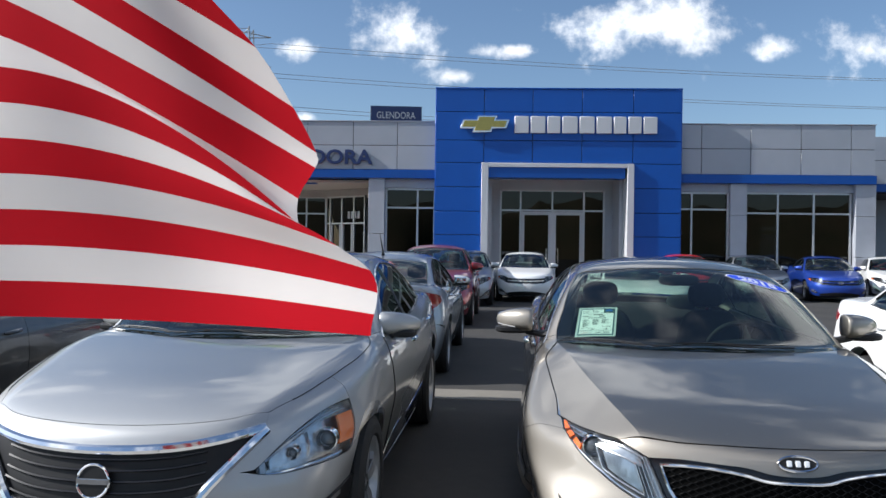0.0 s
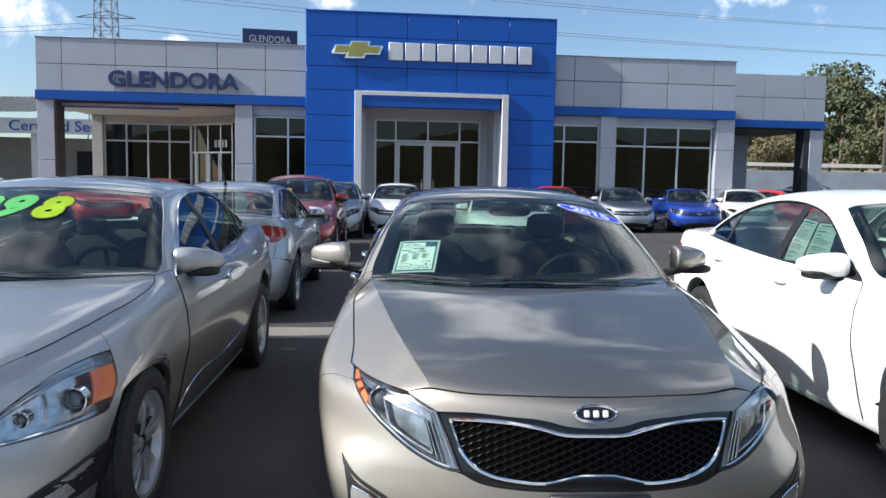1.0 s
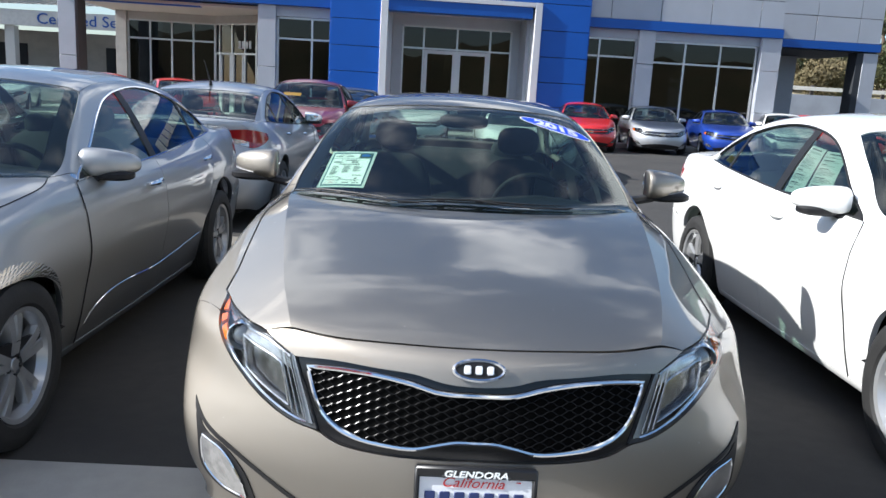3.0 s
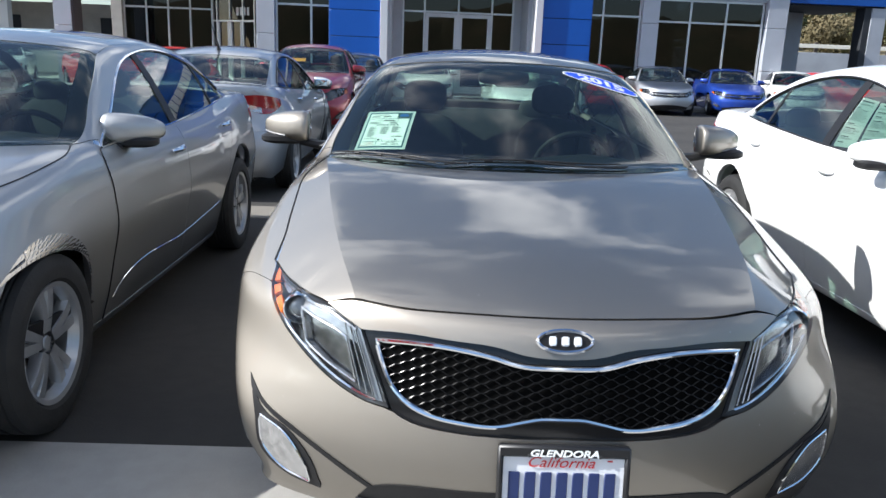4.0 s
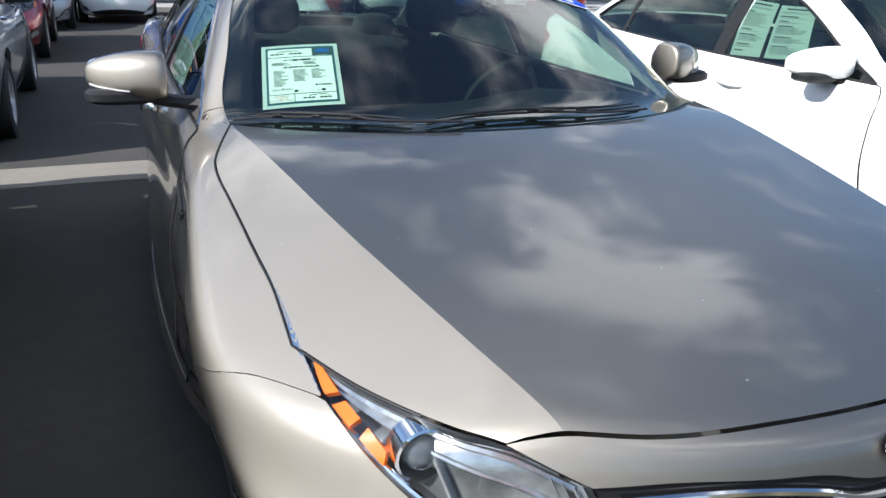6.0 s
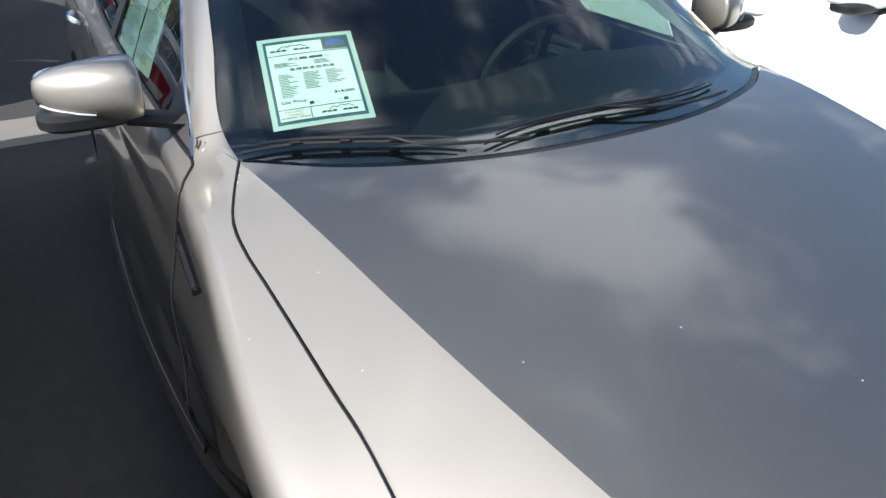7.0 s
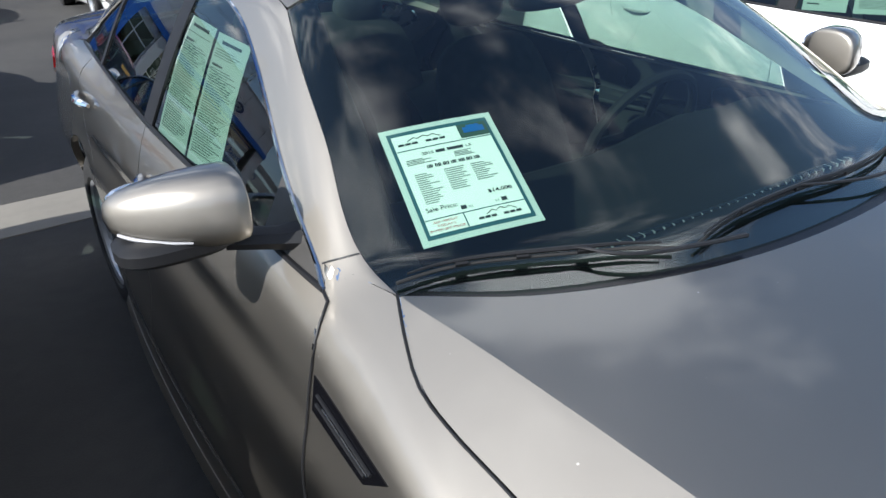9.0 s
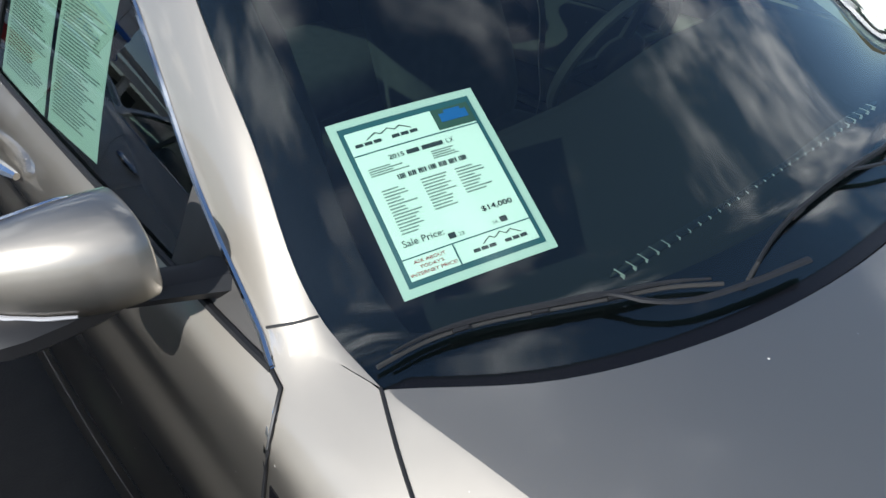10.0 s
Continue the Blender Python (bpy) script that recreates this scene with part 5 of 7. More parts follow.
def words(name, body, height, depth, mat, parent=None, width=None, label="", shear=0.0, bold=0.0):
    """Letters of the built-in font as a mesh, upright in x and z, facing -y, centred."""
    cu = bpy.data.curves.new(name, "FONT")
    cu.body, cu.size, cu.extrude, cu.align_x, cu.shear, cu.offset = body, 1.0, 0.5, "CENTER", shear, bold
    cu.resolution_u = 3
    tmp = bpy.data.objects.new(name, cu)
    scene.collection.objects.link(tmp)
    bpy.context.view_layer.update()
    me = bpy.data.meshes.new_from_object(tmp)
    bpy.data.objects.remove(tmp)
    co = np.empty(len(me.vertices) * 3)
    me.vertices.foreach_get("co", co)
    co = co.reshape(-1, 3)
    lo, hi = co.min(0), co.max(0)
    k = height / (hi[1] - lo[1])
    kx = k if width is None else width / (hi[0] - lo[0])
    v = np.stack([(co[:, 0] - (lo[0] + hi[0]) / 2) * kx, -co[:, 2] * depth, (co[:, 1] - (lo[1] + hi[1]) / 2) * k], 1)
    me.vertices.foreach_set("co", v.ravel())
    me.materials.clear()
    me.materials.append(mat)
    me.update()
    ob = new(name, me)
    if parent is not None:
        ob.parent = parent
    if label:
        ob["label"] = label
    return ob


asphalt = material("asphalt", (0.043, 0.040, 0.036), 0.92, vary=0.8, scale=0.8, second=(0.022, 0.021, 0.020), fine_vary=0.35, bump=0.5, bump_scale=120)
bm = bmesh.new()
bmesh.ops.create_grid(bm, x_segments=60, y_segments=60, size=1)
for v in bm.verts:
    s_ = lambda q: math.copysign(abs(q) ** 2.2, q)
    v.co = Vector((s_(v.co.x) * 900, s_(v.co.y) * 900 + 20, 0))
    if v.co.y > 62 and v.co.x > 5:
        v.co.z = 0
ground = part("ground", bm, asphalt)
tagged(ground, "grey asphalt car park with oil stains and wear", "ground", kind="structure")
pale_apron = material("pale_concrete", (0.37, 0.36, 0.335), 0.9, vary=0.5, scale=0.9, second=(0.25, 0.24, 0.22), fine_vary=0.3, bump=0.4, bump_scale=90)
# asphalt with the sunlight between two car shadows put into its colour
sunlit_asphalt_mat = material("worn_concrete", (0.20, 0.184, 0.155), 0.9, vary=0.5, scale=0.8, second=(0.13, 0.12, 0.105), fine_vary=0.25, bump=0.4, bump_scale=90)
# row 0: painted sunlit strip between the rows; row 1: concrete apron in front
for k in range(8):
    row = k // 4
    x0 = -9.8 + 3.2 * (k % 4) - (2.2 if row else 0)
    bm = rounded_box(x0, x0 + 3.192, (4.79, -5.5)[row], (5.33, 0.79)[row], -0.05, 0.005, 0.002)
    slab = part("apron_slab", bm, pale_apron if row else sunlit_asphalt_mat)
    tagged(slab, "pale worn concrete slab between the parking rows", "pavement", kind="structure")

B = tagged(new("dealership_building"), "car dealership with blue entrance tower and grey panels", "building")
B.matrix_basis = pose(0, 26.2, 0, 0, 0, 2.4)
panel_grey = material("grey_panel", (0.40, 0.42, 0.46), 0.42, 0.15, random_vary=0.025, vary=0.1, scale=1.2)
col_grey = material("column_panel", (0.40, 0.42, 0.46), 0.45, 0.1, vary=0.12, scale=2)
blue = material("blue_panel", (0.006, 0.085, 0.40), 0.35, 0.1, random_vary=0.03, vary=0.08, scale=1.5)
blue_band = material("blue_band", (0.006, 0.075, 0.34), 0.35, 0.1)
seam_dark = material("seam", (0.05, 0.055, 0.06), 0.8)
white_frame = material("white_frame", (0.58, 0.59, 0.61), 0.45, 0.1)
mullion_mat = material("aluminium", (0.60, 0.61, 0.62), 0.35, 0.7)
stucco = material("stucco", (0.42, 0.40, 0.37), 0.85, vary=0.2, scale=3, bump=0.3, bump_scale=40)
soffit_mat = material("soffit", (0.55, 0.50, 0.43), 0.8)
shop_glass = clear_sheet("shop_glass", (0.10, 0.11, 0.12), 1.55)
# near-black with the dimness of interiors, canopy underside and column sides in its colour
shade_dark = material("showroom", (0.026, 0.030, 0.036), 0.8, vary=0.4, scale=2)
navy = material("navy_letters", (0.02, 0.035, 0.12), 0.35, 0.1)
# brown of posts and poles, also the painted shade on a column's side
brown = material("dark_side", (0.06, 0.05, 0.045), 0.8)


def clad(parent, x_cuts, z_cuts, y, mat, thick=0.05):
    """Cladding panels with open joints, each one a piece."""
    for xa, xb in zip(x_cuts[:-1], x_cuts[1:]):
        for za, zb in zip(z_cuts[:-1], z_cuts[1:]):
            plank("panel", xa + 0.012, xb - 0.012, y - thick, y, za + 0.012, zb - 0.012, mat, parent, 0.004)


def shopfront(name, xs, zs, y, z0, door=None, parent=B):
    """Glazing: posts at xs, rails at zs; panes between."""
    w = new(name)
    w.parent = parent
    d = 0.06
    for x in xs:
        plank("mullion", x - 0.035, x + 0.035, y - d, y + d, z0, zs[-1], mullion_mat, w)
    for z in (z0 + 0.05, *zs):
        plank("rail", xs[0] + 0.036, xs[-1] - 0.036, y - d * 0.9, y + d * 0.9, z - 0.035, z + 0.033, mullion_mat, w)
    rows = [z0, *zs]
    for a, b in zip(xs[:-1], xs[1:]):
        for c, e in zip(rows[:-1], rows[1:]):
            plank("pane", a + 0.03, b - 0.03, y - 0.006, y + 0.006, c + 0.03, e - 0.03, shop_glass, w, 0)
    return w


PAD = 0.15
slab = tagged(plank("pavement", -16, 20, 24.2, 46, -0.05, PAD, material("concrete", (0.36, 0.35, 0.33), 0.85, vary=0.4, scale=1.2, bump=0.3), None, 0.02), "pale concrete walk round the showroom", "pavement", kind="structure")
# left wing
plank("wing_wall", -13.15, -3.9, 0.02, 0.5, 4.47, 6.26, seam_dark, B)
clad(B, [-13.15, -12.28, -10.48, -8.75, -7.0, -5.33, -3.88], [4.47, 5.38, 6.28], 0.02, panel_grey)
plank("coping", -13.17, -3.88, -0.06, 0.55, 6.275, 6.31, panel_grey, B)
plank("blue_band", -13.17, -3.89, -0.09, 0.5, 4.15, 4.468, blue_band, B, label="blue metal fascia band")
plank("canopy_end", -13.15, -12.95, 0.5, 9.0, 4.15, 6.26, panel_grey, B)
for x0, x1 in ((-13.15, -12.58), (-6.40, -5.79)):
    plank("column", x0, x1, 0.0, 0.75, PAD, 2.05, col_grey, B)
    plank("column", x0, x1, 0.0, 0.75, 2.065, 4.148, col_grey, B)
# side of the grey column away from the sun, its shade painted dark
plank("column_side", -12.578, -12.5, 0.02, 0.74, PAD, 4.148, brown, B)
plank("canopy_ceiling", -12.95, -5.8, 0.5, 9.0, 4.0, 4.1, soffit_mat, B)
plank("beam", -12.9, -8.5, 0.52, 0.75, 3.95, 4.15, blue_band, B)
shopfront("storefront_window", [-12.3, -11.45, -10.6, -9.75, -8.9], [2.98, 3.68], 4.5, PAD)
plank("header_wall", -12.3, -8.8, 4.42, 4.6, 3.70, 4.0, stucco, B)
plank("pier_wall", -12.75, -12.34, 4.3, 4.9, PAD, 4.0, stucco, B)
# angled entrance wall beside it
side_wall = new("entrance_wall")
side_wall.parent = B
side_wall.matrix_basis = pose(-8.85, 4.5, 0, 0, 0, -38)
shopfront("entrance_door", [0.0, 0.25, 1.0, 1.75, 2.4], [2.55, 3.68], 0, PAD, parent=side_wall)
for x in (0.30, 1.03):
    for q0, q1 in ((0, 0.1), (0.57, 0.67)):
        plank("door_stile", x + q0, x + q1, -0.07, 0.07, PAD + 0.05, 2.5, white_frame, side_wall)
plank("header_wall", -0.02, 3.4, -0.08, 0.08, 3.72, 4.0, stucco, side_wall)
for i in range(4):
    plank("house_number", 1.35 + i * 0.2, 1.49 + i * 0.2, -0.03, -0.012, 2.75, 3.05, white_frame, side_wall, 0.01)
shopfront("showroom_window", [-5.75, -4.56, -3.92], [3.06, 3.76], 0.35, PAD)
plank("header_wall", -5.79, -3.9, 0.2, 0.5, 3.80, 4.15, col_grey, B)
# blue tower with its portal
T0, T1 = -3.87, 5.14
plank("tower_wall", T0 + 0.02, -2.0, -0.33, 6.0, 0.0, 7.42, seam_dark, B)
plank("tower_wall", 3.25, T1 - 0.02, -0.33, 6.0, 0.0, 7.42, seam_dark, B)
plank("tower_wall", -2.0, 3.25, -0.33, 6.0, 4.5, 7.42, seam_dark, B)
zc = [0.05, 1.2, 2.05, 2.92, 3.82, 4.72, 5.55, 6.6, 7.45]
for xs, zs in (([T0, -2.08], zc), ([3.38, T1], zc), ([-2.08, -0.29, 1.52, 3.38], zc[5:])):
    clad(B, xs, zs, -0.33, blue)
for x, s in ((T0 - 0.02, 1), (T1 - 0.03, 1)):
    plank("tower_side", x, x + 0.05, -0.36, 6.0, 0.05, 7.45, blue, B)
plank("tower_coping", T0 - 0.02, T1 + 0.02, -0.40, 6.0, 7.45, 7.50, blue, B)
plank("portal_frame", -2.15, -1.90, -0.50, 0.4, PAD, 4.71, white_frame, B, 0.01, "white metal portal frame")
plank("portal_frame", 3.18, 3.42, -0.50, 0.4, PAD, 4.71, white_frame, B, 0.01)
plank("portal_frame", -1.898, 3.178, -0.50, 0.4, 4.56, 4.71, white_frame, B, 0.01)
plank("portal_band", -1.898, 3.10, -0.46, 0.1, 4.17, 4.558, blue_band, B)
plank("recess_wall", -2.0, -1.75, 0.4, 2.4, PAD, 4.5, col_grey, B)
plank("recess_wall", 3.05, 3.25, 0.4, 2.4, PAD, 4.5, col_grey, B)
plank("recess_ceiling", -1.75, 3.05, 0.1, 2.4, 4.30, 4.4, white_frame, B)
plank("recess_header", -1.75, 3.05, 1.95, 2.2, 3.92, 4.3, col_grey, B)
plank("recess_pier", -1.75, -1.40, 1.95, 2.2, PAD, 3.92, col_grey, B)
plank("recess_pier", 2.77, 3.05, 1.95, 2.2, PAD, 3.92, col_grey, B)
shopfront("entrance_window", [-1.36, -0.57, 0.69, 1.94, 2.73], [3.10, 3.89], 2.0, PAD)
for x0, x1 in ((-0.53, 0.66), (0.72, 1.90)):
    d = new("entrance_door")
    d.parent = B
    for a, b in ((x0, x0 + 0.12), (x1 - 0.12, x1)):
        plank("door_stile", a, b, 1.93, 2.07, PAD + 0.02, 3.05, white_frame, d)
    for a, b in ((PAD + 0.02, 0.42), (2.92, 3.05)):
        plank("door_rail", x0 + 0.121, x1 - 0.121, 1.935, 2.065, a, b, white_frame, d)
    hx = x1 - 0.2 if x0 < 0 else x0 + 0.2
    plank("door_pull", hx - 0.02, hx + 0.02, 1.86, 1.90, 1.0, 1.6, MATS["chrome"], d, 0.01)
# right wing
plank("wing_wall", 5.14, 12.22, 0.02, 0.5, 4.40, 6.23, seam_dark, B)
clad(B, [5.16, 5.96, 7.75, 9.57, 11.37, 12.24], [4.40, 5.35, 6.25], 0.02, panel_grey)
plank("coping", 5.15, 12.26, -0.06, 0.55, 6.245, 6.28, panel_grey, B)
plank("blue_band", 5.15, 12.27, -0.09, 0.5, 4.08, 4.398, blue_band, B)
for x0, x1 in ((7.05, 7.65), (11.58, 12.3)):
    for za, zb in ((PAD, 1.4), (1.415, 2.9), (2.915, 4.078)):
        plank("column", x0, x1, 0.0, 0.6, za, zb, col_grey, B)
shopfront("showroom_window", [5.16, 5.70, 7.03], [3.12, 3.73], 0.3, PAD)
shopfront("showroom_window", [7.67, 8.86, 10.17, 11.5], [3.0, 3.74], 0.3, PAD)
plank("header_wall", 5.15, 7.05, 0.2, 0.5, 3.77, 4.08, col_grey, B)
plank("header_wall", 7.65, 11.58, 0.2, 0.5, 3.78, 4.08, col_grey, B)
plank("end_wall", 12.1, 12.3, 0.6, 9.0, 0.0, 6.2, col_grey, B)
# service canopy set back
plank("canopy_wall", 12.3, 18.35, 4.02, 4.4, 4.47, 6.42, seam_dark, B)
clad(B, [12.32, 13.9, 15.56, 17.4, 18.38], [4.46, 5.45, 6.45], 4.02, panel_grey)
plank("blue_band", 12.31, 18.42, 3.92, 9.0, 4.14, 4.458, blue_band, B)
plank("column", 17.78, 18.40, 4.0, 4.7, PAD, 4.078, col_grey, B)
# near-black strips paint the shaded left faces of the two canopy columns
plank("column_side", 17.50, 17.778, 4.02, 4.7, PAD, 4.078, shade_dark, B)
plank("column", 16.03, 16.98, 8.0, 8.7, PAD, 4.078, col_grey, B)
plank("column_side", 15.72, 16.028, 8.02, 8.7, PAD, 4.078, shade_dark, B)
# underside coloured near-black, its shade painted in
plank("canopy_soffit", 12.34, 18.36, 4.10, 8.96, 4.082, 4.136, shade_dark, B)
# body of the building behind the glass
plank("roof_slab", -12.9, 12.1, 0.55, 14, 5.2, 5.5, seam_dark, B)
# walls and ceiling carry the unlit look of the rooms in their colour
plank("back_wall", -12.9, 12.1, 11.0, 11.3, 0, 5.2, shade_dark, B)
plank("inner_wall", -6.0, -5.8, 0.8, 11, PAD, 5.2, shade_dark, B)
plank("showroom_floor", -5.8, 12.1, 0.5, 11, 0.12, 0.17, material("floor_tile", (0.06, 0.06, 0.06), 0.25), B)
plank("showroom_ceiling", -5.8, 12.1, 0.5, 11, 4.5, 4.6, shade_dark, B)
# writing on the fascia
w = words("place_letters", "GLENDORA", 0.56, 0.09, navy, B, 4.45, "dark blue raised letters reading GLENDORA", bold=0.022)
w.matrix_basis = pose(-8.48, -0.09, 4.93)
# maker's mark and name, as plain shapes
mark = new("bow_badge")
mark.parent = B
mark.matrix_basis = pose(-2.06, -0.46, 6.14)


def slanted(w, h, lean, d):
    bm = rounded_box(-w / 2, w / 2, -d / 2, d / 2, -h / 2, h / 2, 0.02, 1)
    for v in bm.verts:
        v.co.x += v.co.z * lean
    return bm


part("badge_bar", slanted(1.72, 0.34, 0.35, 0.10), MATS["chrome"], mark)
part("badge_block", slanted(0.72, 0.62, 0.35, 0.108), MATS["chrome"], mark)
part("badge_face", slanted(1.58, 0.25, 0.35, 0.13), MATS["gold"], mark, "gold badge face")
part("badge_centre", slanted(0.60, 0.52, 0.35, 0.135), MATS["gold"], mark)
widths = [0.52, 0.54, 0.48, 0.56, 0.55, 0.56, 0.46, 0.48, 0.50]
x = -0.96
for i, q in enumerate(widths):
    plank("sign_block", x, x + q, -0.47, -0.385, 5.815, 6.44, white_frame, B, 0.02, "white sign shape on the blue tower")
    x += q + (5.2 - sum(widths)) / 8

# wooded ridge that closes the place to the sides and behind
ridge_mat = material("wooded_ridge", (0.055, 0.058, 0.028), 0.95, vary=0.7, scale=0.12, second=(0.11, 0.085, 0.045), fine_vary=0.4, bump=0.6, bump_scale=2)
bm = bmesh.new()
rows = []
for i in range(121):
    a = radians(172 + 196 * i / 120)
    r0 = 95 + 12 * noise.noise((i * 0.21, 3.0, 0.0))
    h = 11 + 5 * noise.noise((i * 0.17, 0.0, 0.0)) + 2.5 * noise.noise((i * 0.9, 5.0, 0.0))
    rows.append([bm.verts.new((math.cos(a) * (r0 + w * 26), math.sin(a) * (r0 + w * 26) + 6, h * math.sin(w * math.pi * 0.5) + (noise.noise((i * 1.7, w * 9, 0)) * 1.1 if w > 0 else 0))) for w in (0, 0.15, 0.35, 0.6, 0.85, 1.0)])
for a, b in zip(rows[:-1], rows[1:]):
    for k in range(5):
        bm.faces.new((a[k], b[k], b[k + 1], a[k + 1]))
tagged(part("backdrop", bm, ridge_mat), "low wooded ridge round the car park", "ridge", kind="structure")

# sign board behind the building
sg = tagged(new("roadside_sign"), "dark blue roadside sign board on a tall post", "sign")
sg.matrix_basis = pose(-10.1, 57, 0.22, 0, 0, 8)
plank("board", -1.95, 1.95, -0.2, 0.2, 8.6, 12.35, navy, sg)
plank("board_rim", -2.0, 2.0, -0.16, 0.16, 8.55, 12.42, material("sign_rim", (0.03, 0.06, 0.09), 0.5), sg)
plank("post", -0.25, 0.25, -0.2, 0.2, -0.3, 8.6, mullion_mat, sg)
wm = words("sign_words", "GLENDORA", 0.52, 0.02, white_frame, sg, 3.0)
wm.matrix_basis = pose(0, -0.22, 11.70)
wm = words("sign_words", "AUTO", 0.62, 0.02, white_frame, sg, 1.5, bold=0.02)
wm.matrix_basis = pose(-0.9, -0.22, 10.85)
plank("sign_bar", 0.1, 1.7, -0.24, -0.202, 10.55, 11.15, white_frame, sg)

# service building with a ribbed metal roof
S = tagged(new("service_building"), "low service building with ribbed metal roof and blue lettering", "building")
S.matrix_basis = pose(0, 41.5, 0, 0, 0, 2.4)
metal_roof = material("metal_roof", (0.50, 0.48, 0.44), 0.45, 0.4, vary=0.2, scale=1)
bm = bmesh.new()
vs = [bm.verts.new(c) for c in ((-34, -0.6, 4.55), (-15.6, -0.6, 4.95), (-15.6, 6, 6.4), (-34, 6, 6.0))]
bm.faces.new(vs)
bmesh.ops.solidify(bm, geom=bm.faces[:], thickness=0.1)
part("roof", bm, metal_roof, S)
for i in range(46):
    x = -34 + i * 0.4
    rod("roof_rib", np.array([(x, -0.62, 4.58 + (x + 34) * 0.0217), (x, 6, 6.05 + (x + 34) * 0.0217)]), 0.035, metal_roof, S, 4)
plank("fascia", -34, -15.6, -0.3, 0.0, 3.75, 4.55, material("cream", (0.66, 0.64, 0.60), 0.7, vary=0.2), S)
wt_ = words("service_words", "Certified Service", 0.55, 0.04, blue_band, S, 5.8)
wt_.matrix_basis = pose(-18.25, -0.33, 4.16, 0, 0, 0)
plank("wall", -34, -15.6, 4.5, 5, 0, 3.75, stucco, S)
for x in (-33, -28, -23, -20.2, -16.2):
    plank("column", x, x + 0.5, 0.0, 0.5, 0, 3.75, material("cream_post", (0.6, 0.58, 0.54), 0.7), S)
for x in (-31, -26.5, -19.4):
    plank("bay_door", x, x + 2.6, 4.42, 4.49, 0.0, 3.0, shade_dark, S)
plank("low_wall", -34, -15, -1.2, -1.0, 0, 1.1, material("low_wall", (0.5, 0.48, 0.44), 0.8), S)

# lattice mast and wires, far behind
mast = tagged(new("power_pylon"), "grey steel lattice power pylon with crossarms", "pylon")
mast.matrix_basis = pose(-55.5, 150, 0)
galv = material("galvanised", (0.25, 0.26, 0.27), 0.5, 0.6)
for sx in (-1, 1):
    for sy in (-1, 1):
        rod("leg", np.array([(sx * 3.2, sy * 3.2, 0), (sx * 1.75, sy * 1.75, 27), (sx * 1.3, sy * 1.3, 46)]), 0.14, galv, mast, 4)
lines = []
for i in range(12):
    z0, z1 = 12 + i * 2.8, 14.8 + i * 2.8
    a0, a1 = (3.2 - 1.45 * min(z0, 27) / 27 if z0 < 27 else 1.75 - 0.45 * (z0 - 27) / 19), (3.2 - 1.45 * min(z1, 27) / 27 if z1 < 27 else 1.75 - 0.45 * (z1 - 27) / 19)
    for sy in (-1, 1):
        lines += [[(-a0, sy * a0, z0), (a1, sy * a1, z1)], [(a0, sy * a0, z0), (-a1, sy * a1, z1)], [(-a1, sy * a1, z1), (a1, sy * a1, z1)]]
        lines += [[(sy * a0, -a0, z0), (sy * a1, a1, z1)]]
rods("bracing", [np.array(q, float) for q in lines], 0.07, galv, mast)
for z in (31.5, 38, 44):
    rods("crossarm", [np.array([(-5.5, 0, z), (0, 0, z + 1.2)]), np.array([(0, 0, z + 1.2), (5.5, 0, z)]), np.array([(-5.5, 0, z), (5.5, 0, z)])], 0.1, galv, mast)
    for sx in (-5.5, 5.5):
        for q, (dx, dy) in enumerate(((-160, -6), (300, 40))):
            t = np.linspace(0, 1, 24)
            rod("power_line", np.stack([sx + dx * t, dy * t, z - 1.2 - 7 * 4 * t * (1 - t) * 0.6 + t * 0], 1), 0.045, galv, mast, 4)

# hillside on the far right: retaining wall, guard rail, slope and trees
hill_mat = material("dry_slope", (0.26, 0.20, 0.12), 0.95, vary=0.7, scale=0.25, second=(0.10, 0.11, 0.04), fine_vary=0.4, bump=0.6, bump_scale=6)
bm = bmesh.new()
bmesh.ops.create_grid(bm, x_segments=60, y_segments=34, size=1)
for v in bm.verts:
    u_, w_ = (v.co.x + 1) / 2, (v.co.y + 1) / 2
    yy = 61 + 150 * w_
    rise = 2.7 + 0.4 * min(w_ * 10, 1) + 10 * max(0, w_ - 0.06) ** 0.8 * (0.35 + 0.65 * min(1, max(0, (u_ - 0.12) * 3)))
    v.co = Vector((14 + 150 * u_, yy, rise + 0.7 * noise.noise((u_ * 30, w_ * 14, 0))))
slope = tagged(part("hillside", bm, hill_mat), "dry grassy hillside rising behind the car park", "hill", kind="structure")
wall_mat = material("retaining_wall", (0.36, 0.38, 0.41), 0.8, vary=0.25, scale=0.8)
tagged(plank("retaining_wall", 14, 160, 59.6, 60.0, 0, 3.0, wall_mat), "plain grey concrete retaining wall", "wall", kind="structure")
tagged(plank("wall_north", -200, 14, 95, 95.5, 0, 3.0, wall_mat), "plain grey boundary wall far behind the buildings", "wall", kind="structure")
gr = tagged(new("guard_rail"), "pale guard rail on posts along the hill road", "guard rail")
pale = material("pale_rail", (0.70, 0.68, 0.62), 0.6, vary=0.2)
plank("rail", 16, 150, 63.0, 63.08, 3.45, 3.75, pale, gr)
for i in range(45):
    plank("post", 16 + i * 3, 16.25 + i * 3, 63.1, 63.3, 2.9, 3.9, brown, gr)
for x in (41.3, 47.2):
    tagged(rod("utility_pole", np.array([(x, 62, 2.6), (x, 62, 12.5)]), 0.16, brown, None, 8), "weathered wooden utility pole on the slope", "pole")


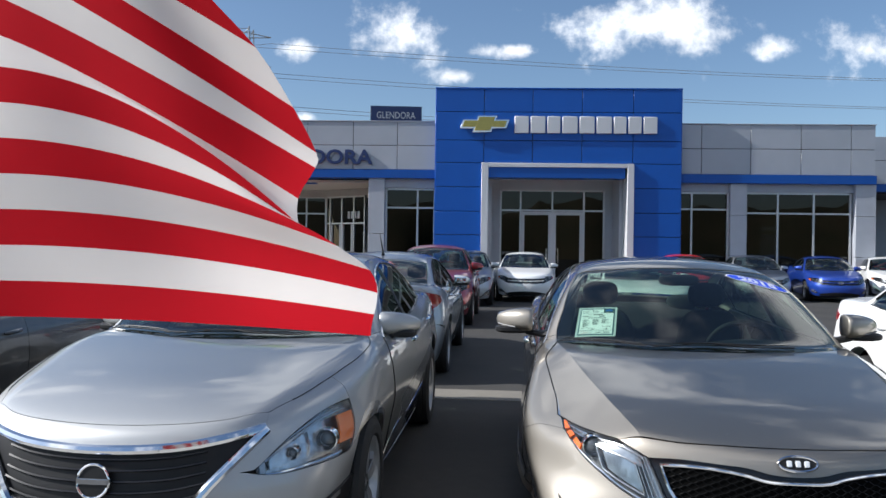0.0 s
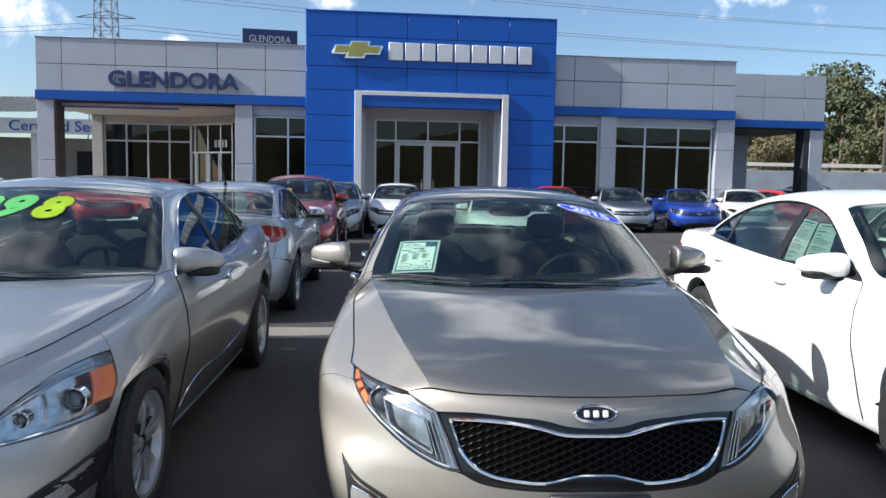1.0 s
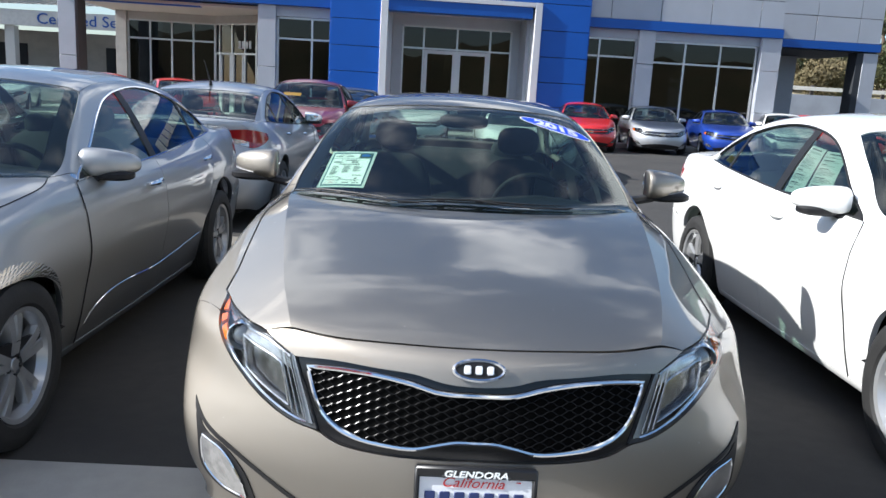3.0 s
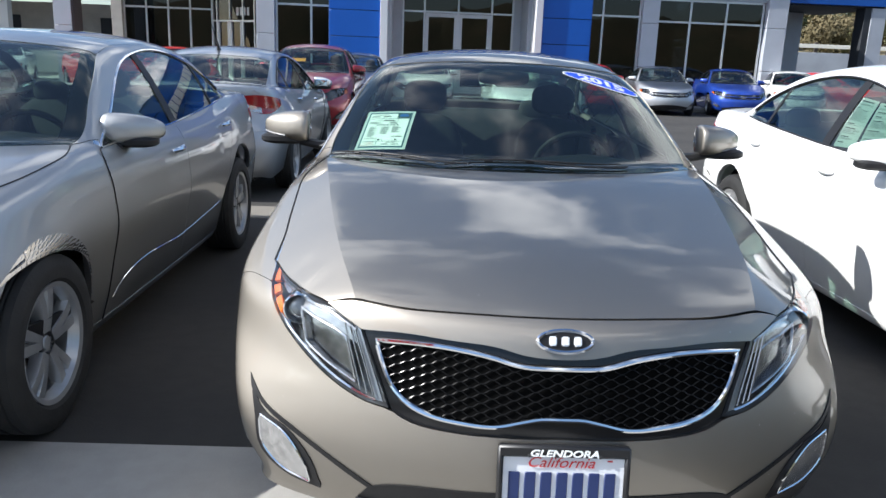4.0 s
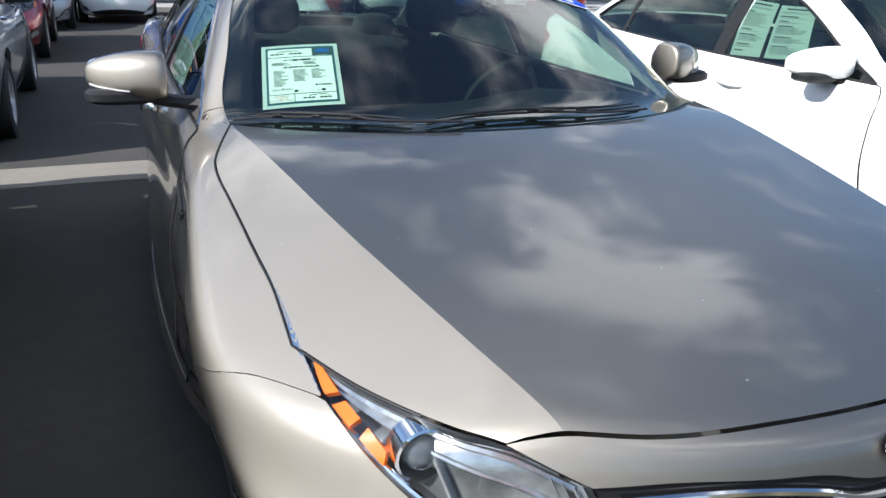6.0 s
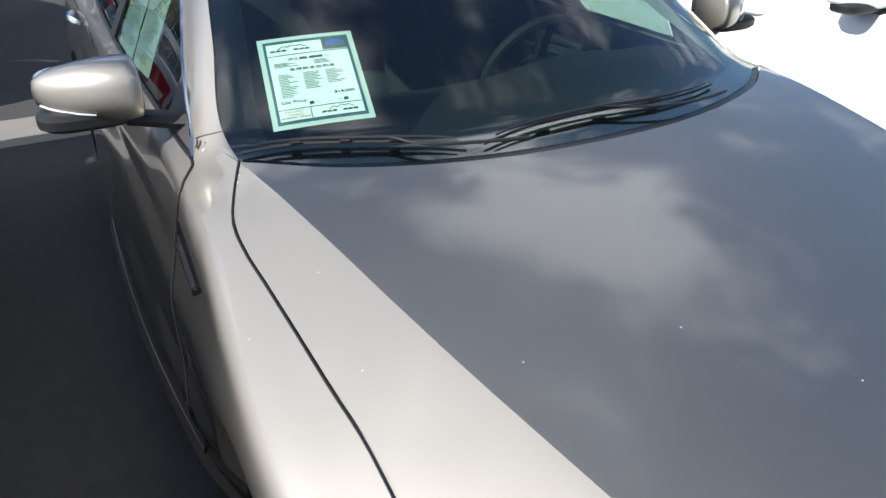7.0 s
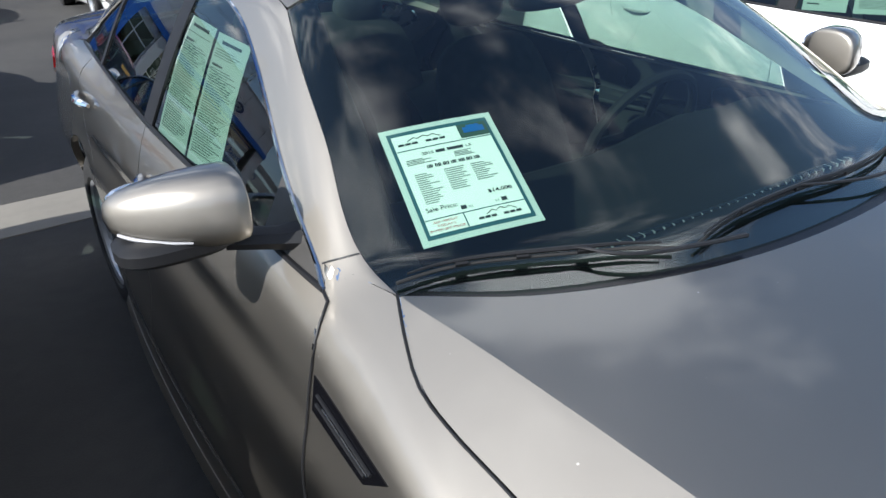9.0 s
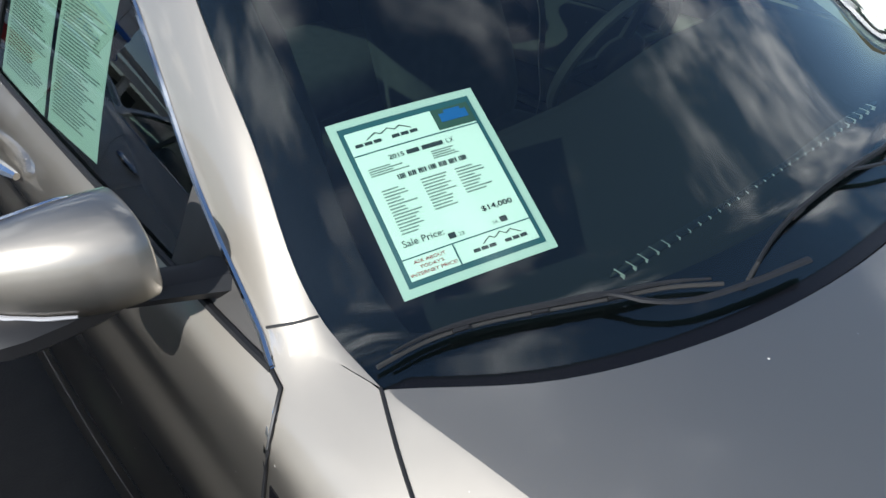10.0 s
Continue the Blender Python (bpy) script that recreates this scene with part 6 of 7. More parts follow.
def leaf_cloud(rng, centres, radii, count, size):
    """Many small leaf blades scattered over clumps."""
    pick = rng.choice(len(centres), count, p=np.array(radii) ** 2 / np.sum(np.array(radii) ** 2))
    d = rng.normal(size=(count, 3))
    d /= np.linalg.norm(d, axis=1, keepdims=True)
    c = np.array(centres)[pick] + d * (np.array(radii)[pick] * rng.uniform(0.55, 1.05, count) ** 0.6)[:, None] * (1, 1, 0.8)
    a = rng.normal(size=(count, 3))
    a /= np.linalg.norm(a, axis=1, keepdims=True)
    b = np.cross(a, d + rng.normal(size=(count, 3)) * 0.4)
    b /= np.maximum(np.linalg.norm(b, axis=1, keepdims=True), 1e-6)
    s = size * rng.uniform(0.6, 1.4, (count, 1))
    v = np.stack([c - a * s, c + b * s * 0.45, c + a * s, c - b * s * 0.45], 1).reshape(-1, 3)
    return v, (np.arange(count)[:, None] * 4 + np.arange(4)).tolist()


leaf_mats = [material("leaves_olive", (0.085, 0.088, 0.032), 0.7, vary=0.6, scale=0.5, second=(0.03, 0.04, 0.015)), material("leaves_green", (0.058, 0.074, 0.026), 0.7, vary=0.6, scale=0.5, second=(0.02, 0.03, 0.012)),
             material("leaves_dry", (0.13, 0.102, 0.048), 0.8, vary=0.6, scale=0.5, second=(0.06, 0.06, 0.025))]
bark = material("bark", (0.16, 0.12, 0.09), 0.9, vary=0.5, scale=3)


def tree(x, y, z, h, r, kind, rng, label):
    root = tagged(new("tree"), label, "tree", "trees on the hillside")
    root.matrix_basis = pose(x, y, z)
    t = np.linspace(0, 1, 7)
    bend = rng.normal(size=2) * 0.06 * h
    rod("trunk", np.stack([bend[0] * t * t, bend[1] * t * t, h * 0.75 * t], 1), np.linspace(0.05, 0.018, 7) * h * 0.7, bark, root, 7)
    centres, radii = [], []
    for i in range(11):
        a, q = rng.uniform(0, 6.28), rng.uniform(0.1, 0.75)
        c = np.array([math.cos(a) * r * q, math.sin(a) * r * q, h * rng.uniform(0.14, 0.95)])
        centres.append(c)
        radii.append(r * rng.uniform(0.28, 0.5))
        if i < 6:
            rod("limb", np.array([(bend[0] * 0.2, bend[1] * 0.2, h * 0.35), c * (0.6, 0.6, 0.85), c]), np.array([0.014, 0.009, 0.004]) * h, bark, root, 5)
    v, f = leaf_cloud(rng, centres, radii, 4800, 0.019 * h + 0.08)
    piece("crown", v, f, leaf_mats[kind], root, sharp=10)
    return root


rng = np.random.default_rng(5)
for i in range(58):
    x = 17 + i * 3.3 + rng.uniform(-1, 1) if i < 34 else 30 + (i - 34) * 4.4 + rng.uniform(-1.5, 1.5)
    y = 66 + rng.uniform(0, 22) if i < 34 else rng.uniform(92, 118)
    w_ = (y - 61) / 150
    z = 2.6 + 10 * max(0, w_ - 0.06) ** 0.8 * (0.35 + 0.65 * min(1, max(0, ((x - 14) / 150 - 0.12) * 3)))
    open_side = x / (y + 2.6) < 0.53
    h = rng.uniform(4.0, 5.4) + (1.5 if i >= 34 else 0) if open_side else rng.uniform(6.5, 10.0) if i < 34 else rng.uniform(9.0, 14.0)
    k = int(rng.choice([0, 0, 1, 1, 2]))
    tree(x, y, z, h, h * (rng.uniform(0.42, 0.58) + (0.15 if open_side else 0)), k, rng, ["olive green leafy tree on the dry slope", "dark green bushy tree on the dry slope", "dry brownish tree on the slope"][k])


# ---- cars ----
paint_champagne = car_paint("champagne_paint", (0.315, 0.288, 0.248), 1.0, 0.70)
paint_silver = car_paint("silver_paint", (0.44, 0.448, 0.45), 1.0, 0.75)
paint_silver2 = car_paint("cool_silver_paint", (0.46, 0.48, 0.505), 1.0, 0.75)
paint_white = car_paint("white_paint", (0.80, 0.80, 0.78), 0.0, 0.4, 0.03)
paint_maroon = car_paint("maroon_paint", (0.26, 0.010, 0.020), 0.6, 0.35)
paint_red = car_paint("red_paint", (0.60, 0.010, 0.012), 0.2, 0.35)
paint_blue = car_paint("blue_paint", (0.012, 0.055, 0.36), 0.4, 0.3)
paint_dark = car_paint("graphite_paint", (0.055, 0.058, 0.062), 0.5, 0.35)

hero, HC = build_car("champagne grey metallic saloon parked nose out", paint_champagne, pose(0, 0, 0), face="hero", fine=1.25, skin=Sedan(0.0, True), wheel=(0.325, 0.205, 10, False), category="car", mirror_at=(0.885, 1.068, 0.212))
silver, SC = build_car("silver saloon with chrome grille and price on windshield", paint_silver, pose(-2.565, 0.0, 0), face="wide", fine=1.0, scale=(1.0, 1.0, 1.012), axles=(0.925, 3.74), skin=Sedan(0.07), wheel=(0.33, 0.215, 5, True), handle="chrome", trim="chrome", mirror_at=(0.775, 1.015, 0.235))
white, WC = build_car("plain white saloon with papers in side window", paint_white, pose(2.70, 0.13, 0), face="bar", fine=1.0, scale=(0.985, 0.965, 1.015), skin=Sedan(0.05), wheel=(0.335, 0.215, 5, False), trim="trim_black", mirror_at=(0.82, 1.018, 0.235))
tailcar, TC = build_car("silver grey saloon parked tail out", paint_silver2, pose(-2.62, 10.05, 0, 0, 0, 180), face="plain", fine=0.8, scale=(0.985, 0.965, 1.0), wheel=(0.32, 0.205, 5, True), handle="chrome", trim="trim_black")
far = [
    ("maroon crossover with yellow price sticker", paint_maroon, -2.62, 11.6, 0, (0.99, 0.95, 1.10)),
    ("pale silver saloon behind the maroon car", paint_silver2, -2.35, 17.2, 0, (0.98, 0.95, 1.03)),
    ("white compact saloon near the entrance", paint_white, -0.58, 19.3, 0, (0.97, 0.95, 1.0)),
    ("white saloon standing two rows behind", paint_white, 1.6, 11.4, 0, (0.98, 0.95, 0.96)),
    ("bright red saloon in the front row", paint_red, 4.5, 21.0, -4, (0.97, 0.93, 1.0)),
    ("pale silver hatchback parked before the showroom", paint_silver2, 6.8, 21.6, -6, (0.98, 0.95, 1.0)),
    ("blue hatchback parked before the showroom", paint_blue, 9.15, 22.0, -9, (0.98, 0.95, 1.0)),
    ("white hatchback at the end of the row", paint_white, 11.7, 23.5, -14, (0.98, 0.95, 1.0)),
    ("bright red coupe under the canopy", paint_red, -9.1, 21.0, 35, (1.0, 0.98, 1.05)),
    ("bright red saloon beside the coupe", paint_red, -6.9, 20.5, 30, (1.0, 0.98, 1.02)),
    ("bright red saloon beyond the white car", paint_red, 15.8, 25.2, 62, (0.98, 0.95, 1.0)),
    ("dark grey saloon beyond the white car", paint_dark, 19.5, 31.0, 60, (0.98, 0.95, 1.02)),
    ("dark grey van by the retaining wall", paint_dark, 22.0, 33.5, 40, (1.05, 1.0, 1.22)),
    ("dark grey saloon beside the silver car", paint_dark, -5.35, -0.1, 0, (1.0, 1.0, 1.0)),
    ("white saloon far behind the silver car", paint_white, -14.5, 24.0, 20, (1.0, 1.0, 1.0)),
]
pattern, _ = build_car("template", paint_dark, pose(0, 0, 0), face="bar", fine=0.5, wheel=(0.32, 0.21, 5, False), trim="trim_black")


def repaint(ob, m, label, paint):
    """A copy of the plain saloon in another paint."""
    c = copy_thing(ob, m)
    for o in c.children_recursive:
        if o.type == "MESH" and o.data.materials[0] == paint_dark:
            o.material_slots[0].link = "OBJECT"
            o.material_slots[0].material = paint
    return tagged(c, label)


for i, (label, pm, x, y, rz, sc) in enumerate(far):
    m = pose(x, y, 0, 0, 0, rz) @ Matrix.Diagonal((*sc, 1))
    if i == len(far) - 1:
        pattern.matrix_basis = m
        tagged(pattern, label)
        for o in pattern.children_recursive:
            if o.type == "MESH" and o.data.materials[0] == paint_dark:
                o.material_slots[0].link = "OBJECT"
                o.material_slots[0].material = pm
    else:
        repaint(pattern, m, label, pm)


# ---- papers, stickers and small things ----
class Board:
    """A flat thing laid along a skin: four corners (top left, top right, bottom right, bottom left) as the camera sees them."""

    def __init__(self, coach, corners, thing, off):
        self.c, self.p, self.thing, self.off = coach, np.array(corners, float), thing, off

    def place(self, uv, rise=0.0):
        uv = np.asarray(uv, float)
        u, v = uv[..., :1], uv[..., 1:2]
        a, b, c, d = self.p
        flat = (1 - u) * (1 - v) * a + u * (1 - v) * b + u * v * c + (1 - u) * v * d
        return self.c.lay(flat, self.off + rise)[0] * self.c.k

    def patch(self, name, u0, u1, v0, v1, mat, rise=0.0, n=8, thick=0.0006, label="", parent=None):
        uv = np.stack(np.meshgrid(np.linspace(u0, u1, n), np.linspace(v0, v1, n)), -1)
        top, low = self.place(uv, rise).reshape(-1, 3), self.place(uv, rise - thick).reshape(-1, 3)
        f = grid_faces(n, n)
        f = f + [[i + n * n for i in q][::-1] for q in f]
        edge = [i for i in range(n)] + [i * n + n - 1 for i in range(1, n)] + [n * n - 1 - i for i in range(1, n)] + [(n - 1 - i) * n for i in range(1, n - 1)]
        for a, b in zip(edge, edge[1:] + edge[:1]):
            f.append([b, a, a + n * n, b + n * n])
        return piece(name, np.concatenate([top, low]), f, mat, parent or self.thing, label, 30)

    def letter(self, name, body, u, v, height, width, mat, rise=0.0008, label="", bold=0.0, shear=0.0):
        """Words centred at (u, v), in shares of the board."""
        ob = words(name, body, 1.0, 0.0, mat, self.thing, 1.0, label, shear, bold)
        me = ob.data
        co = np.empty(len(me.vertices) * 3)
        me.vertices.foreach_get("co", co)
        co = co.reshape(-1, 3)
        v3 = self.place(np.stack([u + co[:, 0] * width, v - co[:, 2] * height], 1), rise)
        me.vertices.foreach_set("co", v3.ravel())
        me.update()
        return ob


ink = material("ink", (0.03, 0.035, 0.04), 0.6)
ink_grey = material("faint_ink", (0.25, 0.27, 0.27), 0.6)
ink_red = material("red_ink", (0.55, 0.03, 0.03), 0.6)
teal = material("teal_border", (0.03, 0.10, 0.13), 0.5)
photo_blue = material("photo_blue", (0.02, 0.12, 0.40), 0.4)
paper = MATS["white_paper"]
film = material("laminate", (0.62, 0.66, 0.64), 0.15, coat=0.5)
lime = material("lime_sticker", (0.55, 0.80, 0.04), 0.4, vary=0.15, scale=8)
mint = material("green_sticker", (0.20, 0.72, 0.22), 0.4, vary=0.15, scale=8)
sticker_blue = material("sticker_blue", (0.014, 0.065, 0.62), 0.5, spec=0.2)

# price sheet behind the windshield
sheet = tagged(new("price_sheet"), "laminated price sheet inside the windshield of the champagne saloon", "price sheet")
S1 = Board(HC, [(-0.615, 1.722, 1.161), (-0.404, 1.658, 1.174), (-0.444, 1.439, 1.029), (-0.660, 1.503, 1.016)], sheet, -0.012)
S1.patch("laminate", 0, 1, 0, 1, film, 0.0, 10)
S1.patch("border", 0.055, 0.945, 0.045, 0.955, teal, 0.001, 10)
S1.patch("paper", 0.085, 0.915, 0.080, 0.925, paper, 0.002, 10)
S1.patch("photo", 0.66, 0.915, 0.082, 0.205, material("photo_dark", (0.05, 0.09, 0.07), 0.4), 0.003)
S1.patch("photo_shape", 0.70, 0.885, 0.115, 0.165, photo_blue, 0.004)
S1.patch("photo_shape", 0.74, 0.85, 0.098, 0.125, photo_blue, 0.0042)
for v0 in (0.215, 0.808):
    S1.patch("rule", 0.085, 0.915, v0, v0 + 0.006, teal, 0.003)
S1.patch("rule", 0.395, 0.403, 0.812, 0.925, teal, 0.003)
for u0, v0, w in ((0.12, 0.155, 0.42), (0.50, 0.875, 0.36)):
    for i in range(7):
        if i != 3:
            S1.patch("name_bar", u0 + w * i / 7, u0 + w * (i + 0.82) / 7, v0, v0 + 0.018, ink, 0.003)
    pk = [(u0 + w * q, v0 - 0.012 - 0.035 * h) for q, h in ((0.2, 0), (0.35, 0.8), (0.43, 0.35), (0.55, 1.0), (0.65, 0.45), (0.74, 0.9), (0.9, 0))]
    for a, b in zip(pk[:-1], pk[1:]):
        rod("peak_line", S1.place(np.linspace(a, b, 4), 0.003), 0.0007, ink, sheet, 4)
S1.letter("heading", "2015", 0.33, 0.272, 0.026, 0.10, ink, 0.003, bold=0.01)
for u0, u1 in ((0.40, 0.48), (0.50, 0.64)):
    S1.patch("name_bar", u0, u1, 0.26, 0.284, ink, 0.003)
S1.letter("heading", "LX", 0.69, 0.272, 0.026, 0.05, ink, 0.003)
for i in range(34):
    if i % 5 != 4:
        S1.patch("code_bar", 0.28 + i * 0.0135, 0.28 + i * 0.0135 + (0.009 if i % 3 else 0.006), 0.375, 0.402, ink, 0.003, 3)
rngs = np.random.default_rng(11)
for col, (u0, rows) in enumerate(((0.15, 15), (0.40, 11), (0.63, 9))):
    for r in range(rows):
        S1.patch("text_line", u0, u0 + rngs.uniform(0.09, 0.19), 0.435 + r * 0.0175, 0.442 + r * 0.0175, ink_grey, 0.003, 3)
for u0 in (0.13, 0.54):
    for r in range(4):
        S1.patch("text_line", u0, u0 + rngs.uniform(0.12, 0.26), 0.305 + r * 0.013, 0.311 + r * 0.013, ink_grey, 0.003, 3)
S1.letter("price", "$14,000", 0.765, 0.69, 0.034, 0.205, ink, 0.003, bold=0.02)
S1.letter("price_label", "Sale Price:", 0.255, 0.735, 0.036, 0.26, ink, 0.003)
for u0 in (0.40, 0.74):
    S1.patch("pump_mark", u0, u0 + 0.045, 0.755, 0.785, ink, 0.003, 3)
for body, u in (("23", 0.48), ("34", 0.70)):
    S1.letter("mileage", body, u, 0.775, 0.018, 0.035, ink_grey, 0.003)
for i, (body, w) in enumerate((("ASK ABOUT", 0.20), ("TODAY'S", 0.15), ("INTERNET PRICE!", 0.29))):
    S1.letter("red_words", body, 0.24, 0.838 + i * 0.031, 0.018, w, ink_red, 0.003)

# year sticker
st = tagged(new("year_sticker"), "blue oval windshield sticker reading 2015", "sticker")
Y1 = Board(HC, [(0.262, 1.998, 1.385), (0.618, 1.945, 1.305), (0.648, 1.868, 1.245), (0.288, 1.915, 1.322)], st, 0.0005)


def oval(board, name, k, mat, rise):
    ang = np.linspace(0, 2 * np.pi, 40, endpoint=False)
    ring = np.stack([0.5 + 0.5 * k * np.cos(ang), 0.5 + 0.5 * (1 - (1 - k) * 2.6) * np.sin(ang)], 1)
    inner = 0.5 + (ring - 0.5) * 0.5
    pts = np.concatenate([board.place(ring, rise), board.place(inner, rise), board.place(np.array([[0.5, 0.5]]), rise)])
    f = [(i, (i + 1) % 40, 40 + (i + 1) % 40, 40 + i) for i in range(40)] + [(40 + i, 40 + (i + 1) % 40, 80) for i in range(40)]
    return piece(name, pts, [q[::-1] for q in f], mat, board.thing)


oval(Y1, "sticker_rim", 1.0, paper, 0.0004)
oval(Y1, "sticker_face", 0.955, sticker_blue, 0.001)
Y1.letter("year", "2015", 0.5, 0.5, 0.60, 0.62, paper, 0.0018, bold=0.05, shear=0.12)

# price digits on the silver saloon, four stickers
SM = silver.matrix_basis.copy()
for ch, x, mt in (("3", -0.40, lime), ("9", -0.225, mint), ("9", -0.05, mint), ("8", 0.13, lime)):
    dg = tagged(new("price_digit"), "bright green price digit stuck on the windshield" if mt is mint else "bright yellow price digit stuck on the windshield", "sticker", "price digits")
    dg.matrix_basis = SM
    bd = Board(SC, [(x - 0.10, 1.935, 1.335), (x + 0.10, 1.935, 1.335), (x + 0.10, 1.70, 1.205), (x - 0.10, 1.70, 1.205)], dg, 0.0)
    bd.letter("digit_edge", ch, 0.5, 0.5, 0.98, 0.90, ink, 0.001, bold=0.07, shear=0.25)
    bd.letter("digit", ch, 0.5, 0.5, 0.90, 0.82, mt, 0.002, bold=0.06, shear=0.25)


def notice(coach, root_m, corners, label):
    """A printed window form."""
    o = tagged(new("window_form"), label, "paper", "window forms")
    o.matrix_basis = root_m
    bd = Board(coach, corners, o, -0.012)
    bd.patch("paper", 0, 1, 0, 1, paper, 0.0, 8)
    bd.patch("title_bar", 0.2, 0.8, 0.05, 0.075, ink, 0.001, 3)
    r = np.random.default_rng(int(abs(corners[0][1]) * 1000))
    v = 0.12
    while v < 0.93:
        if r.uniform() < 0.14:
            v += 0.04
            bd.patch("title_bar", 0.1, 0.1 + r.uniform(0.2, 0.6), v, v + 0.018, ink, 0.001, 3)
            v += 0.035
            continue
        bd.patch("text_line", 0.08, 0.08 + r.uniform(0.5, 0.84), v, v + 0.007, ink_grey, 0.001, 3)
        v += 0.019
    return o


I4 = Matrix.Identity(4)
notice(HC, I4, [(-0.653, 2.690, 1.277), (-0.662, 2.462, 1.265), (-0.818, 2.385, 0.985), (-0.814, 2.634, 0.990)], "printed buyer's form in the side window of the champagne saloon")
notice(HC, I4, [(-0.665, 2.440, 1.261), (-0.668, 2.215, 1.254), (-0.815, 2.140, 0.990), (-0.818, 2.366, 0.985)], "second printed form beside it in the side window")
WM = white.matrix_basis.copy()
notice(WC, WM, [(-0.665, 2.545, 1.262), (-0.676, 2.330, 1.245), (-0.813, 2.270, 1.000), (-0.818, 2.475, 0.995)], "printed buyer's form in the side window of the white saloon")
notice(WC, WM, [(-0.680, 2.310, 1.240), (-0.676, 2.088, 1.237), (-0.800, 1.989, 1.010), (-0.813, 2.240, 1.000)], "second printed form in the white saloon's side window")
ws_sheet = tagged(new("price_sheet"), "printed price sheet inside the white saloon's windshield", "price sheet")
ws_sheet.matrix_basis = WM
S2 = Board(WC, [(-0.571, 1.684, 1.132), (-0.360, 1.63, 1.14), (-0.43, 1.40, 0.99), (-0.646, 1.421, 0.987)], ws_sheet, -0.012)
S2.patch("border", 0, 1, 0, 1, teal, 0.0, 8)
S2.patch("paper", 0.05, 0.95, 0.04, 0.96, paper, 0.001, 8)
for i in range(16):
    S2.patch("text_line", 0.15, 0.4 + 0.4 * ((i * 7) % 5) / 5, 0.2 + i * 0.04, 0.212 + i * 0.04, ink_grey, 0.002, 3)

# number plate in its frame; the number is left as bars
pl = tagged(new("number_plate"), "white number plate in a black dealer frame", "number plate")
pl.matrix_basis = pose(0.006, -0.088, 0.418, -6)
frame_mat = material("plate_frame", (0.012, 0.012, 0.013), 0.35)
plank("plate", -0.152, 0.152, 0.0, 0.004, -0.076, 0.076, material("plate_white", (0.75, 0.76, 0.78), 0.4), pl, 0.002)
plank("frame_bar", -0.16, 0.16, -0.010, 0.012, 0.056, 0.086, frame_mat, pl, 0.006)
plank("frame_bar", -0.16, 0.16, -0.010, 0.012, -0.086, -0.058, frame_mat, pl, 0.006)
plank("frame_bar", -0.16, -0.146, -0.0095, 0.0118, -0.082, 0.082, frame_mat, pl, 0.005)
plank("frame_bar", 0.146, 0.16, -0.0095, 0.0118, -0.082, 0.082, frame_mat, pl, 0.005)
wd = words("frame_lettering", "GLENDORA", 0.018, 0.001, paper, pl, 0.165, shear=0.2, bold=0.03)
wd.matrix_basis = pose(0, -0.0115, 0.069)
wd = words("state_name", "California", 0.026, 0.0006, ink_red, pl, 0.16, shear=0.35)
wd.matrix_basis = pose(-0.005, -0.003, 0.044)
plank("dash_mark", 0.105, 0.117, -0.0022, -0.0004, 0.047, 0.050, ink_red, pl, 0)
for i in range(7):
    x0 = -0.132 + i * 0.0385
    plank("number_bar", x0, x0 + 0.027, -0.0035, 0.0, -0.052, 0.018, navy, pl, 0.003)
for i in range(9):
    plank("frame_bar_mark", -0.082 + i * 0.0185, -0.068 + i * 0.0185, -0.0118, -0.0101, -0.079, -0.064, paper, pl, 0.001)
for x0 in (-0.122, 0.122):
    plank("frame_badge", x0 - 0.022, x0 + 0.022, -0.0118, -0.0101, -0.075, -0.068, MATS["chrome"], pl, 0.001)
    plank("frame_badge", x0 - 0.008, x0 + 0.008, -0.0122, -0.0101, -0.080, -0.063, MATS["chrome"], pl, 0.001)
for x0 in (-0.085, 0.085):
    v, f = lathe([(0.004, 0.0045), (-0.003, 0.0045), (-0.004, 0.0001)], 8, 1)
    piece("plate_screw", v + (x0, -0.009, 0.062), f, MATS["steel"], pl)

# vents in the front fenders of the champagne saloon
for mir in (False, True):
    a = HC.side([(1.495, 0.850), (1.42, 0.842), (1.33, 0.832), (1.226, 0.822)], 12)
    b = HC.side([(1.491, 0.788), (1.42, 0.783), (1.36, 0.780), (1.294, 0.779)], 12)
    vt = HC.sheet("fender_vent", coons(a, b, line3(a[0], b[0], 5), line3(a[-1], b[-1], 5), 14, 6), MATS["frit"], hero, off=0.002, gap=0, skirt=0.006, mirror=mir, label="glossy black fender vent")
    for q in (0.35, 0.62):
        HC.wire("vent_slat", (a * (1 - q) + b * q)[1:-1], 0.0035, MATS["trim_black"], vt, off=0.004, mirror=mir)
    HC.wire("vent_rim", (a * 0.45 + b * 0.55)[2:-1], 0.0022, MATS["chrome"], vt, off=0.002, mirror=mir)

# whip aerial on the tail-out saloon, and shark fins
ae = rod("aerial", np.array([(0, 3.35, 1.38), (0, 3.38, 1.44), (0.0, 3.62, 1.66)]) * TC.k, np.array([0.03, 0.012, 0.003]), MATS["trim_black"], tailcar, 6)

# dashboard vents line and a cup of clutter on the hero's dash
v, f = blob(0.05, 1.405, 0.949, 0.42, 0.012, 0.004, 3)
piece("defrost_vent", v, f, MATS["gloss_black"], hero, "row of defrost slots on the dashboard")
for i in range(30):
    plank("defrost_slat", -0.35 + i * 0.027, -0.3487 + i * 0.027, 1.392, 1.412, 0.945, 0.9525, MATS["mirror_lens"], hero, 0)

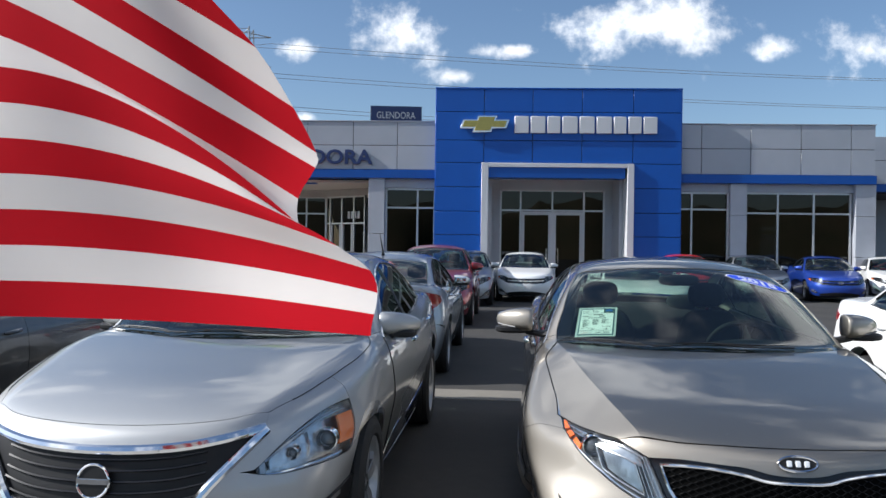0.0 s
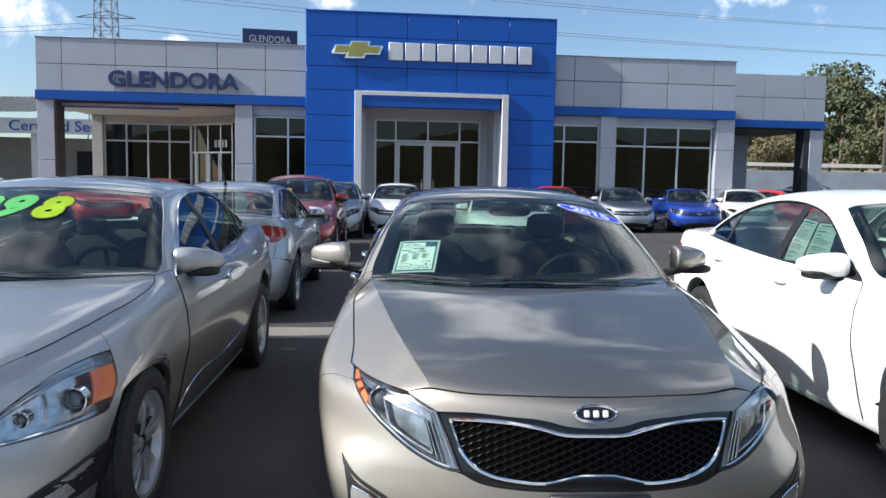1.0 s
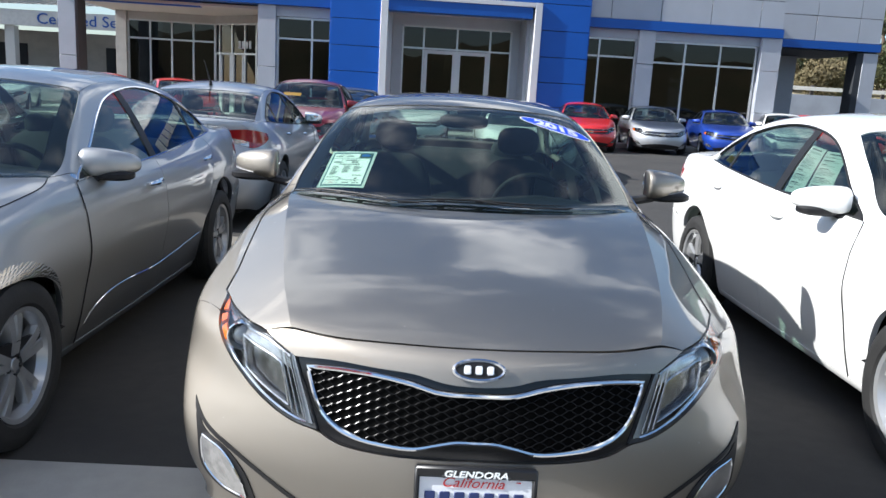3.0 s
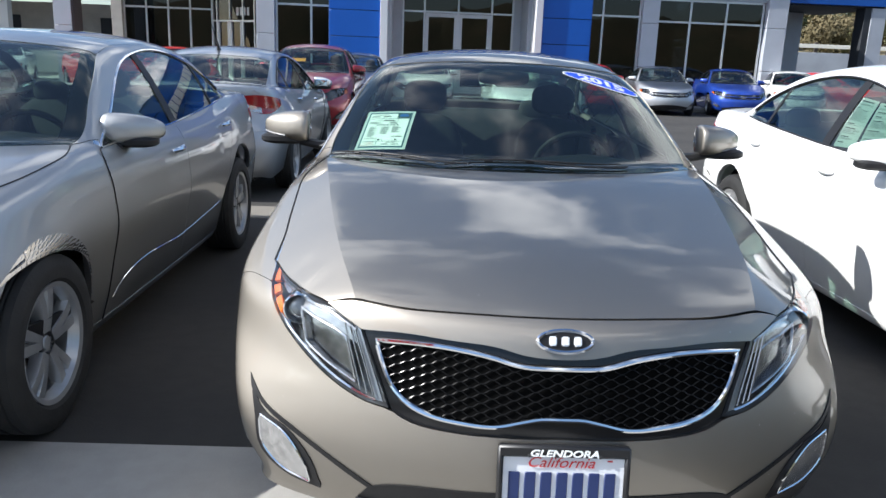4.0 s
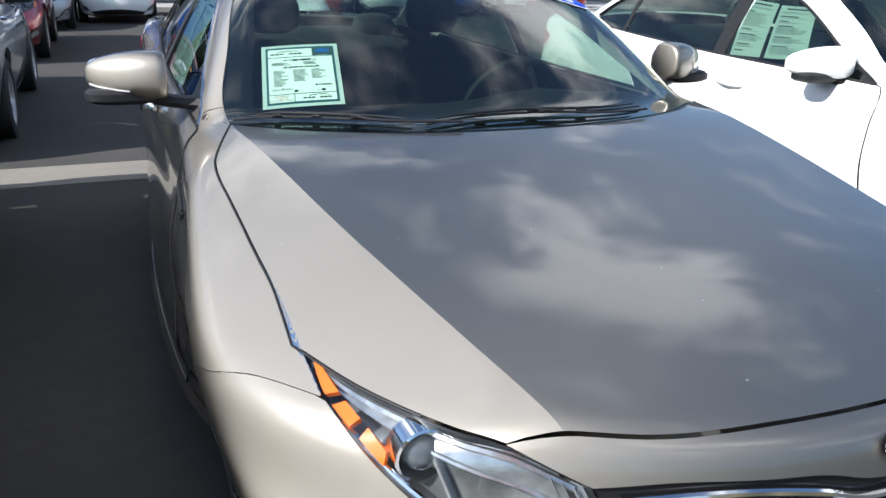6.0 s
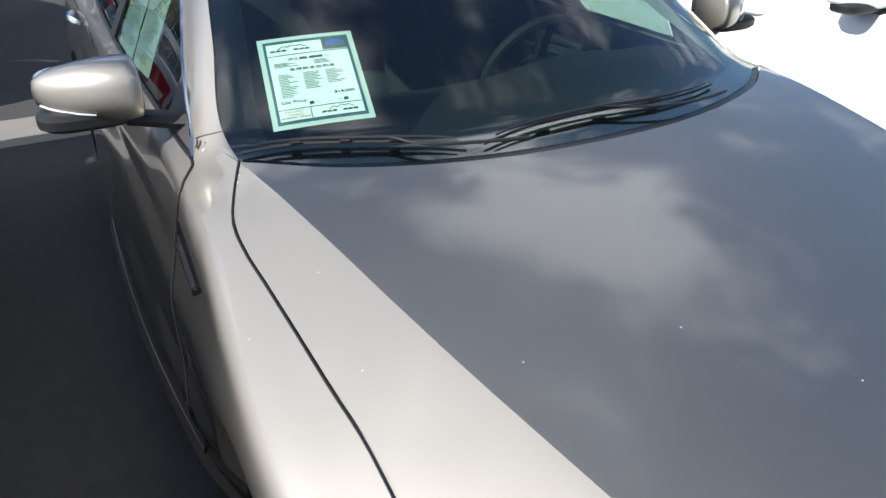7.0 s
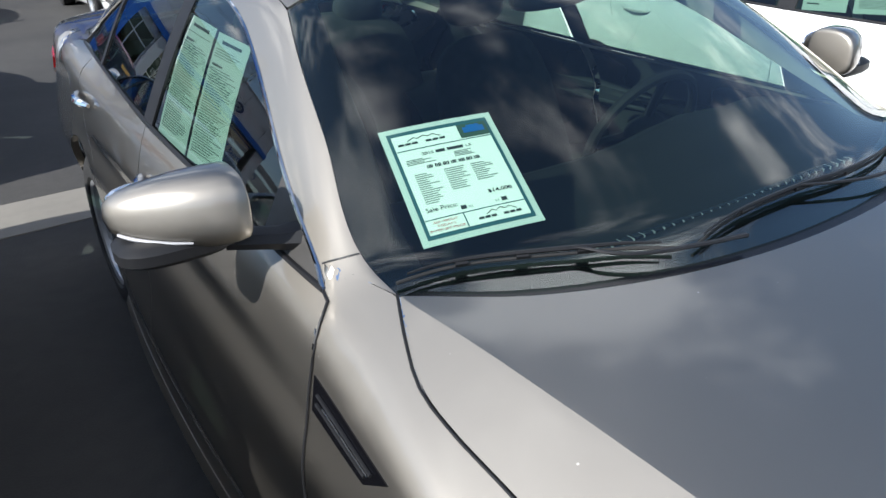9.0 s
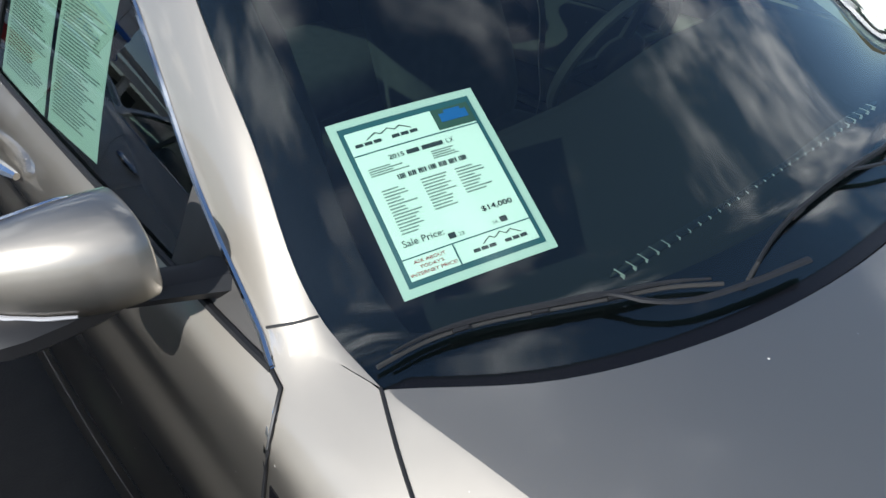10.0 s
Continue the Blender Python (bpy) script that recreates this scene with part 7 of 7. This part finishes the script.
# ---- flag on a pole, hanging into the first view ----
FE = Vector((-1.016, -2.829, 1.479))
flag = tagged(new("flag"), "waving flag with red and white stripes", "flag")
red_cloth = material("red_cloth", (0.55, 0.008, 0.02), 0.9, spec=0.12, vary=0.12, scale=5, bump=0.25, bump_scale=700)
white_cloth = material("white_cloth", (0.84, 0.80, 0.77), 0.9, spec=0.12, vary=0.1, scale=5, bump=0.25, bump_scale=700)
for mt in (red_cloth, white_cloth):
    t_ = mt.node_tree
    thin, both_ = t_.nodes.new("ShaderNodeBsdfTranslucent"), t_.nodes.new("ShaderNodeMixShader")
    thin.inputs[0].default_value = (0.72, 0.012, 0.025, 1) if mt is red_cloth else (0.85, 0.80, 0.76, 1)
    both_.inputs[0].default_value = 0.45
    t_.links.new(t_.nodes["Principled BSDF"].outputs[0], both_.inputs[1])
    t_.links.new(thin.outputs[0], both_.inputs[2])
    t_.links.new(both_.outputs[0], t_.nodes["Material Output"].inputs[0])
D = 0.96
ahead, right, upv = Vector((-0.0877, 0.9961, 0.0)), Vector((0.9961, 0.0877, 0.0)), Vector((0, 0, 1))
edge_a = knots((0.0, -0.306), (0.08, -0.244), (0.16, -0.193), (0.23, -0.166), (0.31, -0.167), (0.38, -0.188), (0.46, -0.187), (0.62, -0.163), (0.70, -0.134), (0.77, -0.094), (1.0, -0.092))
edge_z = knots((0.0, 0.322), (0.08, 0.256), (0.16, 0.176), (0.23, 0.124), (0.31, 0.103), (0.38, 0.066), (0.46, 0.030), (0.62, 0.019), (0.70, 0.001), (0.77, -0.028), (1.0, -0.113))


def cloth(s, q):
    """s along the fly from the pole (0) to the free edge (1), q down the hoist."""
    ea, ez = float(edge_a(q)), float(edge_z(q))
    a = -0.95 + s * (ea + 0.95)
    left = 0.508 - 0.602 * q
    turn = min(max((q - 0.36) / 0.12, 0.0), 1.0)
    turn = turn * turn * (3 - 2 * turn)
    fall = float(np.clip((s - 0.46) / 0.54, 0, 1)) ** (1.1 + 0.8 * turn)
    z = left + (ez - left) * fall
    wave = 0.024 * math.sin(7.5 * s + 3.0 * q) + 0.012 * math.sin(17 * s - 6 * q) * s
    fold = 0.030 * math.exp(-((q - 0.52) / 0.10) ** 2) * s ** 3
    return FE + (ahead + right * a + upv * z) * (D + 0.40 * (1 - s) + wave + fold + 0.07 * (1 - turn) * s ** 2)


for i in range(13):
    n_ = 60
    pts = []
    for r_ in range(4):
        q = (i + r_ / 3) / 13
        pts += [cloth(s, q) for s in np.linspace(0, 1, n_)]
    back = [p - ahead * -0.0012 for p in pts]
    f = grid_faces(4, n_)
    f2 = [[k + 4 * n_ for k in q][::-1] for q in f]
    piece("stripe", [tuple(p) for p in pts] + [tuple(p) for p in back], f + f2, red_cloth if i % 2 == 0 else white_cloth, flag)
pole = rod("flag_pole", np.array([tuple(FE + (ahead + right * -0.95) * (D + 0.40) + upv * (-1.479)), tuple(FE + (ahead + right * -0.95) * (D + 0.40) + upv * 0.85)]), 0.011, mullion_mat, flag, 8)

# yellow price sticker across the top of the maroon crossover's windshield
sticker_mat = material("price_sticker", (0.80, 0.33, 0.03), 0.5, vary=0.3, scale=9.0, second=(0.75, 0.12, 0.02))
st = part("price_sticker", rounded_box(-0.42, -0.08, -0.002, 0.002, -0.055, 0.055, 0.002), sticker_mat)
st.matrix_basis = pose(-2.62, 11.6 + 0.95 * 1.69, 1.10 * 1.17, -58, 0, 0)
tagged(st, "yellow and orange price sticker on a maroon car's windshield", "sticker")
